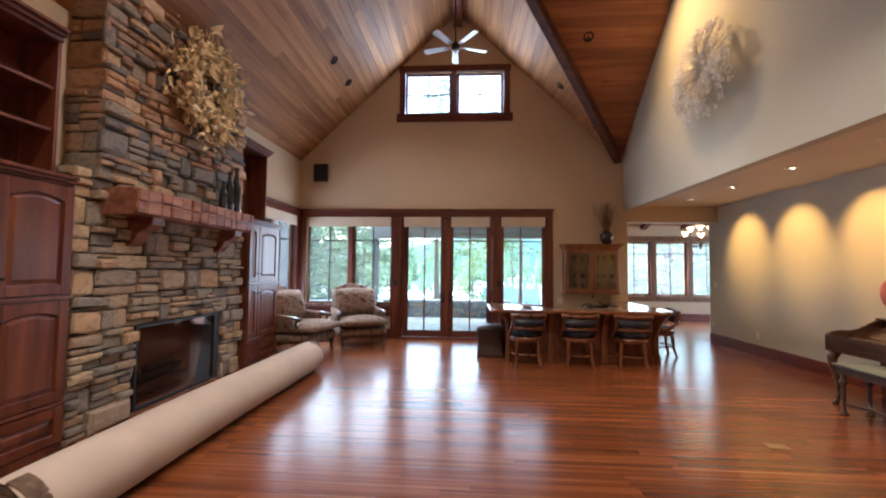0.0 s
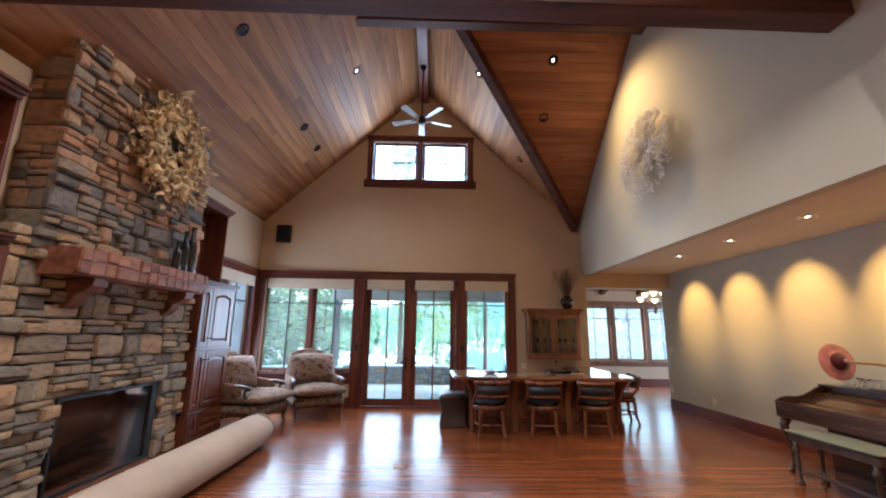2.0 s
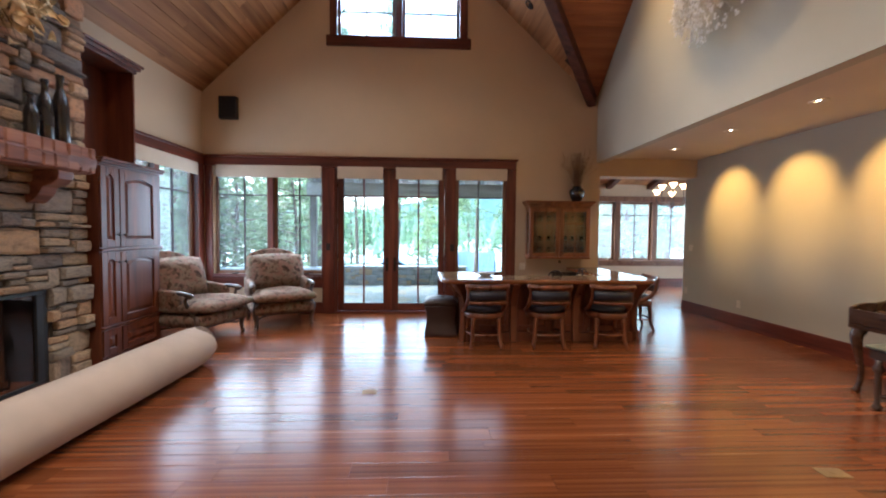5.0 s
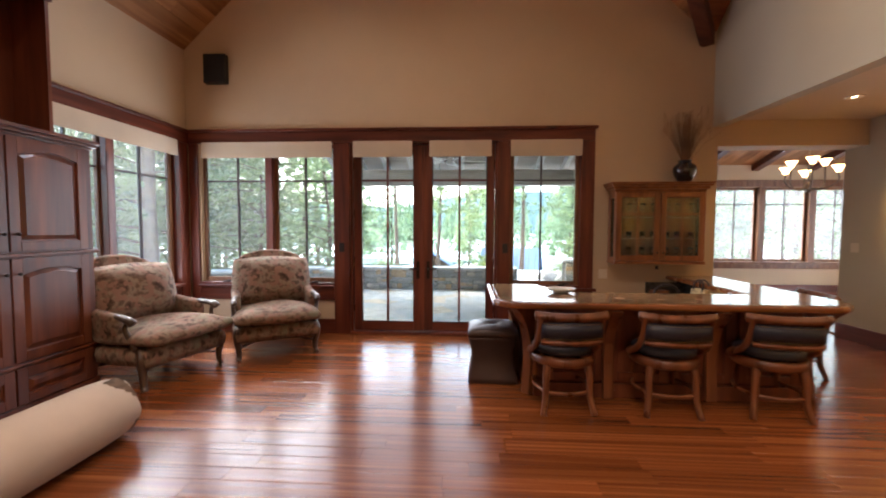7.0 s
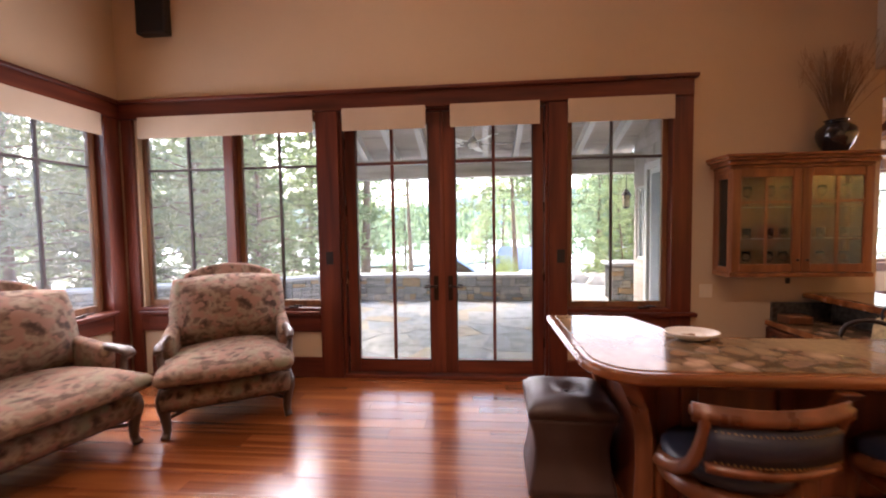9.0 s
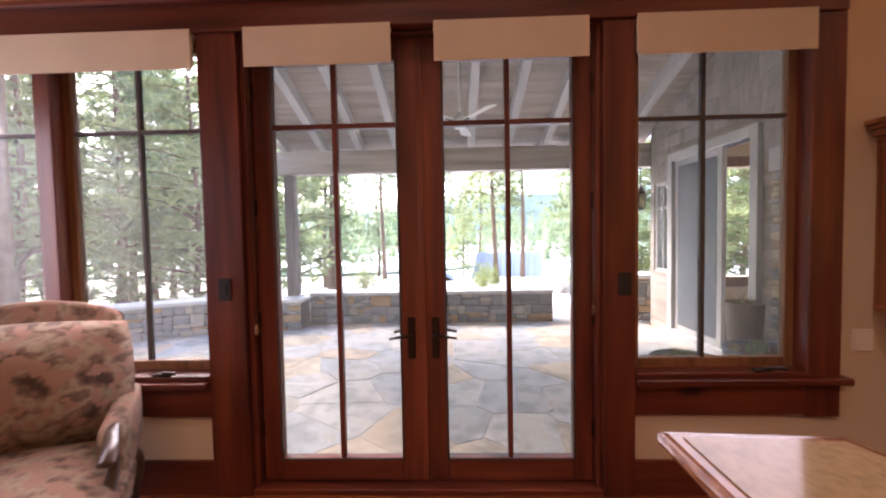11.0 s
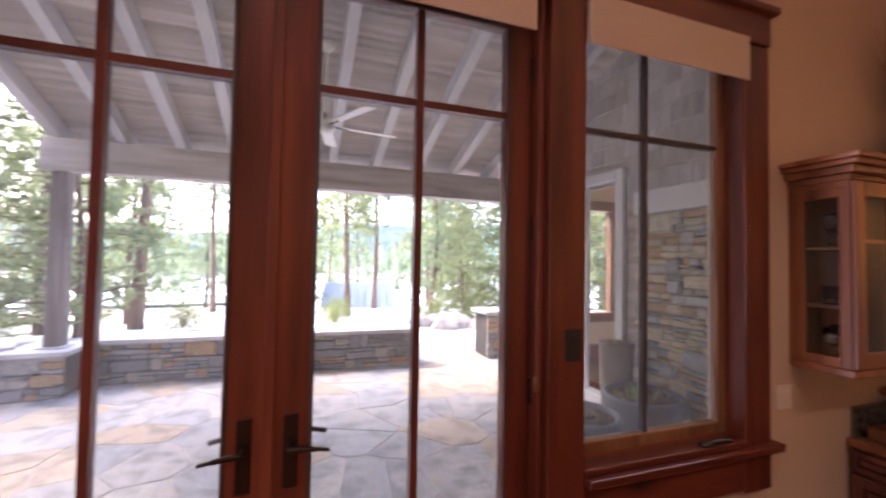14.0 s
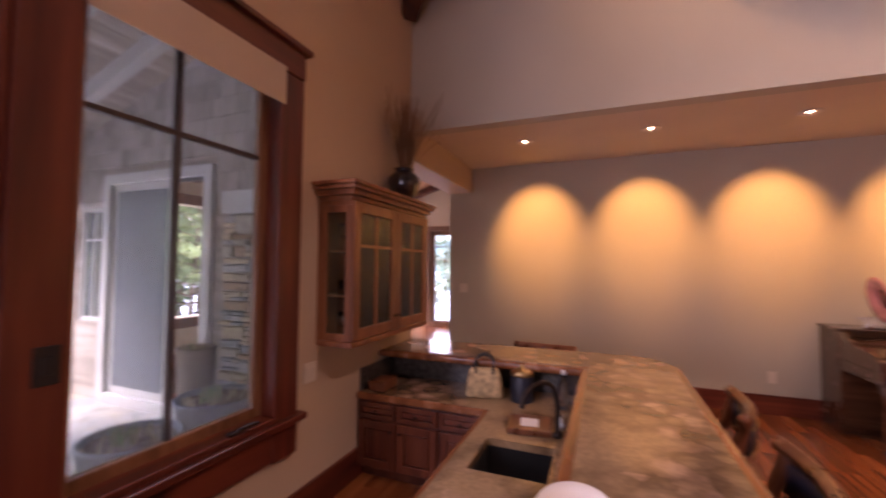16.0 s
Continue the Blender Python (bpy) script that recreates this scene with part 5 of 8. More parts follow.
for k, (a, b) in enumerate(((cx0 + 0.002, 2.526), (2.53, cx1 - 0.002))):
    bm = bmesh.new()
    frame_rect(bm, "y", cy - 0.022, cy - 0.002, a, b, cz0 + 0.035, cz1 - 0.005, 0.07, 0.004)
    d = part("door", bm, M_HONEY, cup)
    mid = (a + b) / 2
    part("muntin", boxes((mid - 0.009, mid + 0.009, cy - 0.018, cy - 0.006, cz0 + 0.105, cz1 - 0.075)), M_HONEY, d)
    part("muntin", boxes((a + 0.07, mid - 0.009, cy - 0.018, cy - 0.006, 1.63, 1.648), (mid + 0.009, b - 0.07, cy - 0.018, cy - 0.006, 1.63, 1.648)), M_HONEY, d)
    part("glass", boxes((a + 0.07, b - 0.07, cy - 0.012, cy - 0.009, cz0 + 0.105, cz1 - 0.075)), M_CABGLASS, d).visible_shadow = False
    bm = bmesh.new()
    lathe(bm, ((0.005, 0), (0.005, 0.012), (0.012, 0.02), (0.01, 0.028), (0, 0.03)), 10, pose(b - 0.035 if k == 0 else a + 0.035, cy - 0.022, 1.16, 90, 0, 0))
    part("knob", bm, M_BRONZE, d, smooth=True)
for z in (1.32, 1.6):
    part("shelf", boxes((cx0 + 0.026, cx1 - 0.026, cy + 0.03, YF - 0.022, z, z + 0.012)), M_HONEY, cup)
M_GLASSWARE = glass("drinking_glass", (0.97, 0.98, 0.98), 0.0)


def wineglass(x, y, z, tall):
    g = thing("glass", pose(x, y, z), "clear stemmed drinking glass on a cupboard shelf" if tall else "clear tumbler on a cupboard shelf", "glass", "glassware in the cupboard")
    bm = bmesh.new()
    if tall:
        lathe(bm, ((0.03, 0), (0.03, 0.003), (0.005, 0.01), (0.005, 0.07), (0.025, 0.09), (0.034, 0.12), (0.03, 0.17), (0.0275, 0.17), (0.031, 0.12), (0.022, 0.094), (0, 0.085)), 12)
    else:
        lathe(bm, ((0.03, 0), (0.034, 0.09), (0.031, 0.09), (0.028, 0.008), (0, 0.008)), 12)
    part("body", bm, M_GLASSWARE, g, smooth=True)


for z, tall in ((cz0 + 0.031, True), (1.333, False), (1.613, True)):
    for k in range(7):
        wineglass(2.07 + 0.15 * k, 8.62 + 0.05 * (k % 2), z, tall)
bm = bmesh.new()
lathe(bm, ((0.07, 0), (0.075, 0.01), (0.11, 0.07), (0.135, 0.15), (0.13, 0.2), (0.085, 0.245), (0.07, 0.255), (0.078, 0.27), (0.085, 0.275), (0.06, 0.272), (0.055, 0.24)), 28)
vase = thing("vase", pose(2.86, 8.6, 2.036), "glossy black round vase holding tall dried reeds, on the wall cupboard", "vase")
M_BLACKGLAZE = plain("black_glaze", (0.012, 0.011, 0.013), 0.1, var=0.2, relief=0.0, coat=0.6)
part("body", bm, M_BLACKGLAZE, vase, smooth=True)
M_REED = plain("dried_reeds", (0.2, 0.11, 0.055), 0.9, var=0.4)
bm = bmesh.new()
rng = random.Random(2)
for k in range(190):
    a = rng.uniform(0, 2 * math.pi)
    r = abs(rng.gauss(0, 0.1))
    h = rng.uniform(0.35, 0.62)
    b0 = Vector((0.03 * math.cos(a), 0.03 * math.sin(a), 0.25))
    yk = r * math.sin(a) * (0.9 if math.sin(a) < 0 else 0.5)
    tip = Vector((r * 1.6 * math.cos(a), min(yk * 1.6, 0.1), 0.25 + h))
    md = (b0 + tip) / 2 + Vector((0, 0, 0.05))
    tube(bm, (b0, md, tip), (0.0022, 0.0018, 0.001), 3)
    if k % 2:
        for q in range(3):
            e = tip + Vector((rng.uniform(-0.03, 0.03), rng.uniform(-0.03, 0.0), rng.uniform(-0.03, 0.05)))
            tube(bm, (tip - Vector((0, 0, 0.06 * q)), e), (0.0015, 0.0008), 3)
tagged(part("reeds", bm, M_REED, vase), kind="stuff")


# bar chairs with low curved backs
def bar_chair(m, label):
    c = thing("bar_chair", m, label, "chair", "chairs round the bar")
    sz = 0.47
    bm = bmesh.new()
    lathe(bm, ((0.0, sz - 0.02), (0.2, sz - 0.02), (0.235, sz), (0.24, sz + 0.03), (0.21, sz + 0.055), (0.1, sz + 0.068), (0, sz + 0.07)), 28)
    part("seat_cushion", bm, M_LEATHER, c, "dark leather seat cushion", smooth=True)
    bm = bmesh.new()
    lathe(bm, ((0.0, sz - 0.1), (0.23, sz - 0.1), (0.255, sz - 0.08), (0.255, sz - 0.03), (0.235, sz - 0.021), (0.0, sz - 0.021)), 28)
    part("seat_ring", bm, M_CHERRY, c, smooth=True)
    # wooden side wings that sweep from the seat to the back
    for s in (-1, 1):
        bm = bmesh.new()
        pts = curve_pts(((s * 0.245, 0.05, sz - 0.02), (s * 0.255, -0.08, sz + 0.02), (s * 0.25, -0.19, sz + 0.1), (s * 0.235, -0.235, sz + 0.22), (s * 0.245, -0.265, sz + 0.335)), 5)
        tube(bm, pts, [0.036 - 0.008 * i / len(pts) for i in range(len(pts))], 8, 0.75)
        part("back_post", bm, M_CHERRY, c, smooth=True)
    def rail(z0, z1, depth, material, name, over=0.0, lab=""):
        bm = bmesh.new()
        n = 12
        secs = []
        for i in range(n + 1):
            f = -1 + 2 * i / n
            x = f * (0.235 + over)
            y = -0.255 - 0.055 * (1 - f * f) + (0.0 if not over else 0.01)
            zz = 0.012 * f * f if over else 0.0
            secs.append([bm.verts.new(p) for p in ((x, y - depth / 2, z0 + zz), (x, y + depth / 2, z0 + zz), (x, y + depth / 2, z1 + zz), (x, y - depth / 2, z1 + zz))])
        for a, b in zip(secs, secs[1:]):
            for k in range(4):
                bm.faces.new((a[k], a[(k + 1) % 4], b[(k + 1) % 4], b[k]))
        bm.faces.new(secs[0][::-1])
        bm.faces.new(secs[-1])
        bmesh.ops.recalc_face_normals(bm, faces=bm.faces)
        es = [e for e in bm.edges if abs(e.verts[0].co.x - e.verts[1].co.x) > 0.01]
        bmesh.ops.bevel(bm, geom=es, offset=min(depth, z1 - z0) * 0.35, segments=2, affect="EDGES")
        return part(name, bm, material, c, lab, smooth=True)
    rail(sz + 0.275, sz + 0.345, 0.05, M_CHERRY, "top_rail", 0.045)
    rail(sz + 0.1, sz + 0.145, 0.034, M_CHERRY, "lower_rail")
    pad = rail(sz + 0.14, sz + 0.28, 0.034, M_LEATHER, "back_pad", 0.0, "dark leather back pad with nail heads")
    bm = bmesh.new()
    for i in range(25):
        f = -0.93 + 1.86 * i / 24
        for z in (sz + 0.155, sz + 0.266):
            bmesh.ops.create_icosphere(bm, subdivisions=1, radius=0.0042, matrix=pose(f * 0.235, -0.275 - 0.055 * (1 - f * f), z))
    tagged(part("nail_heads", bm, M_BRASS, pad), kind="stuff")
    for sx in (-1, 1):
        for sy in (-1, 1):
            bm = bmesh.new()
            pts = curve_pts(((sx * 0.15, sy * 0.15, sz - 0.06), (sx * 0.17, sy * 0.18, 0.3), (sx * 0.175, sy * 0.19, 0.14), (sx * 0.2, sy * 0.235, 0.0)), 5)
            tube(bm, pts, [0.032 - 0.01 * i / len(pts) for i in range(len(pts))], 8)
            bmesh.ops.translate(bm, verts=bm.verts, vec=(0, 0, 0.0))
            part("leg", bm, M_CHERRY, c, smooth=True)
    for (x0, y0), (x1, y1) in (((-1, -1), (1, -1)), ((1, -1), (1, 1)), ((1, 1), (-1, 1)), ((-1, 1), (-1, -1))):
        bm = bmesh.new()
        tube(bm, curve_pts(((x0 * 0.172, y0 * 0.185, 0.17), ((x0 + x1) * 0.11, (y0 + y1) * 0.115, 0.17), (x1 * 0.172, y1 * 0.185, 0.17)), 5), 0.014, 7)
        part("stretcher", bm, M_CHERRY, c, smooth=True)
    return c


ch = bar_chair(pose(0.92, 6.66, 0, rz=4), "brown wooden bar chair with dark leather seat and back")
copy_thing(ch, pose(1.74, 6.66, 0, rz=-3))
copy_thing(ch, pose(2.56, 6.66, 0, rz=-8))
copy_thing(ch, pose(3.42, 7.6, 0, rz=84))

ott = thing("ottoman", pose(0.39, 7.27, 0, rz=-2), "dark brown buttoned leather ottoman beside the bar", "ottoman")
bm = bmesh.new()
secs = []
for z, r in ((0.0, 0.225), (0.05, 0.22), (0.15, 0.2), (0.25, 0.19), (0.34, 0.2), (0.41, 0.22), (0.435, 0.222)):
    pts = []
    for q, (a, b) in enumerate(((-1, -1), (1, -1), (1, 1), (-1, 1))):
        for k in range(4):
            t = (k - 1.5) * 15
            ang = radians(225 + 90 * q + t)
            pts.append(bm.verts.new((a * (r - 0.03) + 0.042 * math.cos(ang), b * (r - 0.03) + 0.042 * math.sin(ang), z)))
    secs.append(pts)
for a, b in zip(secs, secs[1:]):
    for k in range(16):
        bm.faces.new((a[k], a[(k + 1) % 16], b[(k + 1) % 16], b[k]))
bm.faces.new(secs[0][::-1])
bm.faces.new(secs[-1])
part("body", bm, M_BRLEATHER, ott, smooth=True)
bm = bmesh.new()
n = 12
grid = [[None] * (n + 1) for _ in range(n + 1)]
for i in range(n + 1):
    for j in range(n + 1):
        u, v = -1 + 2 * i / n, -1 + 2 * j / n
        e = max(abs(u), abs(v))
        h = 0.535 - 0.05 * e**6 - 0.03 * math.exp(-((u * u + v * v) / 0.05)) - 0.012 * math.exp(-abs(u - v) / 0.1) - 0.012 * math.exp(-abs(u + v) / 0.1)
        grid[i][j] = bm.verts.new((u * 0.235, v * 0.235, h))
for i in range(n):
    for j in range(n):
        bm.faces.new((grid[i][j], grid[i + 1][j], grid[i + 1][j + 1], grid[i][j + 1]))
rim = [grid[i][0] for i in range(n + 1)] + [grid[n][j] for j in range(1, n + 1)] + [grid[i][n] for i in range(n - 1, -1, -1)] + [grid[0][j] for j in range(n - 1, 0, -1)]
lo = [bm.verts.new((v.co.x, v.co.y, 0.436)) for v in rim]
for k in range(len(rim)):
    bm.faces.new((rim[k], lo[k], lo[(k + 1) % len(rim)], rim[(k + 1) % len(rim)]))
bm.faces.new(lo)
bmesh.ops.recalc_face_normals(bm, faces=bm.faces)
lid = part("lid", bm, M_BRLEATHER, ott, smooth=True)
bm = bmesh.new()
bmesh.ops.create_icosphere(bm, subdivisions=2, radius=0.014, matrix=pose(0, 0, 0.507) @ Matrix.Diagonal((1, 1, 0.5, 1)))
part("button", bm, M_BRLEATHER, lid, smooth=True)

# ---- sitting corner, niche, fixtures ----
def floral_mat():
    m, nt, b = node_mat("floral_tapestry")
    n1, _ = noise_node(nt, 11, 6)
    n2, _ = noise_node(nt, 15, 4)
    n3, _ = noise_node(nt, 5, 2, (1.3, 1, 1))
    base = ramp(nt, n1.outputs[0], ((0.34, (0.05, 0.028, 0.018)), (0.44, (0.13, 0.078, 0.05)), (0.55, (0.24, 0.175, 0.118)), (0.66, (0.1, 0.064, 0.043)))).outputs[0]
    rose = ramp(nt, n2.outputs[0], ((0.52, (0, 0, 0)), (0.58, (1, 1, 1)))).outputs[0]
    col = mix(nt, base, (0.26, 0.1, 0.075), rose)
    leaf = ramp(nt, n3.outputs[0], ((0.58, (0, 0, 0)), (0.66, (1, 1, 1)))).outputs[0]
    col = mix(nt, col, (0.17, 0.16, 0.1), mix(nt, leaf, rose, 0.4))
    nt.links.new(col, b.inputs["Base Color"])
    b.inputs["Roughness"].default_value = 0.9
    b.inputs["Sheen Weight"].default_value = 0.05
    b.inputs["Specular IOR Level"].default_value = 0.2
    weave, _ = noise_node(nt, 350, 2)
    bump(nt, b, weave.outputs[0], 0.4, 0.003)
    return m


M_FLORAL = floral_mat()
M_DARKWOOD = wood("dark_carved_wood", (0.03, 0.016, 0.01), (0.06, 0.034, 0.02), (0.1, 0.06, 0.04), 0.35, "z", 1.0, 0.2, 0.2, knots=False)


def cushion(bm, w, d, h, m, puff=0.03, n=10, crown=0.0, wave=0.0):
    """A soft filled block, w by d by h, centred on its base."""
    g = {}
    for side in (0, 1):
        for i in range(n + 1):
            for j in range(n + 1):
                u, v = -1 + 2 * i / n, -1 + 2 * j / n
                e = (1 - u**4) * (1 - v**4)
                round_ = 1 - 0.05 * (u * u * v * v)
                z = (h - puff + puff * e + crown * (1 - u * u)) if side else puff * 0.6 * (1 - e)
                z += wave * math.sin(4.1 * u + 2.3 * v) * e
                g[side, i, j] = bm.verts.new(m @ Vector((u * w / 2 * round_, v * d / 2 * round_, z)))
    for i in range(n):
        for j in range(n):
            bm.faces.new((g[1, i, j], g[1, i + 1, j], g[1, i + 1, j + 1], g[1, i, j + 1]))
            bm.faces.new((g[0, i, j], g[0, i, j + 1], g[0, i + 1, j + 1], g[0, i + 1, j]))
    rim = [(i, 0) for i in range(n)] + [(n, j) for j in range(n)] + [(i, n) for i in range(n, 0, -1)] + [(0, j) for j in range(n, 0, -1)]
    # a bulging side ring between the faces
    ring = []
    for i, j in rim:
        a, b = g[0, i, j].co, g[1, i, j].co
        c = m @ Vector((0, 0, h / 2))
        mid = (a + b) / 2
        ring.append(bm.verts.new(mid + (mid - c).normalized() * puff * 0.5))
    for k in range(len(rim)):
        q = (k + 1) % len(rim)
        a0, a1 = g[0, rim[k][0], rim[k][1]], g[0, rim[q][0], rim[q][1]]
        b0, b1 = g[1, rim[k][0], rim[k][1]], g[1, rim[q][0], rim[q][1]]
        bm.faces.new((a0, a1, ring[q], ring[k]))
        bm.faces.new((ring[k], ring[q], b1, b0))


def armchair(m, label):
    c = thing("armchair", m, label, "armchair", "armchairs in the window corner")
    bm = bmesh.new()
    cushion(bm, 0.8, 0.82, 0.19, pose(0, -0.06, 0.2), 0.035, wave=0.006)
    part("seat_base", bm, M_FLORAL, c, smooth=True)
    bm = bmesh.new()
    cushion(bm, 0.8, 0.9, 0.2, pose(0, -0.12, 0.36, rx=-2.0), 0.07, wave=0.014)
    part("seat_cushion", bm, M_FLORAL, c, "plump floral seat cushion", smooth=True)
    bm = bmesh.new()
    prism(bm, [(-0.33, 0.42), (0.33, 0.42), (0.34, 1.09)] + [(0.34 - 0.68 * i / 12, 1.09 + 0.1 * math.sin(math.pi * i / 12) ** 0.8) for i in range(1, 12)] + [(-0.34, 1.09)], "y", 0.0, 0.1, 0.03, pose(0, 0.32, -0.0, rx=-9))
    part("backrest", bm, M_FLORAL, c, smooth=True)
    bm = bmesh.new()
    cushion(bm, 0.72, 0.52, 0.26, pose(0, 0.35, 0.76, rx=77), 0.11, crown=0.02, wave=0.016)
    part("back_pillow", bm, M_FLORAL, c, "loose floral back pillow", smooth=True)
    for s in (-1, 1):
        bm = bmesh.new()
        prism(bm, ((-0.12, 0.42), (0.36, 0.42), (0.36, 0.72), (0.2, 0.705), (0.0, 0.685), (-0.1, 0.675), (-0.15, 0.64), (-0.16, 0.56)), "x", s * 0.38 - 0.045, s * 0.38 + 0.045, 0.03)
        part("arm_panel", bm, M_FLORAL, c, smooth=True)
        bm = bmesh.new()
        tube(bm, curve_pts(((s * 0.385, -0.1, 0.655), (s * 0.39, -0.16, 0.655), (s * 0.4, -0.23, 0.645), (s * 0.405, -0.3, 0.632), (s * 0.4, -0.335, 0.605)), 5), [0.03] * 12 + [0.034] * 9, 10, 0.7)
        part("armrest", bm, M_DARKWOOD, c, "dark carved wooden arm", smooth=True)
        bm = bmesh.new()
        tube(bm, curve_pts(((s * 0.4, -0.29, 0.63), (s * 0.41, -0.25, 0.56), (s * 0.39, -0.28, 0.46), (s * 0.37, -0.33, 0.36)), 5), [0.026, 0.024, 0.022, 0.02, 0.02, 0.02, 0.021, 0.022, 0.024, 0.026, 0.028, 0.03, 0.032, 0.032, 0.032, 0.032], 9)
        part("arm_post", bm, M_DARKWOOD, c, smooth=True)
        for y0, dy in ((-0.36, -0.04), (0.33, 0.05)):
            bm = bmesh.new()
            tube(bm, curve_pts(((s * 0.36, y0, 0.36), (s * 0.385, y0 + dy, 0.27), (s * 0.37, y0 + dy * 0.6, 0.14), (s * 0.365, y0 + dy * 0.7, 0.05), (s * 0.375, y0 + dy * 1.2, 0.0)), 5), [0.042 - 0.0011 * i for i in range(17)] + [0.024, 0.026, 0.028, 0.028], 9)
            part("leg", bm, M_DARKWOOD, c, "dark carved cabriole leg", smooth=True)
    bm = bmesh.new()
    box(bm, -0.36, 0.36, -0.43, -0.39, 0.19, 0.23, 0.012, 2)
    part("front_rail", bm, M_DARKWOOD, c)
    for a, b in (((-0.37, -0.37, 0.13), (0.37, 0.33, 0.13)), ((0.37, -0.37, 0.13), (-0.37, 0.33, 0.13))):
        bm = bmesh.new()
        tube(bm, curve_pts((a, (0, 0.0, 0.17), b), 6), 0.014, 7)
        part("stretcher", bm, M_DARKWOOD, c, smooth=True)
    return c


arm1 = armchair(pose(-2.2, 8.06, 0, rz=31), "floral tapestry armchair with dark carved wooden arms and legs")
arm1.scale = (1.1, 1.02, 1.0)
copy_thing(arm1, pose(-3.0, 7.14, 0, rz=76))

# spinet piano against the niche wall
M_PIANO = wood("dark_walnut_piano", (0.035, 0.016, 0.009), (0.075, 0.034, 0.017), (0.12, 0.058, 0.03), 0.25, "y", 0.9, 0.5, 0.2, knots=False)
PY0, PY1 = 3.6, 5.06
pia = thing("piano", pose(0, 0, 0), "dark walnut spinet piano with curved legs against the wall", "piano")
part("case", boxes((4.76, 5.14, PY0, PY1, 0.0, 0.62), (4.8, 5.14, PY0, PY1, 0.62, 0.95)), M_PIANO, pia)
part("lid", bevel_box(4.74, 5.145, PY0 - 0.02, PY1 + 0.02, 0.95, 0.975, 0.008), M_PIANO, pia)
part("key_bed", bevel_box(4.17, 4.78, PY0, PY1, 0.6, 0.7, 0.008), M_PIANO, pia)
bm = bmesh.new()
prism(bm, ((4.79, 0.7), (4.33, 0.7), (4.31, 0.73), (4.5, 0.77), (4.72, 0.86), (4.79, 0.9)), "y", PY0 + 0.035, PY1 - 0.035)
part("fallboard", bm, M_PIANO, pia, "closed folding key cover")
for y in (PY0, PY1 - 0.03):
    bm = bmesh.new()
    prism(bm, ((4.17, 0.7), (4.79, 0.7), (4.79, 0.97), (4.72, 0.95), (4.62, 0.9), (4.52, 0.85), (4.42, 0.83), (4.32, 0.835), (4.24, 0.82), (4.17, 0.79)), "y", y, y + 0.03, 0.005)
    part("side_cheek", bm, M_PIANO, pia)
part("key_slip", bevel_box(4.155, 4.175, PY0 + 0.01, PY1 - 0.01, 0.6, 0.78, 0.005), M_PIANO, pia)
for y in (PY0 + 0.06, PY1 - 0.06):
    bm = bmesh.new()
    tube(bm, curve_pts(((4.24, y, 0.6), (4.19, y, 0.52), (4.22, y, 0.35), (4.25, y, 0.15), (4.23, y, 0.05), (4.2, y, 0.0)), 5), [0.05, 0.052, 0.054, 0.052, 0.05, 0.048, 0.045, 0.042, 0.039, 0.036, 0.033, 0.03, 0.028, 0.026, 0.024, 0.022, 0.021, 0.021, 0.021, 0.021, 0.022, 0.024, 0.027, 0.03, 0.03, 0.028], 9)
    part("leg", bm, M_PIANO, pia, "curved cabriole leg", smooth=True)
part("music_desk", bevel_box(4.79, 4.81, 3.95, 4.75, 0.9, 0.96, 0.004), M_PIANO, pia)
for k in range(3):
    bm = bmesh.new()
    box(bm, 4.62, 4.76, 4.25 + 0.07 * k, 4.275 + 0.07 * k, 0.05, 0.062, 0.004)
    part("pedal", bm, M_BRASS, pia, "brass pedal")

M_SAGE = plain("sage_green_upholstery", (0.15, 0.15, 0.1), 0.85, var=0.15, fine=250, relief=0.4)
ben = thing("piano_bench", pose(0, 0, 0), "dark wooden piano bench with a green padded seat", "bench")
bm = bmesh.new()
cushion(bm, 0.36, 1.0, 0.07, pose(4.1, 4.21, 0.49), 0.03)
part("padded_seat", bm, M_SAGE, ben, "sage green padded seat", smooth=True)
part("apron", bevel_box(3.95, 4.25, 3.74, 4.68, 0.42, 0.495, 0.006), M_DARKWOOD, ben)
for x in (3.97, 4.23):
    for y in (3.8, 4.62):
        bm = bmesh.new()
        lathe(bm, ((0.034, 0), (0.038, 0.02), (0.02, 0.04), (0.016, 0.08), (0.02, 0.16), (0.023, 0.25), (0.018, 0.3), (0.036, 0.33), (0.038, 0.35), (0.02, 0.38), (0.026, 0.42)), 14, pose(x, y, 0))
        part("leg", bm, M_DARKWOOD, ben, "turned leg", smooth=True)
bm = bmesh.new()
tube(bm, curve_pts(((3.97, 3.8, 0.12), (4.1, 4.0, 0.1), (4.1, 4.42, 0.1), (3.97, 4.62, 0.12)), 5), 0.016, 7)
tube(bm, curve_pts(((4.23, 3.8, 0.12), (4.1, 4.0, 0.1), (4.1, 4.42, 0.1), (4.23, 4.62, 0.12)), 5), 0.016, 7)
part("stretcher", bm, M_DARKWOOD, ben, smooth=True)

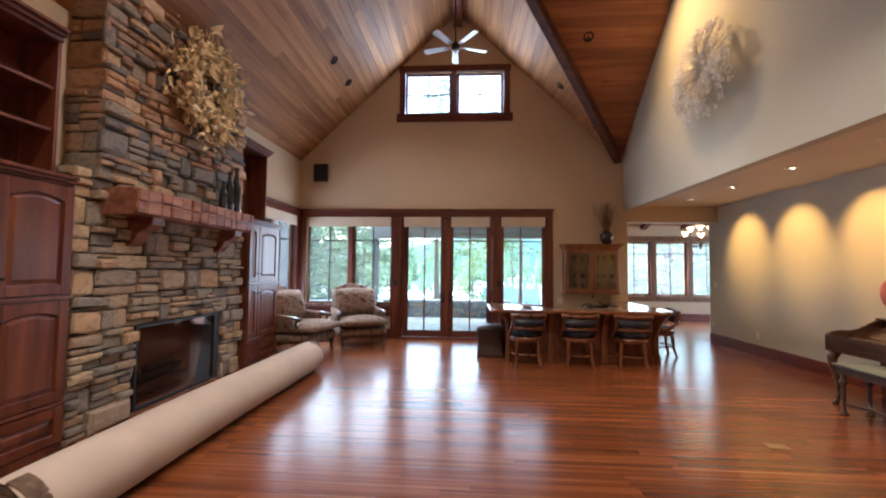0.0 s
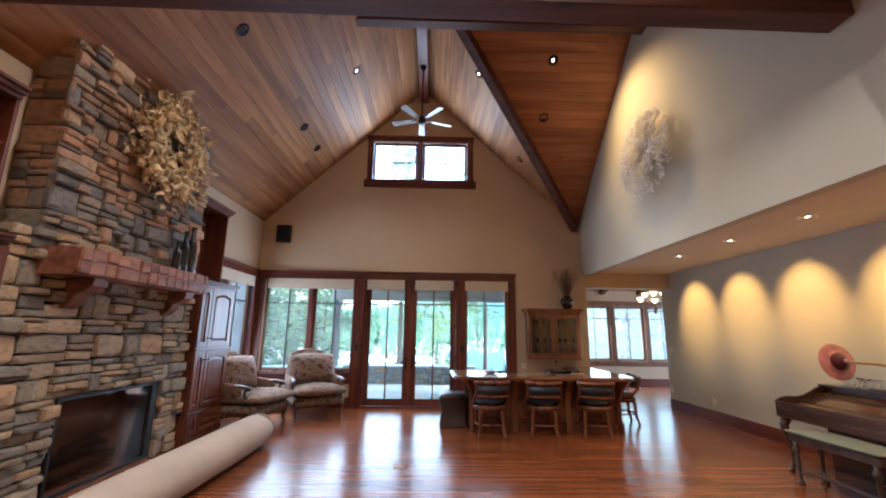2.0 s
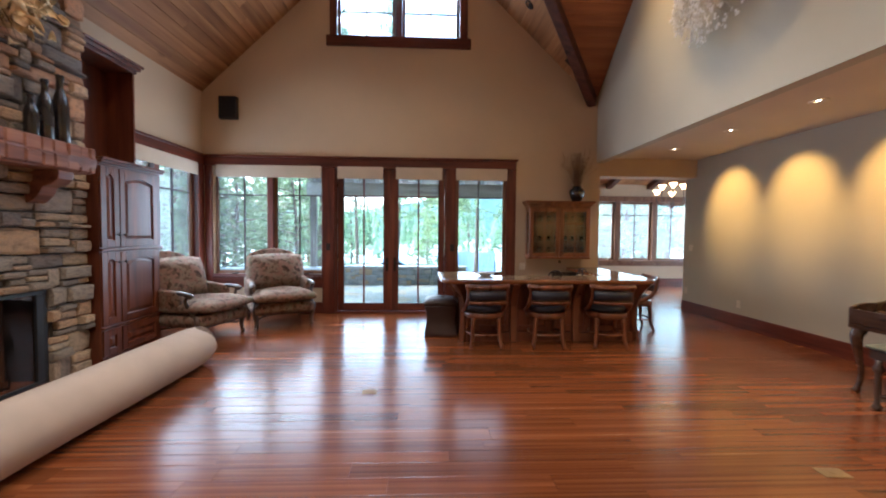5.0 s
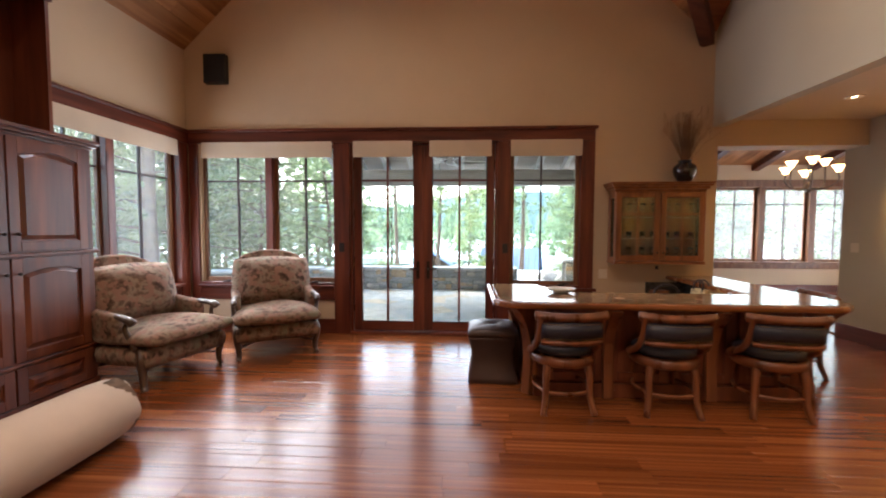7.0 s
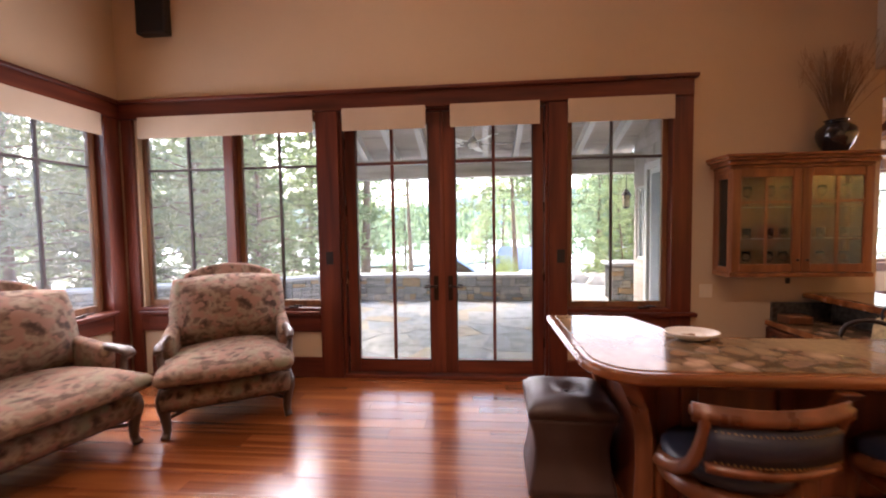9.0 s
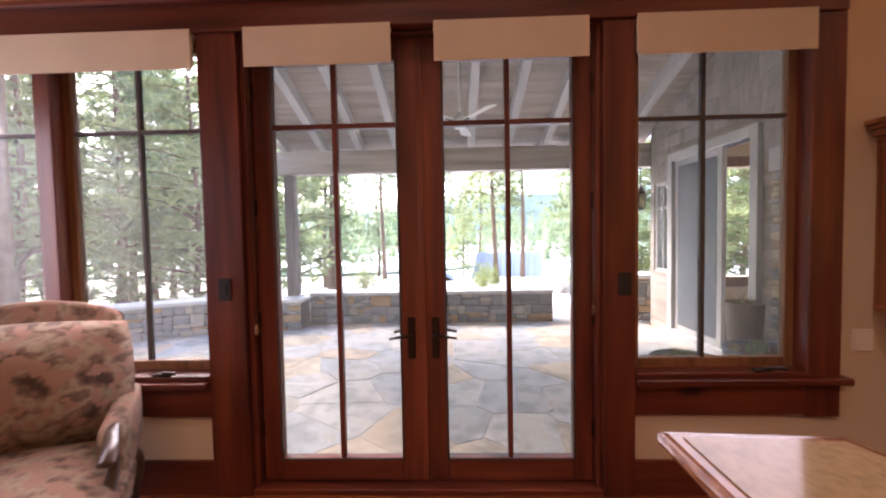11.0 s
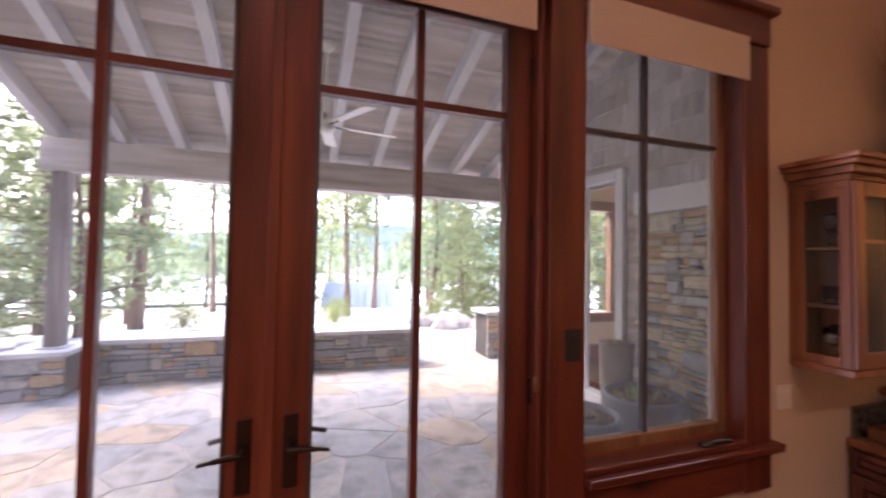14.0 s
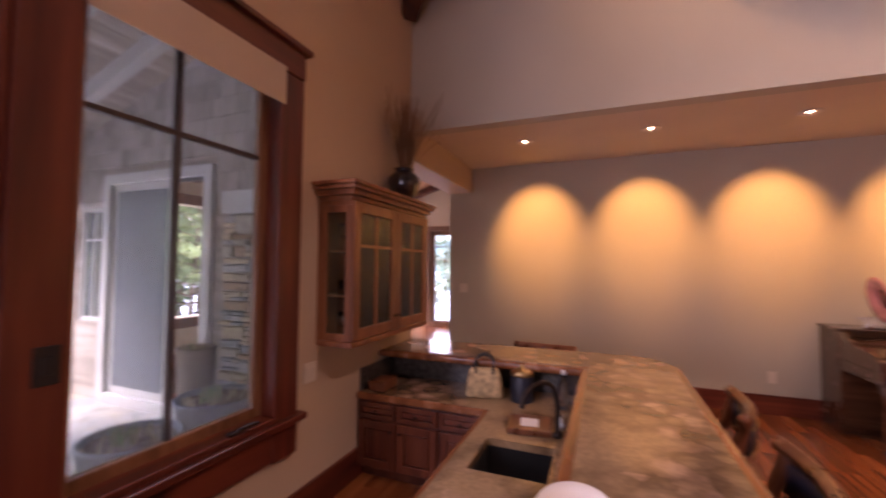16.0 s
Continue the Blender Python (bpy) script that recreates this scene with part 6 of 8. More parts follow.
gram = thing("phonograph", pose(4.95, 4.42, 0.976), "small antique phonograph with a pink glass horn and brass tube", "phonograph")
M_PINK = plain("cranberry_glass", (0.62, 0.24, 0.24), 0.15, var=0.3, scale=9, fine=20, relief=0.1, coat=0.5)
horn_at = pose(-0.21, 0.32, 0.28, rx=-100, ry=-14, rz=0)
bm = bmesh.new()
lathe(bm, ((0.02, -0.1), (0.03, -0.06), (0.06, -0.02), (0.11, 0.02), (0.16, 0.035), (0.205, 0.04), (0.208, 0.044), (0.16, 0.042), (0.11, 0.028), (0.055, -0.012), (0.02, -0.06)), 32, horn_at)
part("horn", bm, M_PINK, gram, "flared cranberry-pink glass horn", smooth=True)
bm = bmesh.new()
lathe(bm, ((0.1, 0.012), (0.1, -0.002), (0.062, -0.04), (0.03, -0.08), (0.0, -0.085)), 24, horn_at)
part("horn_collar", bm, plain("dark_red_collar", (0.12, 0.015, 0.02), 0.2, coat=0.5), gram, smooth=True)
bm = bmesh.new()
tube(bm, curve_pts(((-0.2, 0.25, 0.28), (-0.17, 0.13, 0.28), (-0.12, 0.0, 0.275), (-0.06, -0.06, 0.26)), 6), [0.018 + 0.0 * i for i in range(19)], 12)
tube(bm, ((-0.06, -0.06, 0.27), (-0.06, -0.06, 0.02)), 0.014, 10)
lathe(bm, ((0.03, 0.0), (0.028, 0.02), (0.016, 0.03), (0.02, 0.05)), 14, pose(-0.06, -0.06, 0.0))
part("brass_tube", bm, M_BRASS, gram, smooth=True)
bm = bmesh.new()
box(bm, -0.2, 0.1, -0.28, 0.06, 0.0, 0.02, 0.006)
part("base", bm, M_DARKWOOD, gram)
tray = thing("tray", pose(4.86, 4.6, 0.976, rz=0), "dark pierced metal tray leaning on the piano", "tray")
bm = bmesh.new()
for k in range(11):
    y = -0.22 + 0.044 * k
    tube(bm, ((-0.03, y, 0.005), (0.0, y + 0.03, 0.09)), 0.004, 5)
    tube(bm, ((-0.03, y + 0.03, 0.005), (0.0, y, 0.09)), 0.004, 5)
tube(bm, curve_pts(((-0.03, -0.26, 0.005), (-0.03, 0.26, 0.005)), 4), 0.008, 6)
tube(bm, curve_pts(((0.0, -0.26, 0.09), (0.0, -0.1, 0.1), (0.0, 0.0, 0.092), (0.0, 0.1, 0.1), (0.0, 0.28, 0.09)), 5), 0.008, 6)
part("lattice", bm, M_STEEL, tray)

# wire and crystal wall ornament
M_WIRE = plain("silver_wire", (0.55, 0.52, 0.47), 0.35, metal=0.4, var=0.2)
M_CRYSTAL = plain("clear_crystal", (0.9, 0.89, 0.86), 0.12, metal=0.0, var=0.05, relief=0.0, coat=0.8)
orn = thing("wall_ornament", pose(3.13, 5.56, 4.14), "round silver wire wall ornament set with clear crystals", "ornament")
bm, bc = bmesh.new(), bmesh.new()
rng = random.Random(33)
for k in range(230):
    a = rng.uniform(0, 2 * math.pi)
    r = math.sqrt(rng.uniform(0.1, 1))
    tip = Vector((-0.02 - 0.13 * (1 - r * r) - rng.uniform(0, 0.04), 0.7 * r * math.cos(a), 0.62 * r * math.sin(a)))
    root = Vector((0.02, 0.1 * math.cos(a + 0.8), 0.12 * math.sin(a + 0.8)))
    pts = curve_pts((root, (root + tip) / 2 + Vector((-0.06, rng.uniform(-0.05, 0.05), rng.uniform(-0.05, 0.05))), tip), 4)
    tube(bm, pts, 0.0035, 5)
    for q in range(rng.choice((3, 4, 5))):
        o = tip + Vector((rng.uniform(-0.02, 0.02), rng.uniform(-0.045, 0.045), rng.uniform(-0.045, 0.045)))
        tube(bm, (tip, o), 0.002, 3)
        bmesh.ops.create_icosphere(bc, subdivisions=1, radius=rng.uniform(0.009, 0.018), matrix=Matrix.Translation(o) @ Matrix.Diagonal((0.6, 1, 1.3, 1)))
tube(bm, ((0.13, 0.0, 0.0), (0.0, 0.0, 0.0)), 0.02, 8)
tagged(part("wire_burst", bm, M_WIRE, orn), kind="stuff")
tagged(part("crystal_spray", bc, M_CRYSTAL, orn), kind="stuff")

# ceiling fan on a long rod
M_BLADE = plain("pale_fan_blade", (0.5, 0.58, 0.6), 0.45, var=0.06)


def ceiling_fan(m, rod, label, material, blades=5, turn=0, r=0.62, body=None):
    body = body or M_BRONZE
    f = thing("ceiling_fan", m, label, "fan")
    bm = bmesh.new()
    lathe(bm, ((0.0, -0.09), (0.06, -0.085), (0.085, -0.05), (0.085, 0.02), (0.06, 0.05), (0.03, 0.07), (0.02, 0.1)), 22)
    part("motor", bm, body, f, smooth=True)
    bm = bmesh.new()
    tube(bm, ((0, 0, 0.06), (0, 0, rod - 0.05)), 0.014, 10)
    part("rod", bm, body, f, smooth=True)
    bm = bmesh.new()
    lathe(bm, ((0.02, -0.09), (0.06, -0.05), (0.07, 0.0)), 18, pose(0, 0, rod))
    part("canopy", bm, body, f, smooth=True)
    for k in range(blades):
        bm = bmesh.new()
        prism(bm, [(0.16, -0.05), (r - 0.03, -0.07), (r, -0.05), (r, 0.05), (r - 0.03, 0.07), (0.16, 0.05)], "z", -0.004, 0.004, 0, pose(0, 0, -0.01, 0, 0, turn + 360 / blades * k) @ pose(0, 0, 0, 12))
        b = part("blade", bm, material, f)
        bm = bmesh.new()
        box(bm, 0.07, 0.22, -0.015, 0.015, -0.022, -0.014, 0, 1, pose(0, 0, 0, 0, 0, turn + 360 / blades * k))
        part("blade_iron", bm, M_BRONZE, b)
    return f


ceiling_fan(pose(RIDGE_X, 7.4, 5.66), 1.18, "pale five-bladed ceiling fan hanging from the ridge beam", M_BLADE, 5, 20)

# small fittings
spk = thing("loudspeaker", pose(0, 0, 0), "black wall loudspeaker high beside the gable windows", "speaker")
part("cabinet", bevel_box(-3.42, -3.12, YF - 0.1, YF, 3.4, 3.78, 0.008), M_BLACK, spk)
bm = boxes((-3.405, -3.135, YF - 0.106, YF - 0.1, 3.415, 3.765), bev=0.002)
part("grille", bm, plain("black_grille_cloth", (0.012, 0.012, 0.013), 0.9, fine=400, relief=0.6), spk)


def plate(name, axis, at, u, z, w, h, material, label, cat, toggles=1):
    p = thing(name, pose(0, 0, 0), label, cat)
    bm = bmesh.new()
    if axis == "y":
        box(bm, u - w / 2, u + w / 2, at - 0.008, at, z - h / 2, z + h / 2, 0.003, 2)
    else:
        box(bm, at - 0.008, at, u - w / 2, u + w / 2, z - h / 2, z + h / 2, 0.003, 2)
    part("cover", bm, material, p)
    for i in range(toggles):
        o = u + (i - (toggles - 1) / 2) * 0.045
        bm = bmesh.new()
        if axis == "y":
            box(bm, o - 0.014, o + 0.014, at - 0.013, at - 0.008, z - 0.03, z + 0.03, 0.002)
        else:
            box(bm, at - 0.013, at - 0.008, o - 0.014, o + 0.014, z - 0.03, z + 0.03, 0.002)
        part("rocker", bm, material, p)
    return p


M_ALMOND = plain("almond_plastic", (0.68, 0.62, 0.5), 0.4, var=0.02, relief=0.0)
plate("light_switch", "y", YF, 1.93, 0.86, 0.11, 0.12, M_ALMOND, "almond double rocker switch on the tan wall", "switch", 2)
plate("light_switch", "x", XN, 8.86, 1.22, 0.11, 0.12, M_ALMOND, "almond double rocker switch on the niche wall", "switch", 2)
plate("outlet", "x", XN, 7.65, 0.36, 0.075, 0.12, M_ALMOND, "almond wall outlet above the baseboard", "outlet", 1)
plate("outlet", "x", XN, 8.97, 0.4, 0.075, 0.12, M_ALMOND, "almond wall outlet near the passage", "outlet", 1)
plate("outlet", "x", XN, 5.45, 0.38, 0.075, 0.12, M_ALMOND, "almond wall outlet behind the piano", "outlet", 1)
plate("outlet", "y", YF, 2.62, 0.95, 0.04, 0.05, M_BLACK, "small black power jack under the wall cupboard", "outlet", 0)
for x in (-1.565, 0.64):
    plate("shade_control", "y", YF - 0.035, x, 1.19, 0.07, 0.125, M_BLACK, "black wall control on the door post", "switch", 1)
for x, y, rz, ln in ((-0.34, 5.08, 0, 0.13), (2.66, 3.74, -4, 0.16)):
    M_OUTLET = plain("tan_brass_cover", (0.3, 0.19, 0.08), 0.5, metal=0.4, var=0.15)
    v = thing("floor_outlet", pose(x, y, 0, rz=rz), "brass floor outlet cover set in the boards", "outlet", "floor outlets")
    bm = bmesh.new()
    box(bm, -ln / 2, ln / 2, -0.05, 0.05, 0.0005, 0.006, 0.002)
    part("cover", bm, M_OUTLET, v)
    bm = bmesh.new()
    lathe(bm, ((0.018, 0.006), (0.018, 0.008), (0, 0.008)), 14)
    part("cap", bm, M_OUTLET, v)
bm = bmesh.new()
box(bm, -0.09, 0.09, -0.2, 0.2, -0.012, -0.002, 0.004, 1, pose(2.63, 8.3, vault_z(2.63) - 0.002, 0, math.degrees(math.atan(SL)), 0))
reg = thing("air_register", pose(0, 0, 0), "dark metal air register in the sloped ceiling", "vent")
part("grille", bm, M_BRONZE, reg)
for x, z1 in ((-1.395, 0.93), (0.475, 1.02)):
    cd = thing("pull_cord", pose(x, YF - 0.03, 0), "thin shade cord with a small wooden tassel", "cord", "shade cords")
    bm = bmesh.new()
    tube(bm, ((0, 0, z1 + 0.05), (0, 0, 2.6)), 0.0012, 5)
    part("cord", bm, M_SASH, cd)
    bm = bmesh.new()
    lathe(bm, ((0.004, 0), (0.012, 0.01), (0.009, 0.05), (0.003, 0.06)), 10, pose(0, 0, z1))
    part("tassel", bm, M_SASH, cd, smooth=True)


# recessed lamps
M_LAMPON = glow("lamp_glow", (1.0, 0.74, 0.42), 3)
M_TRIMRING = plain("lamp_trim_white", (0.7, 0.62, 0.5), 0.4, var=0.03, relief=0)
M_LAMPOFF = plain("dark_lamp_well", (0.03, 0.022, 0.018), 0.6)


def downlight(m, on, label, dark=False):
    d = thing("recessed_lamp", m, label, "lamp", "recessed ceiling lamps")
    bm = bmesh.new()
    lathe(bm, ((0.062, -0.001), (0.085, -0.001), (0.088, -0.006), (0.064, -0.012), (0.058, 0.012), (0.05, 0.03)), 24)
    part("trim_ring", bm, M_BRONZE if dark else M_TRIMRING, d, smooth=True)
    bm = bmesh.new()
    lathe(bm, ((0.032, 0.006), (0.02, -0.002), (0, -0.004)), 20)
    part("bulb", bm, M_LAMPON if on else M_LAMPOFF, d, smooth=True)


for k in range(7):
    y = 7.85 - 1.2 * k
    downlight(pose(4.17, y, SOFFIT + 0.083), True, "lit recessed lamp in the lowered ceiling")
tilt = math.degrees(math.atan(SL))
for x, y, on in ((-1.42, 6.47, True), (-2.39, 4.42, False), (-2.39, 6.86, False), (-2.39, 7.72, False), (0.78, 6.61, True), (1.82, 8.1, False)):
    downlight(pose(x, y, vault_z(x) + 0.002, 0, -tilt if x < RIDGE_X else tilt, 0), on, "lit recessed lamp in the pine ceiling" if on else "unlit recessed lamp in the pine ceiling", True)
tc_ = math.degrees(math.atan(CSL))
for x, y, on in ((2.03, 6.2, True), (2.04, 6.96, False)):
    downlight(pose(x, y, cross_z(y) + 0.002, -tc_, 0, 0), on, "lit recessed lamp in the cedar ceiling" if on else "unlit recessed lamp in the cedar ceiling", True)

# ---- dining room beyond the passage ----
DY, DX = 12.9, 9.4
bm = bmesh.new()
pp = [5.68 - 1.09 + 1.09 * k for k in range(5)]
box(bm, 3.1, 3.7, DY, DY + T, -0.02, 3.0)
box(bm, 3.7, 8.9, DY, DY + T, -0.02, 0.72)
box(bm, 3.7, 8.9, DY, DY + T, 2.4, 3.0)
box(bm, 8.9, DX, DY, DY + T, -0.02, 3.0)
setting("wall_dining_north", bm, M_WALL, "tan painted dining room wall with windows", "wall")
bm = boxes((DX, DX + T, 7.9, 9.6, -0.02, 4.2), (DX, DX + T, 11.2, DY + T, -0.02, 4.2), (DX, DX + T, 9.6, 11.2, 2.4, 4.2))
setting("wall_dining_east", bm, M_WALL, "tan painted dining room wall with a glazed door", "wall")
bm = boxes((XN + T, DX, 7.9, 8.02, -0.02, 4.5), (3.34, XN + T, YF + 0.3, YF + 0.32, 2.52, 4.2))
setting("wall_dining_south", bm, M_WALL, "tan painted dining room wall", "wall")
bm = bmesh.new()
for k in range(26):
    xa = 3.1 + k * 0.245
    ys_ = 7.9 if xa > 5.2 else YF + 0.3
    board(bm, (xa + 0.003, ys_, 2.9 + 0.3 * (DY - ys_)), (xa + 0.242, ys_, 2.9 + 0.3 * (DY - ys_)), (xa + 0.242, DY + T, 2.9 - 0.3 * T), (xa + 0.003, DY + T, 2.9 - 0.3 * T))
bmesh.ops.recalc_face_normals(bm, faces=bm.faces)
setting("ceiling_dining", bm, M_CEIL, "sloped pine board ceiling of the dining room", "ceiling")
for x in (4.2, 5.4, 6.6, 7.8, 9.0):
    beam_along("beam_dining", (x, YF + 0.34, 2.76 + 0.3 * (DY - YF - 0.34)), (x, DY, 2.76), 0.16, 0.14, M_BEAM, "dark timber beam under the dining room ceiling")
win = thing("window_5", pose(0, 0, 0), "row of wooden dining room windows with divided panes", "window", kind="structure")
for k in range(4):
    a, b = pp[k] + 0.07, pp[k + 1] - 0.07
    sash(win, "y", DY + 0.08, a, b, 0.72, 2.4, (a + b) / 2, 2.02, 0.06, material=M_SASH, mats=M_MUNTIN)
for k in range(5):
    part("post", bevel_box(pp[k] - 0.07, pp[k] + 0.07, DY - 0.03, DY + 0.08, 0.72, 2.4), M_SASH, win)
part("header", bevel_box(3.3, DX, DY - 0.04, DY, 2.4, 2.56), M_SASH, win)
part("stool", bevel_box(3.3, DX, DY - 0.09, DY + 0.02, 0.66, 0.72), M_SASH, win)
part("apron", bevel_box(3.3, DX, DY - 0.025, DY, 0.56, 0.66), M_SASH, win)
baseboard(3.3, DX, DY - 0.022, DY, M_TRIM_X)
door = thing("door_3", pose(0, 0, 0), "glazed wooden garden door in the dining room", "door", kind="structure")
sash(door, "x", DX + 0.06, 9.6, 10.4, 0.03, 2.4, 10.0, 2.0, 0.11, material=M_SASH)
sash(door, "x", DX + 0.06, 10.4, 11.2, 0.03, 2.4, 10.8, 2.0, 0.11, material=M_SASH)
bm = bmesh.new()
frame_rect(bm, "x", DX - 0.03, DX, 9.48, 11.32, -0.02, 2.52, 0.12, 0.005)
part("casing", bm, M_SASH, door)

M_AMBER = glow("lit_amber_shade", (1.0, 0.6, 0.22), 1.2)
M_ANTLER = plain("wrought_arm", (0.12, 0.09, 0.07), 0.5, metal=0.4)
cha = thing("chandelier", pose(5.62, 10.2, 2.12), "wrought chandelier with lit amber glass shades over the dining room", "chandelier")
bm = bmesh.new()
lathe(bm, ((0.0, -0.08), (0.03, -0.06), (0.05, 0.0), (0.03, 0.06), (0.02, 0.1)), 14)
tube(bm, ((0, 0, 0.08), (0, 0, 1.6)), 0.009, 8)
part("stem", bm, M_ANTLER, cha, smooth=True)
for k in range(6):
    a = 2 * math.pi * k / 6
    bm = bmesh.new()
    R, zt = (0.36, 0.22) if k % 2 else (0.24, 0.36)
    tube(bm, curve_pts(((0.02 * math.cos(a), 0.02 * math.sin(a), 0.0), (R * 0.55 * math.cos(a), R * 0.55 * math.sin(a), -0.02), (R * math.cos(a), R * math.sin(a), 0.08), (R * math.cos(a), R * math.sin(a), zt)), 5), 0.011, 7)
    arm = part("arm", bm, M_ANTLER, cha, smooth=True)
    bm = bmesh.new()
    lathe(bm, ((0.03, 0.0), (0.04, 0.03), (0.06, 0.07), (0.085, 0.1), (0.082, 0.102), (0.056, 0.072), (0.03, 0.03)), 18, pose(R * math.cos(a), R * math.sin(a), zt))
    part("shade", bm, M_AMBER, arm, "lit amber glass bell shade", smooth=True)

# ---- floor boards ----
rng = random.Random(77)


def plank_mesh(seed):
    bm = bmesh.new()
    vs = []
    c = 0.0035
    n = 6
    rr = random.Random(seed)
    secs = []
    for i in range(n + 1):
        x = -0.5 + i / n
        w = rr.uniform(-0.0005, 0.0)
        secs.append([bm.verts.new(p) for p in ((x, -0.5 + 0.008, -0.022), (x, -0.5 + 0.004, -0.0009), (x, -0.5 + 0.03, w), (x, 0.5 - 0.03, w), (x, 0.5 - 0.004, -0.0009), (x, 0.5 - 0.008, -0.022))])
    for a, b in zip(secs, secs[1:]):
        for k in range(5):
            bm.faces.new((a[k], a[k + 1], b[k + 1], b[k]))
    bm.faces.new(secs[0])
    bm.faces.new(secs[-1][::-1])
    bmesh.ops.recalc_face_normals(bm, faces=bm.faces)
    me = bpy.data.meshes.new("plank")
    bm.to_mesh(me)
    bm.free()
    me.materials.append(M_FLOOR)
    return me


plank_meshes = [plank_mesh(k) for k in range(8)]
rest = bmesh.new()
count = 0


def lay_planks(x0, x1, y0, y1, near):
    """Boards along x; those of the middle of the room are parts of their own."""
    global count
    y = y0
    while y < y1 - 0.01:
        PW = rng.choice((0.125, 0.14, 0.16, 0.18))
        x = x0 - rng.uniform(0, 1.0)
        while x < x1:
            ln = rng.uniform(0.7, 1.9)
            a, b = max(x, x0), min(x + ln, x1)
            x += ln
            if b - a < 0.03:
                continue
            w = min(PW, y1 - y)
            m = Matrix.Translation(((a + b) / 2, y + w / 2, 0)) @ Matrix.Diagonal((b - a - 0.0015, w, 1, 1))
            me = rng.choice(plank_meshes)
            if near and 2.4 < y < 7.6 and -2.2 < (a + b) / 2 < 3.6 and count < 300:
                shared("plank", me, floor, m)
                count += 1
            else:
                n0 = len(rest.verts)
                co = [m @ v.co for v in me.vertices]
                vv = [rest.verts.new(c) for c in co]
                for p in me.polygons:
                    rest.faces.new([vv[i] for i in p.vertices])
        y += PW


lay_planks(XL, XN, YB, YF, True)
lay_planks(3.34, XN, YF, 9.38, False)
lay_planks(XN + T, DX, 8.02, 9.38, False)
lay_planks(3.2, DX, 9.38, DY, False)
tagged(part("planks", rest, M_FLOOR, floor), kind="stuff")

# ---- outdoors ----
GZ = -0.12
M_FLAG = stone_mat("flagstone", ((0.45, 0.42, 0.375), (0.37, 0.365, 0.35), (0.5, 0.405, 0.3), (0.43, 0.415, 0.385), (0.35, 0.355, 0.355), (0.48, 0.43, 0.365), (0.4, 0.385, 0.36), (0.45, 0.36, 0.27), (0.42, 0.41, 0.39)))
M_GREYWOOD = wood("grey_stained_wood", (0.291, 0.241, 0.202), (0.426, 0.358, 0.308), (0.515, 0.448, 0.392), 0.7, "y", 0.8, 0.0, 0.3, knots=False)
M_GREYWOOD_X = wood("grey_stained_wood_level", (0.291, 0.241, 0.202), (0.426, 0.358, 0.308), (0.515, 0.448, 0.392), 0.7, "x", 0.8, 0.0, 0.3, knots=False)
M_SHINGLE = wood("grey_shingle", (0.275, 0.237, 0.213), (0.413, 0.362, 0.325), (0.5, 0.45, 0.4), 0.85, "z", 1.0, 0.0, 0.5, knots=False)
M_POSTWOOD = wood("brown_grey_post_wood", (0.1, 0.075, 0.065), (0.17, 0.135, 0.118), (0.23, 0.19, 0.17), 0.75, "z", 0.8, 0.0, 0.3, knots=False)
M_GREYTRIM = plain("grey_trim_paint", (0.5, 0.485, 0.47), 0.6, var=0.06)
M_WALLSTONE = stone_mat("garden_wall_stone", ((0.338, 0.317, 0.29), (0.243, 0.236, 0.23), (0.432, 0.378, 0.311), (0.459, 0.297, 0.162), (0.257, 0.257, 0.257), (0.324, 0.311, 0.297), (0.23, 0.23, 0.23)))
M_CAPSTONE = plain("grey_cap_slab", (0.48, 0.468, 0.444), 0.8, var=0.15, scale=4, relief=0.5)
M_PILLAR = stone_mat("wing_ledge_stone", ((0.6, 0.48, 0.336), (0.456, 0.444, 0.408), (0.648, 0.504, 0.336), (0.312, 0.312, 0.312), (0.504, 0.456, 0.36), (0.432, 0.288, 0.18), (0.396, 0.384, 0.36)))


def ground_mat():
    m, nt, b = node_mat("snowy_ground")
    n1, _ = noise_node(nt, 0.16, 5)
    n2, _ = noise_node(nt, 2.5, 5)
    snow = ramp(nt, n1.outputs[0], ((0.36, (0, 0, 0)), (0.44, (1, 1, 1)))).outputs[0]
    earth = ramp(nt, n2.outputs[0], ((0.3, (0.09, 0.075, 0.045)), (0.6, (0.17, 0.15, 0.08)), (0.8, (0.15, 0.17, 0.075)))).outputs[0]
    tc = nt.nodes.new("ShaderNodeTexCoord")
    sp, mr = nt.nodes.new("ShaderNodeSeparateXYZ"), nt.nodes.new("ShaderNodeMapRange")
    nt.links.new(tc.outputs["Object"], sp.inputs[0])
    nt.links.new(sp.outputs[0], mr.inputs[0])
    mr.inputs[1].default_value, mr.inputs[2].default_value = -13, -5
    open_ground = mix(nt, (0.12, 0.12, 0.12), (1.0, 1.0, 1.0), mr.outputs[0])
    snow = mix(nt, snow, open_ground, 1.0, "MULTIPLY")
    col = mix(nt, earth, (0.62, 0.63, 0.64), snow)
    nt.links.new(col, b.inputs["Base Color"])
    b.inputs["Roughness"].default_value = 0.85
    bump(nt, b, n2.outputs[0], 0.5, 0.1)
    return m


def ground_z(x, y):
    d = max(0.0, math.hypot(x, max(0, y - 9)) - 6.5)
    return -0.2 - min(3.2, 0.085 * d) + 0.12 * math.sin(x * 0.31) * math.sin(y * 0.23) * min(1, d / 6)


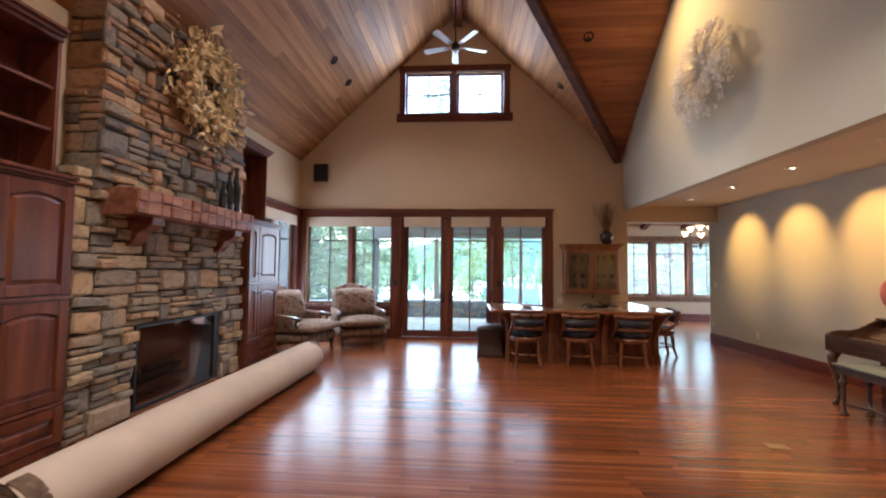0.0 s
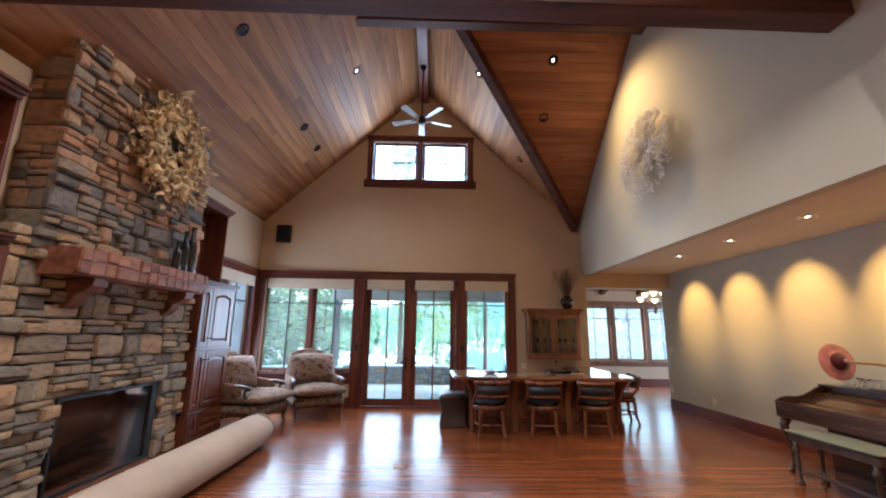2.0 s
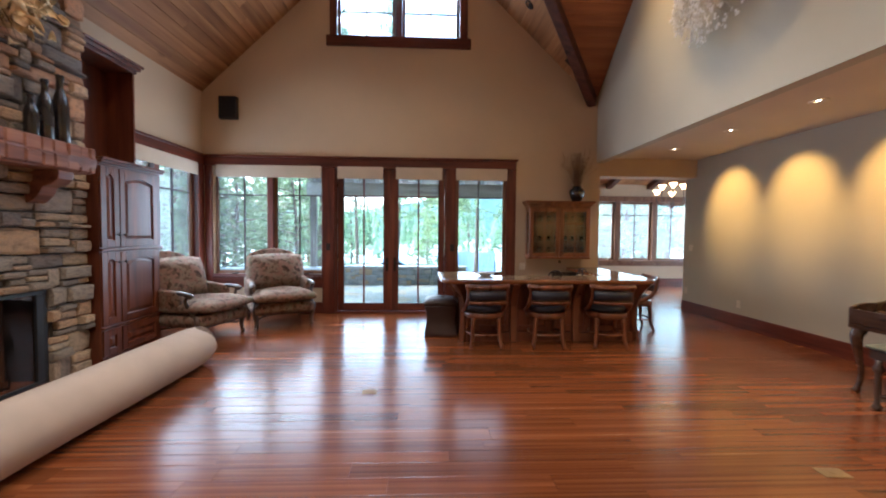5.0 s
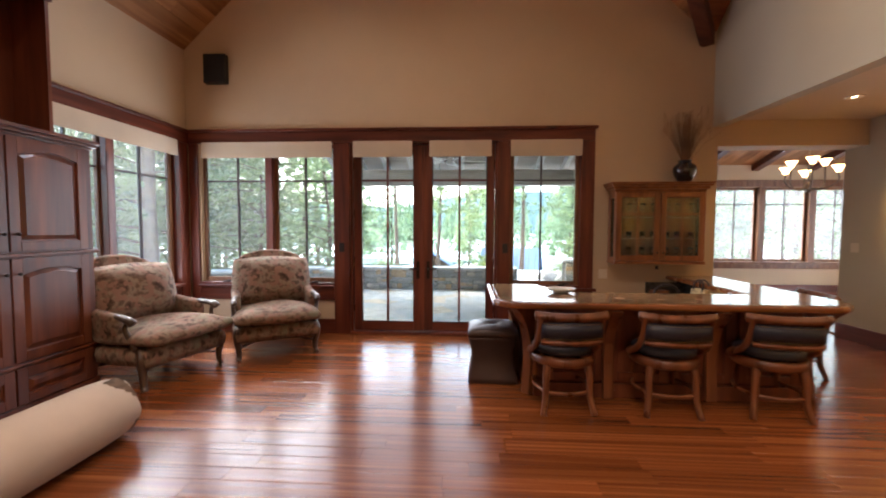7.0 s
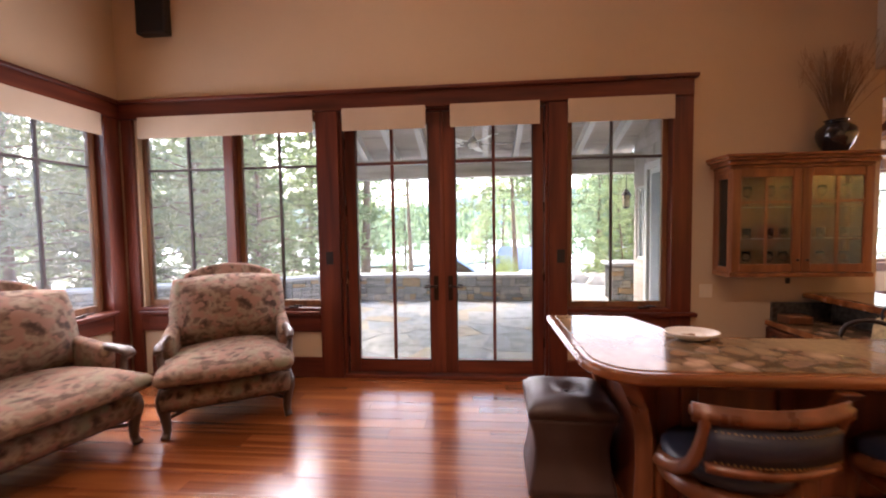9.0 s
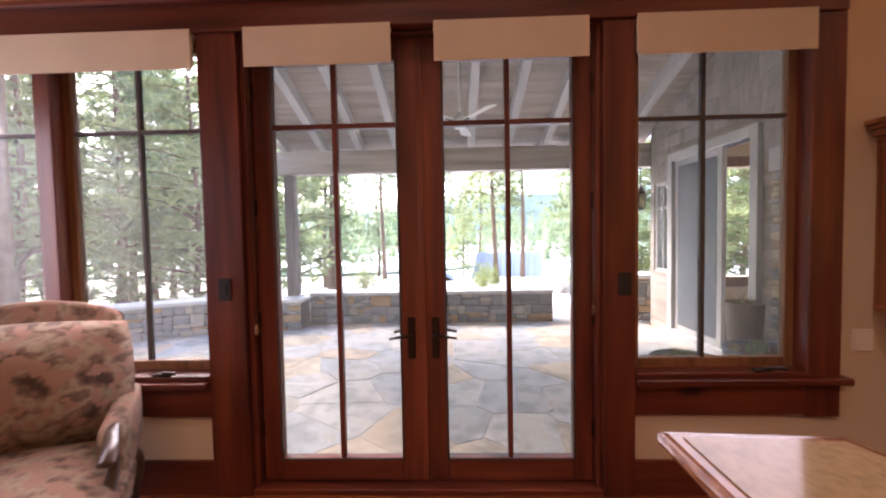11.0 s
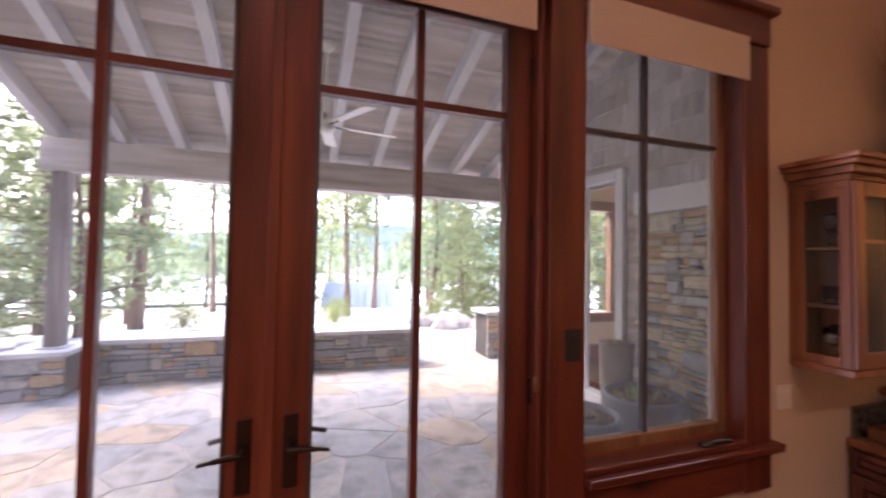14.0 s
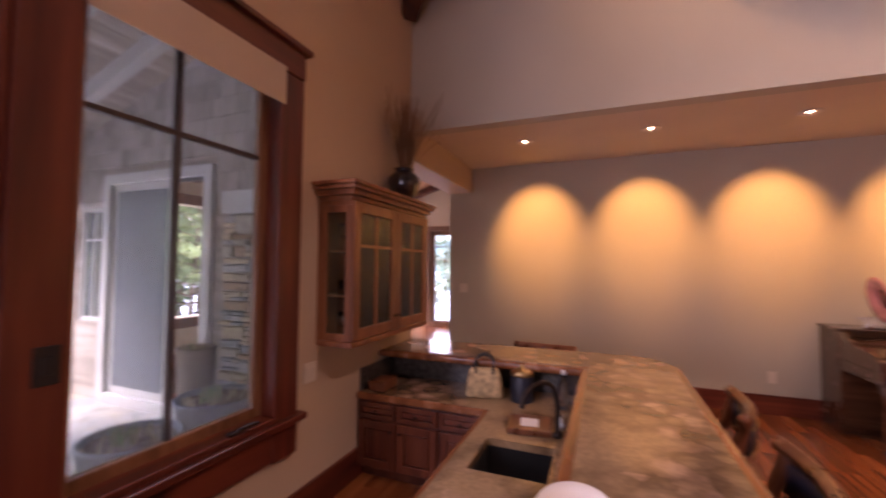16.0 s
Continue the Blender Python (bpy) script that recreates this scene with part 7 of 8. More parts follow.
bm = bmesh.new()
xs = [-3000, -900, -300, -140] + [-90 + 4 * i for i in range(46)] + [140, 300, 900, 3000]
ys = [-400, -120, -50, -25] + [-12 + 4 * i for i in range(40)] + [200, 320, 900, 3500]
gv = [[bm.verts.new((x, y, ground_z(x, y))) for y in ys] for x in xs]
for i in range(len(xs) - 1):
    for j in range(len(ys) - 1):
        bm.faces.new((gv[i][j], gv[i + 1][j], gv[i + 1][j + 1], gv[i][j + 1]))
g = setting("ground", bm, ground_mat(), "patchy melting snow and bare ground under pines", "ground")
for p in g.data.polygons:
    p.use_smooth = True
bm = bmesh.new()
prism(bm, [(-30 + 75 * math.cos(t) * (1 + 0.15 * math.sin(3 * t)), 92 + 34 * math.sin(t) * (1 + 0.12 * math.cos(2 * t))) for t in [2 * math.pi * k / 40 for k in range(40)]], "z", -3.3, -3.2)
setting("water", bm, plain("lake_ice", (0.7, 0.74, 0.74), 0.4, var=0.08, scale=0.05, fine=2), "pale frozen lake beyond the trees", "water")
bm = bmesh.new()
prism(bm, [(-32 + 33 * math.cos(t) * (1 + 0.1 * math.sin(3 * t)), 59 + 7 * math.sin(t) * (1 + 0.2 * math.cos(2 * t))) for t in [2 * math.pi * k / 40 for k in range(40)]], "z", -3.3, -3.12)
setting("water_open", bm, plain("green_lake_water", (0.1, 0.17, 0.13), 0.25, var=0.15, scale=0.1, fine=1.5), "strip of open green water along the ice", "water")
# wooded hills, with the blue of distance haze put into their colour
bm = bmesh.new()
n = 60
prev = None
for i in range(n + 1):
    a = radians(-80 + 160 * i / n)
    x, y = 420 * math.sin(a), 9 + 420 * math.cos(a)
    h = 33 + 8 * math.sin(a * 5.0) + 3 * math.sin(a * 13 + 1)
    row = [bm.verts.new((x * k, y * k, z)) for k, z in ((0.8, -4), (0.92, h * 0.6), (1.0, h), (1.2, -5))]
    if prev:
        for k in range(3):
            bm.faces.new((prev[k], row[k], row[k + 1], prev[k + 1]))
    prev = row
setting("hills", bm, plain("haze_tinted_wooded_hill", (0.065, 0.12, 0.115), 0.9, var=0.3, scale=0.05, fine=0.4, relief=0.6), "distant wooded hills tinted blue-green by painted haze", "hills")

# patio of irregular flagstones
pat = setting("pavement", boxes((-9, 4.5, YF + T, 15.2, GZ - 0.1, GZ - 0.005)), plain("sand_joint", (0.46, 0.42, 0.37), 0.95, var=0.2, relief=0.5), "flagstone patio outside the french doors", "patio")
rng = random.Random(9)
seeds = []
for i in range(22):
    for j in range(13):
        seeds.append((-8.9 + 0.61 * (i + 0.5) + rng.uniform(-0.36, 0.36), YF + T + 0.486 * (j + 0.5) + rng.uniform(-0.3, 0.3)))


def clip(poly, px, py, nx, ny):
    out = []
    for i in range(len(poly)):
        a, b = poly[i], poly[(i + 1) % len(poly)]
        da, db = (a[0] - px) * nx + (a[1] - py) * ny, (b[0] - px) * nx + (b[1] - py) * ny
        if da <= 0:
            out.append(a)
        if da * db < 0:
            t = da / (da - db)
            out.append((a[0] + (b[0] - a[0]) * t, a[1] + (b[1] - a[1]) * t))
    return out


for sx, sy in seeds:
    poly = [(-9, YF + T), (4.5, YF + T), (4.5, 15.2), (-9, 15.2)]
    for qx, qy in seeds:
        d = math.hypot(qx - sx, qy - sy)
        if 0 < d < 2.2:
            nx, ny = (qx - sx) / d, (qy - sy) / d
            poly = clip(poly, (sx + qx) / 2 - nx * 0.005, (sy + qy) / 2 - ny * 0.005, nx, ny)
    if len(poly) < 3:
        continue
    bm = bmesh.new()
    z = GZ + rng.uniform(-0.002, 0.004)
    cx, cy = sum(p[0] for p in poly) / len(poly), sum(p[1] for p in poly) / len(poly)
    lo = [bm.verts.new((x, y, GZ - 0.03)) for x, y in poly]
    hi = [bm.verts.new((x, y, z - 0.003)) for x, y in poly]
    tp = [bm.verts.new((cx + (x - cx) * 0.98, cy + (y - cy) * 0.98, z)) for x, y in poly]
    k = len(poly)
    for i in range(k):
        bm.faces.new((lo[i], lo[(i + 1) % k], hi[(i + 1) % k], hi[i]))
        bm.faces.new((hi[i], hi[(i + 1) % k], tp[(i + 1) % k], tp[i]))
    bm.faces.new(tp)
    bmesh.ops.recalc_face_normals(bm, faces=bm.faces)
    part("flagstone", bm, M_FLAG, pat)


# low stone garden wall with cap slabs
def garden_wall(a, b, z1, label, seed, meshes):
    a, b = Vector(a), Vector(b)
    d = b - a
    ln = d.length
    rz = math.degrees(math.atan2(d.y, d.x))
    w = thing("garden_wall", pose(a.x, a.y, 0, rz=rz), label, "wall")
    part("core", boxes((0, ln, 0.06, 0.36, GZ - 0.1, z1 - 0.06)), M_MORTAR, w)
    tw = lambda u, v: Matrix.Translation((u, 0.06, v)) @ Matrix(((1, 0, 0, 0), (0, 0, -1, 0), (0, 1, 0, 0), (0, 0, 0, 1)))
    lay_stones(w, stone_layout(0, ln, GZ, z1 - 0.06, seed, 0.78), tw, M_WALLSTONE, meshes, random.Random(seed), (0.03, 0.07))
    x = 0
    rr = random.Random(seed)
    while x < ln - 0.05:
        e = min(ln, x + rr.uniform(0.5, 0.9))
        part("cap_slab", bevel_box(x + 0.004, e - 0.004, -0.04, 0.42, z1 - 0.06, z1, 0.01), M_CAPSTONE, w)
        x = e
    return w


MESHES_W = [stone_mesh(80 + i, M_WALLSTONE) for i in range(8)]
garden_wall((-2.9, 13.62), (1.42, 13.62), 0.45, "low grey stone garden wall with a pale slab cap", 3, MESHES_W)
garden_wall((-9.0, 10.6), (-3.45, 13.4), 0.45, "low grey stone garden wall running along the patio", 4, MESHES_W)
pier = thing("stone_pier", pose(0, 0, 0), "square stone pier under the porch post", "pier")
part("core", boxes((-3.42, -2.92, 13.2, 13.7, GZ - 0.1, 0.36)), M_MORTAR, pier)
tw = lambda u, v: Matrix.Translation((u, 13.2, v)) @ Matrix(((1, 0, 0, 0), (0, 0, -1, 0), (0, 1, 0, 0), (0, 0, 0, 1)))
lay_stones(pier, stone_layout(-3.45, -2.89, GZ, 0.36, 8, 0.8), tw, M_WALLSTONE, MESHES_W, random.Random(5), (0.03, 0.07))
part("cap_slab", bevel_box(-3.5, -2.84, 13.1, 13.76, 0.36, 0.42, 0.012), M_CAPSTONE, pier)

pier = thing("stone_pier", pose(0, 0, 0), "stone pier at the open end of the patio", "pier")
part("core", boxes((2.66, 3.2, 13.68, 14.2, GZ - 0.1, 0.62)), M_MORTAR, pier)
tw = lambda u, v: Matrix.Translation((u, 13.68, v)) @ Matrix(((1, 0, 0, 0), (0, 0, -1, 0), (0, 1, 0, 0), (0, 0, 0, 1)))
lay_stones(pier, stone_layout(2.63, 3.2, GZ, 0.62, 18, 0.8), tw, M_WALLSTONE, MESHES_W, random.Random(15), (0.03, 0.07))
part("cap_slab", bevel_box(2.58, 3.26, 13.6, 14.26, 0.62, 0.68, 0.012), M_CAPSTONE, pier)

# covered porch
porch = thing("porch_roof", pose(0, 0, 0), "grey stained timber porch roof with exposed rafters", "porch roof")
part("post", bevel_box(-3.17, -3.0, 13.33, 13.5, 0.44, 2.5, 0.012), M_POSTWOOD, porch)
part("post_base", bevel_box(-3.22, -2.95, 13.28, 13.55, 0.42, 0.44, 0.004), M_GREYTRIM, porch)
part("beam", bevel_box(-3.25, 3.0, 13.26, 13.5, 2.5, 2.88, 0.012), M_GREYWOOD_X, porch)


def roof_z(y):
    return 2.88 + 0.335 * (13.3 - y)


for x in [-3.12] + [-2.465 + 0.618 * k for k in range(9)]:
    bm = bmesh.new()
    prism(bm, ((YF + T, roof_z(YF + T)), (13.75, roof_z(13.75)), (13.75, roof_z(13.75) + 0.19), (YF + T, roof_z(YF + T) + 0.19)), "x", x - 0.055, x + 0.055, 0.006)
    part("rafter", bm, M_GREYTRIM, porch)
bm = bmesh.new()
for k in range(36):
    ya = YF + T + k * 0.136
    board(bm, (-3.2, ya + 0.003, roof_z(ya) + 0.192), (3.0, ya + 0.003, roof_z(ya) + 0.192), (3.0, ya + 0.133, roof_z(ya + 0.136) + 0.192), (-3.2, ya + 0.133, roof_z(ya + 0.136) + 0.192))
bmesh.ops.recalc_face_normals(bm, faces=bm.faces)
part("roof_boards", bm, M_GREYWOOD_X, porch)
ceiling_fan(pose(-0.2, 11.3, 2.78), roof_z(11.3) - 2.78 - 0.002, "white outdoor ceiling fan under the porch roof", M_WHITE, 5, 10, 0.7, M_WHITE)

lan = thing("porch_lantern", pose(2.82, 13.38, 0), "dark metal lantern hanging from the porch beam", "lantern")
bm = bmesh.new()
lathe(bm, ((0.1, 2.06), (0.095, 2.075), (0.03, 2.18), (0.012, 2.2), (0.0, 2.2)), 12)
part("roof", bm, M_BRONZE, lan, smooth=False)
bm = bmesh.new()
tube(bm, ((0, 0, 2.2), (0, 0, 2.5)), 0.008, 6)
part("hanger", bm, M_BRONZE, lan)
for k in range(4):
    a = math.pi / 4 + k * math.pi / 2
    bm = bmesh.new()
    tube(bm, ((0.065 * math.cos(a), 0.065 * math.sin(a), 1.83), (0.08 * math.cos(a), 0.08 * math.sin(a), 2.06)), 0.007, 5)
    part("bar", bm, M_BRONZE, lan)
bm = bmesh.new()
lathe(bm, ((0.06, 1.835), (0.072, 2.055)), 12)
part("glass_cage", bm, plain("amber_seeded_glass", (0.5, 0.4, 0.25), 0.2, var=0.1, relief=0.0), lan, "pale amber glass cage", smooth=True)
bm = bmesh.new()
lathe(bm, ((0.02, 1.79), (0.07, 1.815), (0.07, 1.833), (0, 1.833)), 12)
part("base", bm, M_BRONZE, lan)

# dining wing seen from the patio: stone foot, shingles, sliding door
WX = 2.95
bm = bmesh.new()
box(bm, WX, 3.1, YF + T, 10.98, GZ - 0.1, 5.0)
box(bm, WX, 3.1, 10.98, 12.55, 2.45, 5.0)
box(bm, WX, 3.1, 12.55, 13.3, GZ - 0.1, 0.8)
box(bm, WX, 3.1, 12.55, 13.3, 2.2, 5.0)
box(bm, WX, 3.1, 12.55, 12.75, 0.8, 2.2)
box(bm, WX, 3.1, 13.2, 13.3, 0.8, 2.2)
wing = setting("wall_wing", bm, M_GREYWOOD, "grey shingled outer wall of the dining wing", "wall")
MESHES_P = [stone_mesh(120 + i, M_PILLAR) for i in range(10)]
tw = lambda u, v: Matrix.Translation((WX, u, v)) @ Matrix(((0, 0, -1, 0), (-1, 0, 0, 0), (0, 1, 0, 0), (0, 0, 0, 1)))
lay_stones(wing, stone_layout(YF + T + 0.02, 10.68, GZ, 2.02, 12, 0.66), tw, M_PILLAR, MESHES_P, random.Random(6), (0.04, 0.09), "wing_stone")
part("stone_cap_board", bevel_box(WX - 0.07, WX - 0.001, YF + T + 0.02, 10.7, 2.03, 2.26, 0.006), M_GREYTRIM, wing)
rest_bm = bmesh.new()
rng = random.Random(14)
z = 2.27
row = 0
sh_mesh = []
for k in range(4):
    bm = bmesh.new()
    prism(bm, ((0, 0), (-0.022, 0), (-0.006, 1), (0, 1)), "y", -0.5, 0.5)
    me = bpy.data.meshes.new("shingle")
    bm.to_mesh(me)
    bm.free()
    me.materials.append(M_SHINGLE)
    sh_mesh.append(me)
while z < 4.6:
    y = YF + T
    while y < 13.25:
        w = rng.uniform(0.1, 0.24)
        e = min(13.28, y + w)
        if (z > 2.5 or y > 12.6 or y < 10.7) and e - y > 0.03:
            shared("shingle", sh_mesh[0], wing, Matrix.Translation((WX, (y + e) / 2, z + rng.uniform(-0.006, 0.006))) @ Matrix.Diagonal((1, e - y - 0.005, 0.26, 1)))
        y = e
    z += 0.2
    row += 1
# Half-opaque sheet added before the leaf; its colour holds the glass's blue-grey reflection.
M_GLASS_SHEET, _nt, _b = node_mat("grey_blue_reflection")
_b.inputs["Base Color"].default_value = (0.16, 0.18, 0.205, 1)
_b.inputs["Roughness"].default_value = 0.6
_tr, _mx = _nt.nodes.new("ShaderNodeBsdfTransparent"), _nt.nodes.new("ShaderNodeMixShader")
_mx.inputs[0].default_value = 0.72
_nt.links.new(_tr.outputs[0], _mx.inputs[1])
_nt.links.new(_b.outputs[0], _mx.inputs[2])
_nt.links.new(_mx.outputs[0], _nt.nodes["Material Output"].inputs[0])
sl = thing("sliding_door", pose(0, 0, 0), "grey-framed sliding glass door, half open, in the dining wing", "door")
bm = bmesh.new()
frame_rect(bm, "x", WX - 0.06, WX + 0.1, 10.86, 12.67, GZ, 2.57, 0.12, 0.006)
part("casing", bm, M_GREYTRIM, sl)
for a, b, x in ((11.55, 12.5, WX + 0.06), (11.5, 12.55, WX + 0.01)):
    bm = bmesh.new()
    frame_rect(bm, "x", x - 0.02, x + 0.02, a, b, 0.0, 2.45, 0.09, 0.004)
    d = part("leaf", bm, M_GREYTRIM, sl)
    part("glass", boxes((x - 0.003, x + 0.003, a + 0.09, b - 0.09, 0.09, 2.36)), M_PANE, d).visible_shadow = False
part("reflection_sheet", boxes((WX - 0.016, WX - 0.014, 11.59, 12.46, 0.09, 2.36)), M_GLASS_SHEET, sl, "half-opaque grey-blue sheet added for the glass reflection")
win = thing("window_6", pose(0, 0, 0), "grey-framed window at the end of the dining wing", "window", kind="structure")
sash(win, "x", WX + 0.05, 12.75, 13.2, 0.8, 2.2, 12.97, 1.8, 0.05, material=M_GREYTRIM)

# planters and pots
M_POT = plain("dark_grey_planter", (0.14, 0.14, 0.147), 0.6, var=0.15, scale=6)
M_POTTAN = plain("brown_clay_pot", (0.22, 0.17, 0.125), 0.75, var=0.15)
M_SOIL = plain("dry_soil", (0.1, 0.07, 0.045), 0.95, var=0.5, scale=20, relief=0.8)
M_GRASSY = plain("fresh_green_shoots", (0.16, 0.28, 0.06), 0.6, var=0.3)
M_STRAW = plain("dry_straw", (0.42, 0.33, 0.18), 0.85, var=0.3)


def planter(x, y, r, h, material, label, shoots, seed):
    p = thing("planter", pose(x, y, GZ), label, "planter", "planters on the patio")
    bm = bmesh.new()
    lathe(bm, ((r * 0.72, 0), (r * 0.78, 0.03), (r * 0.98, h - 0.05), (r * 1.02, h - 0.02), (r, h), (r * 0.92, h), (r * 0.88, h - 0.06), (0, h - 0.06)), 32)
    part("pot", bm, material, p, smooth=True)
    bm = bmesh.new()
    rr = random.Random(seed)
    rows = [[(0, 0)]] + [[(r * 0.87 * q / 5 * math.cos(2 * math.pi * k / 18), r * 0.87 * q / 5 * math.sin(2 * math.pi * k / 18)) for k in range(18)] for q in range(1, 6)]
    vs = [[bm.verts.new((a, b, h - 0.05 + rr.uniform(0, 0.025))) for a, b in row] for row in rows]
    for k in range(18):
        bm.faces.new((vs[0][0], vs[1][k], vs[1][(k + 1) % 18]))
        for q in range(1, 5):
            bm.faces.new((vs[q][k], vs[q + 1][k], vs[q + 1][(k + 1) % 18], vs[q][(k + 1) % 18]))
    part("soil", bm, M_SOIL, p)
    for mat, cnt, hh in ((M_GRASSY, shoots, 0.16), (M_STRAW, shoots + 14, 0.14)):
        bm = bmesh.new()
        for k in range(cnt):
            a, q = rr.uniform(0, 6.28), rr.uniform(0, r * (0.3 if mat is M_GRASSY else 0.7))
            b0 = Vector((q * math.cos(a) - r * 0.2, q * math.sin(a), h - 0.04))
            tip = b0 + Vector((rr.uniform(-0.05, 0.05), rr.uniform(-0.05, 0.05), rr.uniform(0.4, 1) * hh))
            tube(bm, (b0, (b0 + tip) / 2 + Vector((0, 0, 0.02)), tip), (0.005, 0.004, 0.001), 4)
        tagged(part("shoots" if mat is M_GRASSY else "straw", bm, mat, p), kind="stuff")


planter(1.72, 10.05, 0.3, 0.47, M_POT, "round dark grey planter with sprouting green shoots", 16, 1)
planter(2.5, 10.2, 0.33, 0.5, M_POT, "wide dark grey planter with sprouting green shoots", 26, 2)
planter(2.68, 10.72, 0.17, 0.84, M_POTTAN, "tall brown clay pot with dry stems", 3, 3)

# pines
M_BARK = stone_mat("pine_bark", ((0.2, 0.13, 0.09), (0.16, 0.11, 0.08), (0.24, 0.15, 0.1), (0.14, 0.1, 0.075)))
M_NEEDLE = foliage("pine_needles", (0.3, 0.36, 0.17))
M_NEEDLE_B = foliage("bluish_pine_needles", (0.26, 0.345, 0.2))


def pine(seed, height, base, spread, clumps, material):
    """A tapered trunk with drooping limbs, each carrying tufts of needles."""
    rr = random.Random(seed)
    t = thing("pine_tree", pose(0, 0, 0), "tall pine with a bare lower trunk and open crown" if base > 0.2 else "dense young pine with boughs down to the ground", "tree", "pines round the house")
    bm = bmesh.new()
    pts = [(0.12 * math.sin(k * 0.9 + seed), 0.12 * math.cos(k * 0.7 + seed), height * k / 8 - (0.4 if k == 0 else 0)) for k in range(9)]
    r0 = height * 0.0105
    tube(bm, pts, [r0 * (1.25 if k == 0 else 1) * (1 - k / 8.6) for k in range(9)], 9)
    limbs = []
    n = int(clumps)
    for k in range(n):
        f = base + (1 - base) * (k + rr.random()) / n
        z = height * f
        a = k * 2.4 + rr.uniform(-0.5, 0.5)
        ln = spread * (1.05 - f) ** 0.75 * rr.uniform(0.65, 1.15) + 0.25
        root = Vector((0, 0, z))
        tip = root + Vector((ln * math.cos(a), ln * math.sin(a), -0.12 * ln + rr.uniform(0, 0.3) * ln))
        mid = (root + tip) / 2 + Vector((0, 0, 0.08 * ln))
        tube(bm, (root, mid, tip), (0.03 * (1.2 - f) + 0.008, 0.02 * (1.2 - f) + 0.005, 0.004), 5)
        limbs.append((root, mid, tip, ln))
    part("trunk", bm, M_BARK, t, smooth=True)
    bm = bmesh.new()
    for root, mid, tip, ln in limbs:
        for q in range(max(4, int(ln * 8))):
            s = rr.uniform(0.25, 1.05)
            p = root.lerp(mid, s * 2) if s < 0.5 else mid.lerp(tip, s * 2 - 1)
            p = p + Vector((rr.gauss(0, 0.13 * ln), rr.gauss(0, 0.13 * ln), rr.gauss(0, 0.08 * ln)))
            size = rr.uniform(0.15, 0.32) * (0.6 + 0.03 * height)
            for w in range(11):
                d = Vector((rr.gauss(0, 1), rr.gauss(0, 1), rr.gauss(0.25, 0.7))).normalized()
                sd = d.orthogonal().normalized() * size * 0.14
                e = p + d * size
                bm.faces.new((bm.verts.new(p - sd), bm.verts.new(p + sd), bm.verts.new(e + sd * 0.4), bm.verts.new(e - sd * 0.4)))
    tagged(part("crown", bm, material, t), kind="stuff")
    return t


kinds = [pine(1, 17, 0.3, 3.0, 52, M_NEEDLE), pine(2, 21, 0.42, 2.9, 48, M_NEEDLE_B), pine(3, 9, 0.05, 2.3, 60, M_NEEDLE), pine(4, 13, 0.14, 2.8, 60, M_NEEDLE_B)]
spots = [(-7.6, 12.9, 1, 0.9), (-9.6, 17.5, 3, 1.0), (-5.9, 20.5, 2, 1.0), (-12.5, 11.5, 2, 1.0), (-14, 15.5, 0, 1.0), (-8.2, 24, 0, 0.9), (-5.3, 23, 1, 0.9), (-1.9, 25.5, 1, 0.8), (-1.9, 33, 0, 0.8), (1.8, 28, 0, 0.85), (4.5, 36, 1, 0.85), (7.5, 31, 0, 0.8),
         (9.5, 38, 1, 0.9), (5.9, 23, 2, 0.6), (8.4, 21, 2, 0.75), (12.5, 29, 3, 0.9), (14, 24, 0, 0.9), (-10.5, 6.5, 3, 0.9), (-11, 2.0, 1, 0.9), (-16, 8.5, 0, 1.0), (-18, 20, 1, 1.0), (-15, 27, 3, 1.1), (-11, 33, 0, 1.0), (-22, 13, 3, 1.0),
         (-6.3, 40, 1, 0.9), (11.5, 46, 0, 1.0), (17, 40, 1, 1.0), (2.5, 52, 0, 1.0), (-20, 40, 0, 1.0), (20, 30, 0, 1.0), (13.5, 20.5, 0, 0.9), (14.5, 14.2, 2, 1.0), (15.5, 10.5, 3, 0.9), (10.5, 27, 2, 0.9), (-27, 30, 0, 1.1), (-9, 52, 3, 1.1), (6.5, 60, 3, 1.2), (-16, 58, 0, 1.2), (15, 58, 0, 1.2), (24, 48, 3, 1.2), (0.4, 43, 2, 0.9), (-6.6, 16.2, 2, 0.9), (-8.8, 14.2, 2, 1.0), (-11.2, 20, 3, 1.0), (-13, 9.2, 2, 1.1), (-10.2, 9.6, 2, 0.9), (-9.0, 7.6, 2, 1.0), (-16, 13, 3, 1.0), (-13, 23, 3, 1.0), (-7.5, 29, 3, 1.0), (6.2, 27.5, 3, 0.7), (9.4, 26, 0, 0.8), (11, 35, 3, 1.0), (10.5, 22, 3, 0.8), (-10.8, 13.2, 3, 0.8), (-15, 10.6, 2, 1.2), (-18, 16, 3, 1.0), (-12.2, 16.6, 2, 1.1), (-9.6, 21.5, 2, 1.2), (-20, 24, 3, 1.1), (-17, 31, 3, 1.1), (-12.5, 5.4, 2, 1.0), (-14.5, 3.0, 3, 0.9), (-24, 19, 3, 1.1), (-24, 8, 3, 1.1), (-19, 4, 3, 1.1), (9.2, 19.5, 2, 0.9), (11.6, 22.5, 3, 0.85), (13.2, 18.4, 2, 1.0), (8.0, 27.5, 2, 0.9)]
used = set()
rng = random.Random(6)
for x, y, k, s in spots:
    m = pose(x, y, ground_z(x, y) - 0.1, 0, 0, rng.uniform(0, 360))
    if k not in used:
        used.add(k)
        kinds[k].matrix_world = m
        kinds[k].scale = (s, s, s)
    else:
        c = copy_thing(kinds[k], m)
        c.scale = (s, s, s)
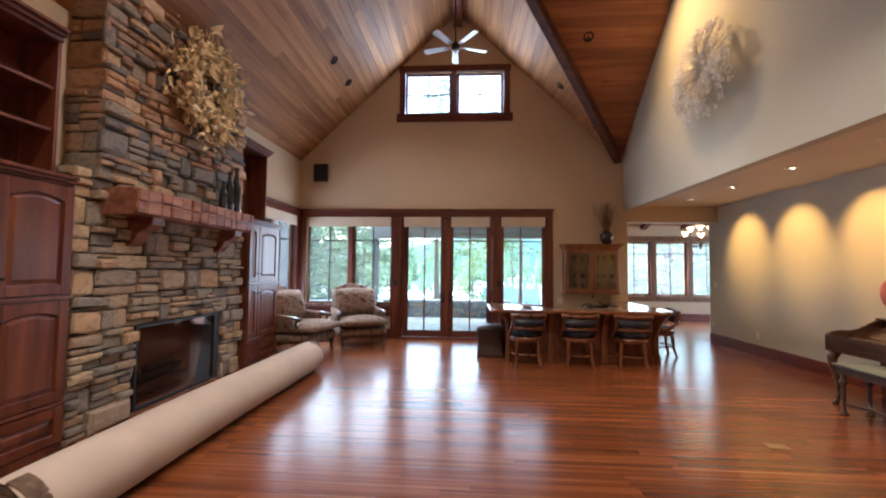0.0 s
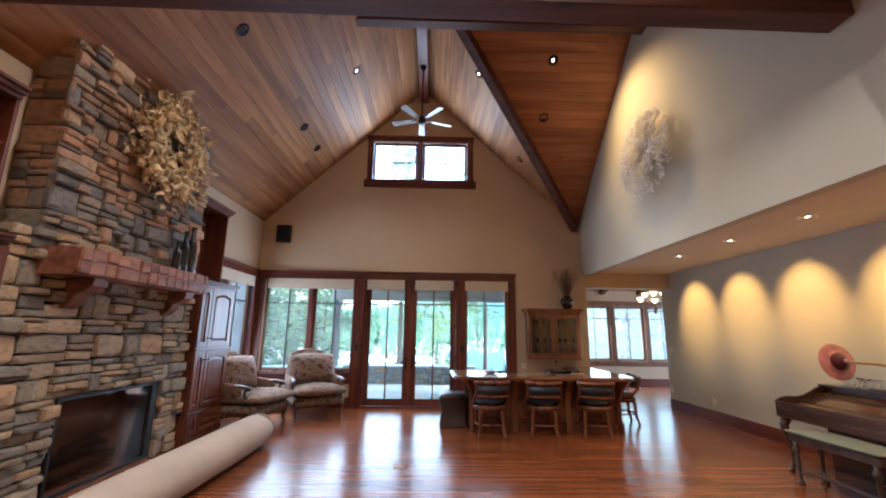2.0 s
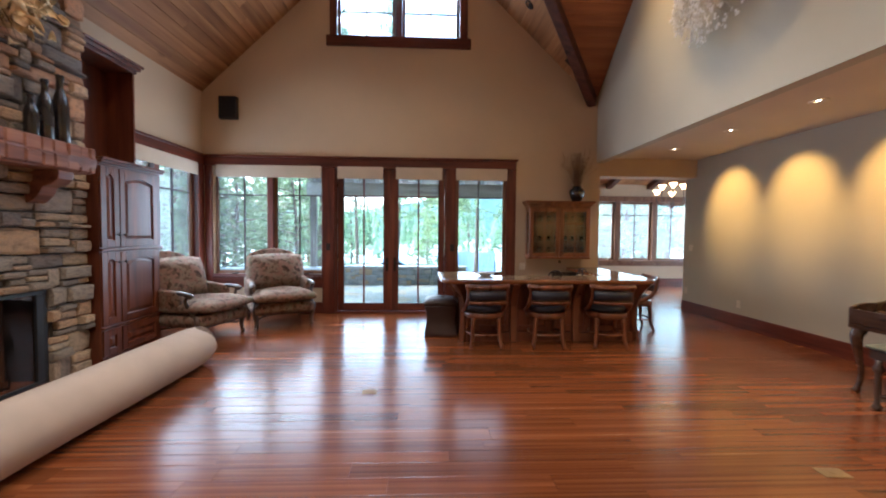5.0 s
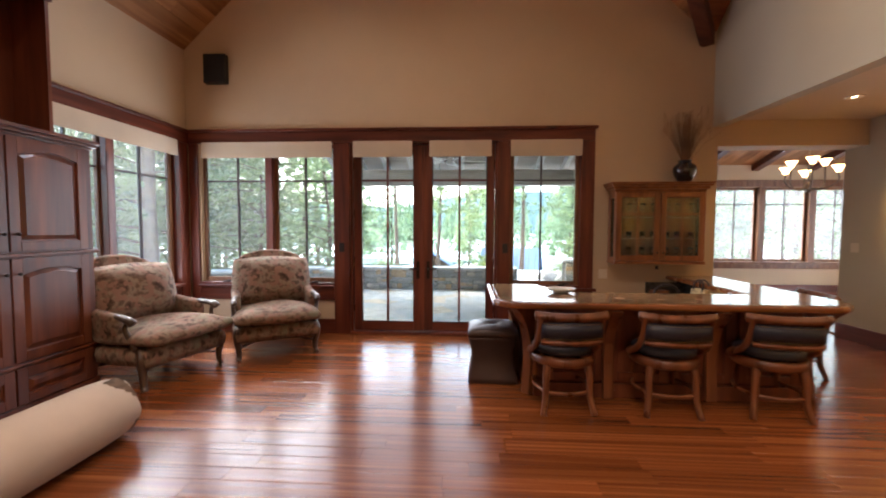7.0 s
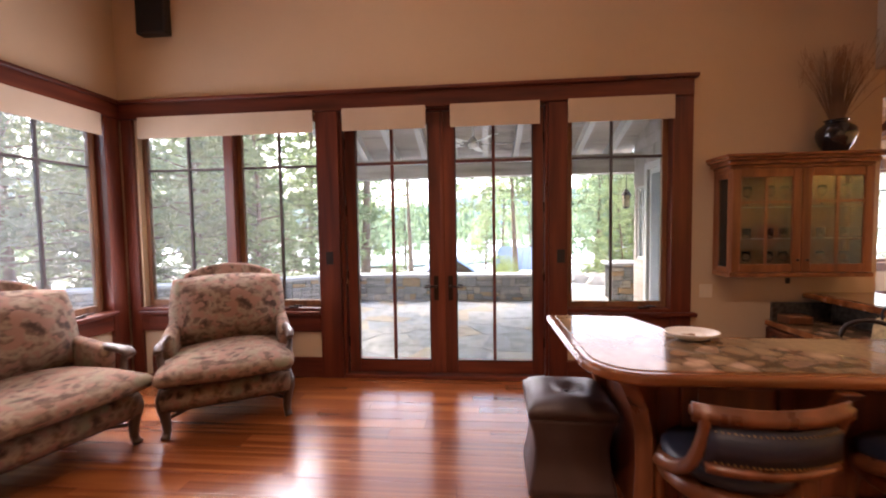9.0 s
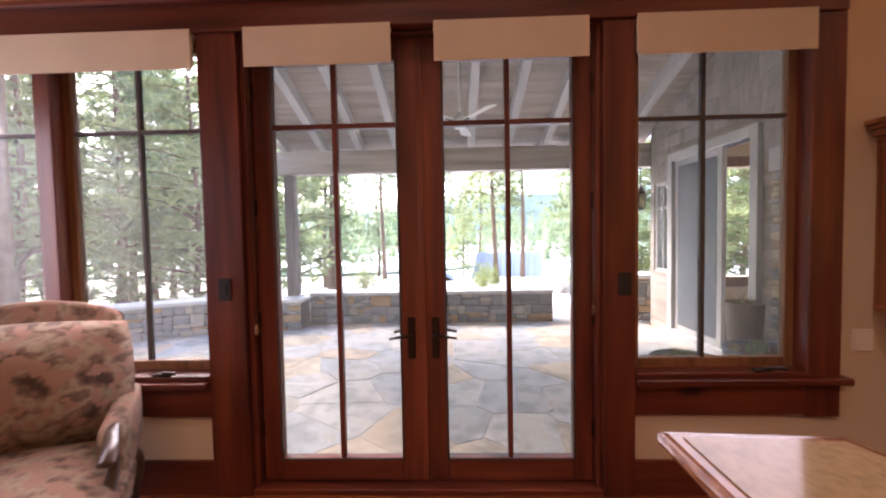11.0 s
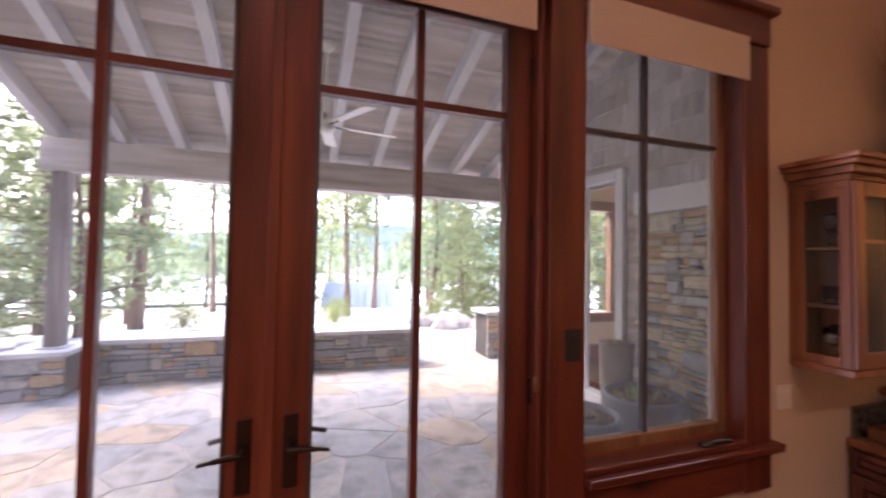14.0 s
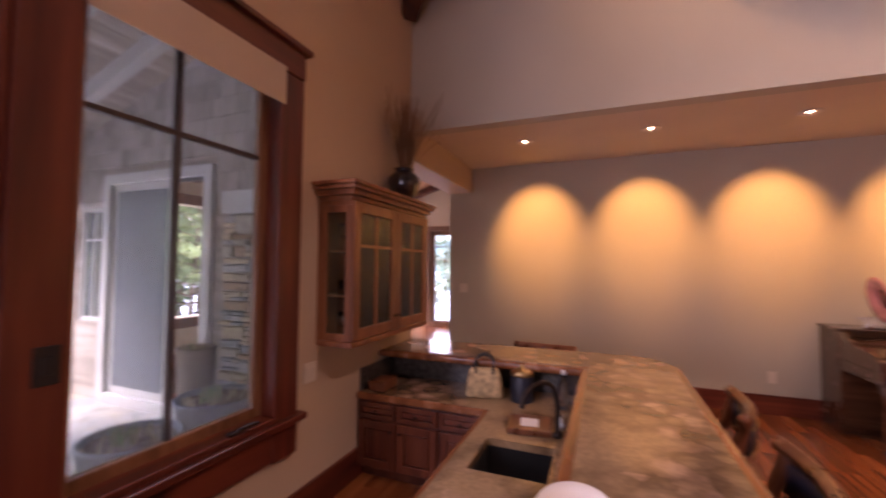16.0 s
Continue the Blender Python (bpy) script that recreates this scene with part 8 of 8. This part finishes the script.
# far woods
bm = bmesh.new()
rr = random.Random(41)
for k in range(620):
    a = radians(rr.uniform(-75, 75))
    d = rr.uniform(66, 85) if k % 6 == 0 else rr.uniform(128, 200)
    x, y = d * math.sin(a), 9 + d * math.cos(a)
    h = rr.uniform(5, 9) if d < 100 else rr.uniform(9, 17)
    z0 = -3.5
    for q in range(7):
        zz = z0 + h * (0.1 + 0.13 * q)
        r = h * 0.17 * (1 - q / 7.5) * rr.uniform(0.8, 1.2)
        for w in range(5):
            b = rr.uniform(0, 6.28)
            tip = Vector((x + r * math.cos(b), y + r * math.sin(b), zz - 0.05 * h))
            sd = Vector((-math.sin(b), math.cos(b), 0)) * r * 0.35
            top_ = Vector((x, y, zz + 0.17 * h))
            bm.faces.new((bm.verts.new(tip - sd), bm.verts.new(tip + sd), bm.verts.new(top_)))
woods = tagged(part("far_woods", bm, M_NEEDLE_B), "distant band of pines beyond the lake", "woods", kind="stuff")

# blue-roofed shed by the shore, a bush, boulders
M_BLUEROOF = plain("blue_metal_roof", (0.13, 0.2, 0.33), 0.5, var=0.1)
M_LOGWALL = wood("brown_log_wall", (0.09, 0.045, 0.025), (0.15, 0.08, 0.045), (0.21, 0.12, 0.07), 0.8, "x", 0.6, 0.0, 0.3, knots=False)


def cabin(m, half, depth, wall, rise, label, axis):
    """A low house; the ridge runs along x, or away from the patio."""
    c = thing("cabin", m, label, "cabin", "cabins by the shore")
    if axis == "y":
        m2 = pose(0, 0, 0, rz=90)
        half, depth = depth, half
    else:
        m2 = pose(0, 0, 0)
    bm = bmesh.new()
    prism(bm, ((-depth, 0), (depth, 0), (depth, wall), (0, wall + rise), (-depth, wall)), "x", -half, half, 0, m2)
    part("wall", bm, M_LOGWALL, c)
    for sg in (-1, 1):
        bm = bmesh.new()
        n = max(6, int(half * 4))
        for k in range(n):
            x = -half - 0.3 + k * (2 * half + 0.6) / n
            e, zt = depth * 1.15, wall + rise * -0.15
            prism(bm, ((sg * e, zt + 0.03), (0, wall + rise + 0.03), (0, wall + rise + 0.1), (sg * e, zt + 0.1)), "x", x, x + (2 * half + 0.6) / n - 0.05, 0, m2)
        part("roof", bm, M_BLUEROOF, c)
    return c


cabin(pose(4.5, 43, ground_z(4.5, 43) - 1.2, rz=-12), 2.6, 3.6, 1.1, 2.2, "long low cabin with a ribbed blue metal roof among the pines", "x")
cabin(pose(-2.7, 37, ground_z(-2.7, 37) - 0.9, rz=6), 2.2, 2.8, 0.9, 1.5, "brown timber cabin with a blue metal gable roof by the lake", "y")
M_BUSH = foliage("yellow_green_shrub", (0.24, 0.29, 0.08))
for bx_, by_, s in ((7.0, 23.0, 1.7), (1.2, 27, 0.9), (0.9, 23.5, 0.6), (-3.9, 22.5, 0.7), (5.0, 24.5, 0.8)):
    sh = thing("shrub", pose(bx_, by_, ground_z(bx_, by_) - 0.05), "loose yellow-green shrub at the edge of the snow", "shrub", "shrubs beyond the patio")
    bm = bmesh.new()
    rr = random.Random(int(bx_ * 10))
    for k in range(900):
        d = Vector((rr.gauss(0, 0.42), rr.gauss(0, 0.42), abs(rr.gauss(0.55, 0.35)))) * s
        v = Vector((rr.gauss(0, 1), rr.gauss(0, 1), rr.gauss(0.3, 1))).normalized()
        sd = v.orthogonal().normalized() * 0.03 * s
        e = d + v * 0.13 * s
        bm.faces.new((bm.verts.new(d - sd), bm.verts.new(d + sd), bm.verts.new(e)))
    tagged(part("leaves", bm, M_BUSH, sh), kind="stuff")
    bm = bmesh.new()
    for k in range(9):
        a = k * 0.7
        tube(bm, ((0, 0, 0), (0.25 * s * math.cos(a), 0.25 * s * math.sin(a), 0.7 * s)), (0.02, 0.006), 5)
    part("stems", bm, M_TWIG, sh)
M_BOULDER = plain("tan_boulder", (0.34, 0.28, 0.22), 0.9, var=0.3, scale=3, fine=20, relief=0.7)
rr = random.Random(19)
for bx_, by_, s in ((4.3, 20.5, 0.5), (5.0, 21.2, 0.7), (5.6, 20.6, 0.45), (3.7, 21.6, 0.55), (4.6, 22.2, 0.6), (6.2, 21.6, 0.5)):
    bm = bmesh.new()
    bmesh.ops.create_icosphere(bm, subdivisions=2, radius=s)
    for v in bm.verts:
        v.co *= 1 + 0.28 * noise.noise(v.co * 1.7 / s + Vector((bx_, by_, 0)))
        v.co.z *= 0.65
    b = thing("boulder", pose(bx_, by_, ground_z(bx_, by_) + 0.1 * s), "rough tan boulder on the bank", "boulder", "boulders on the bank")
    part("stone", bm, M_BOULDER, b)
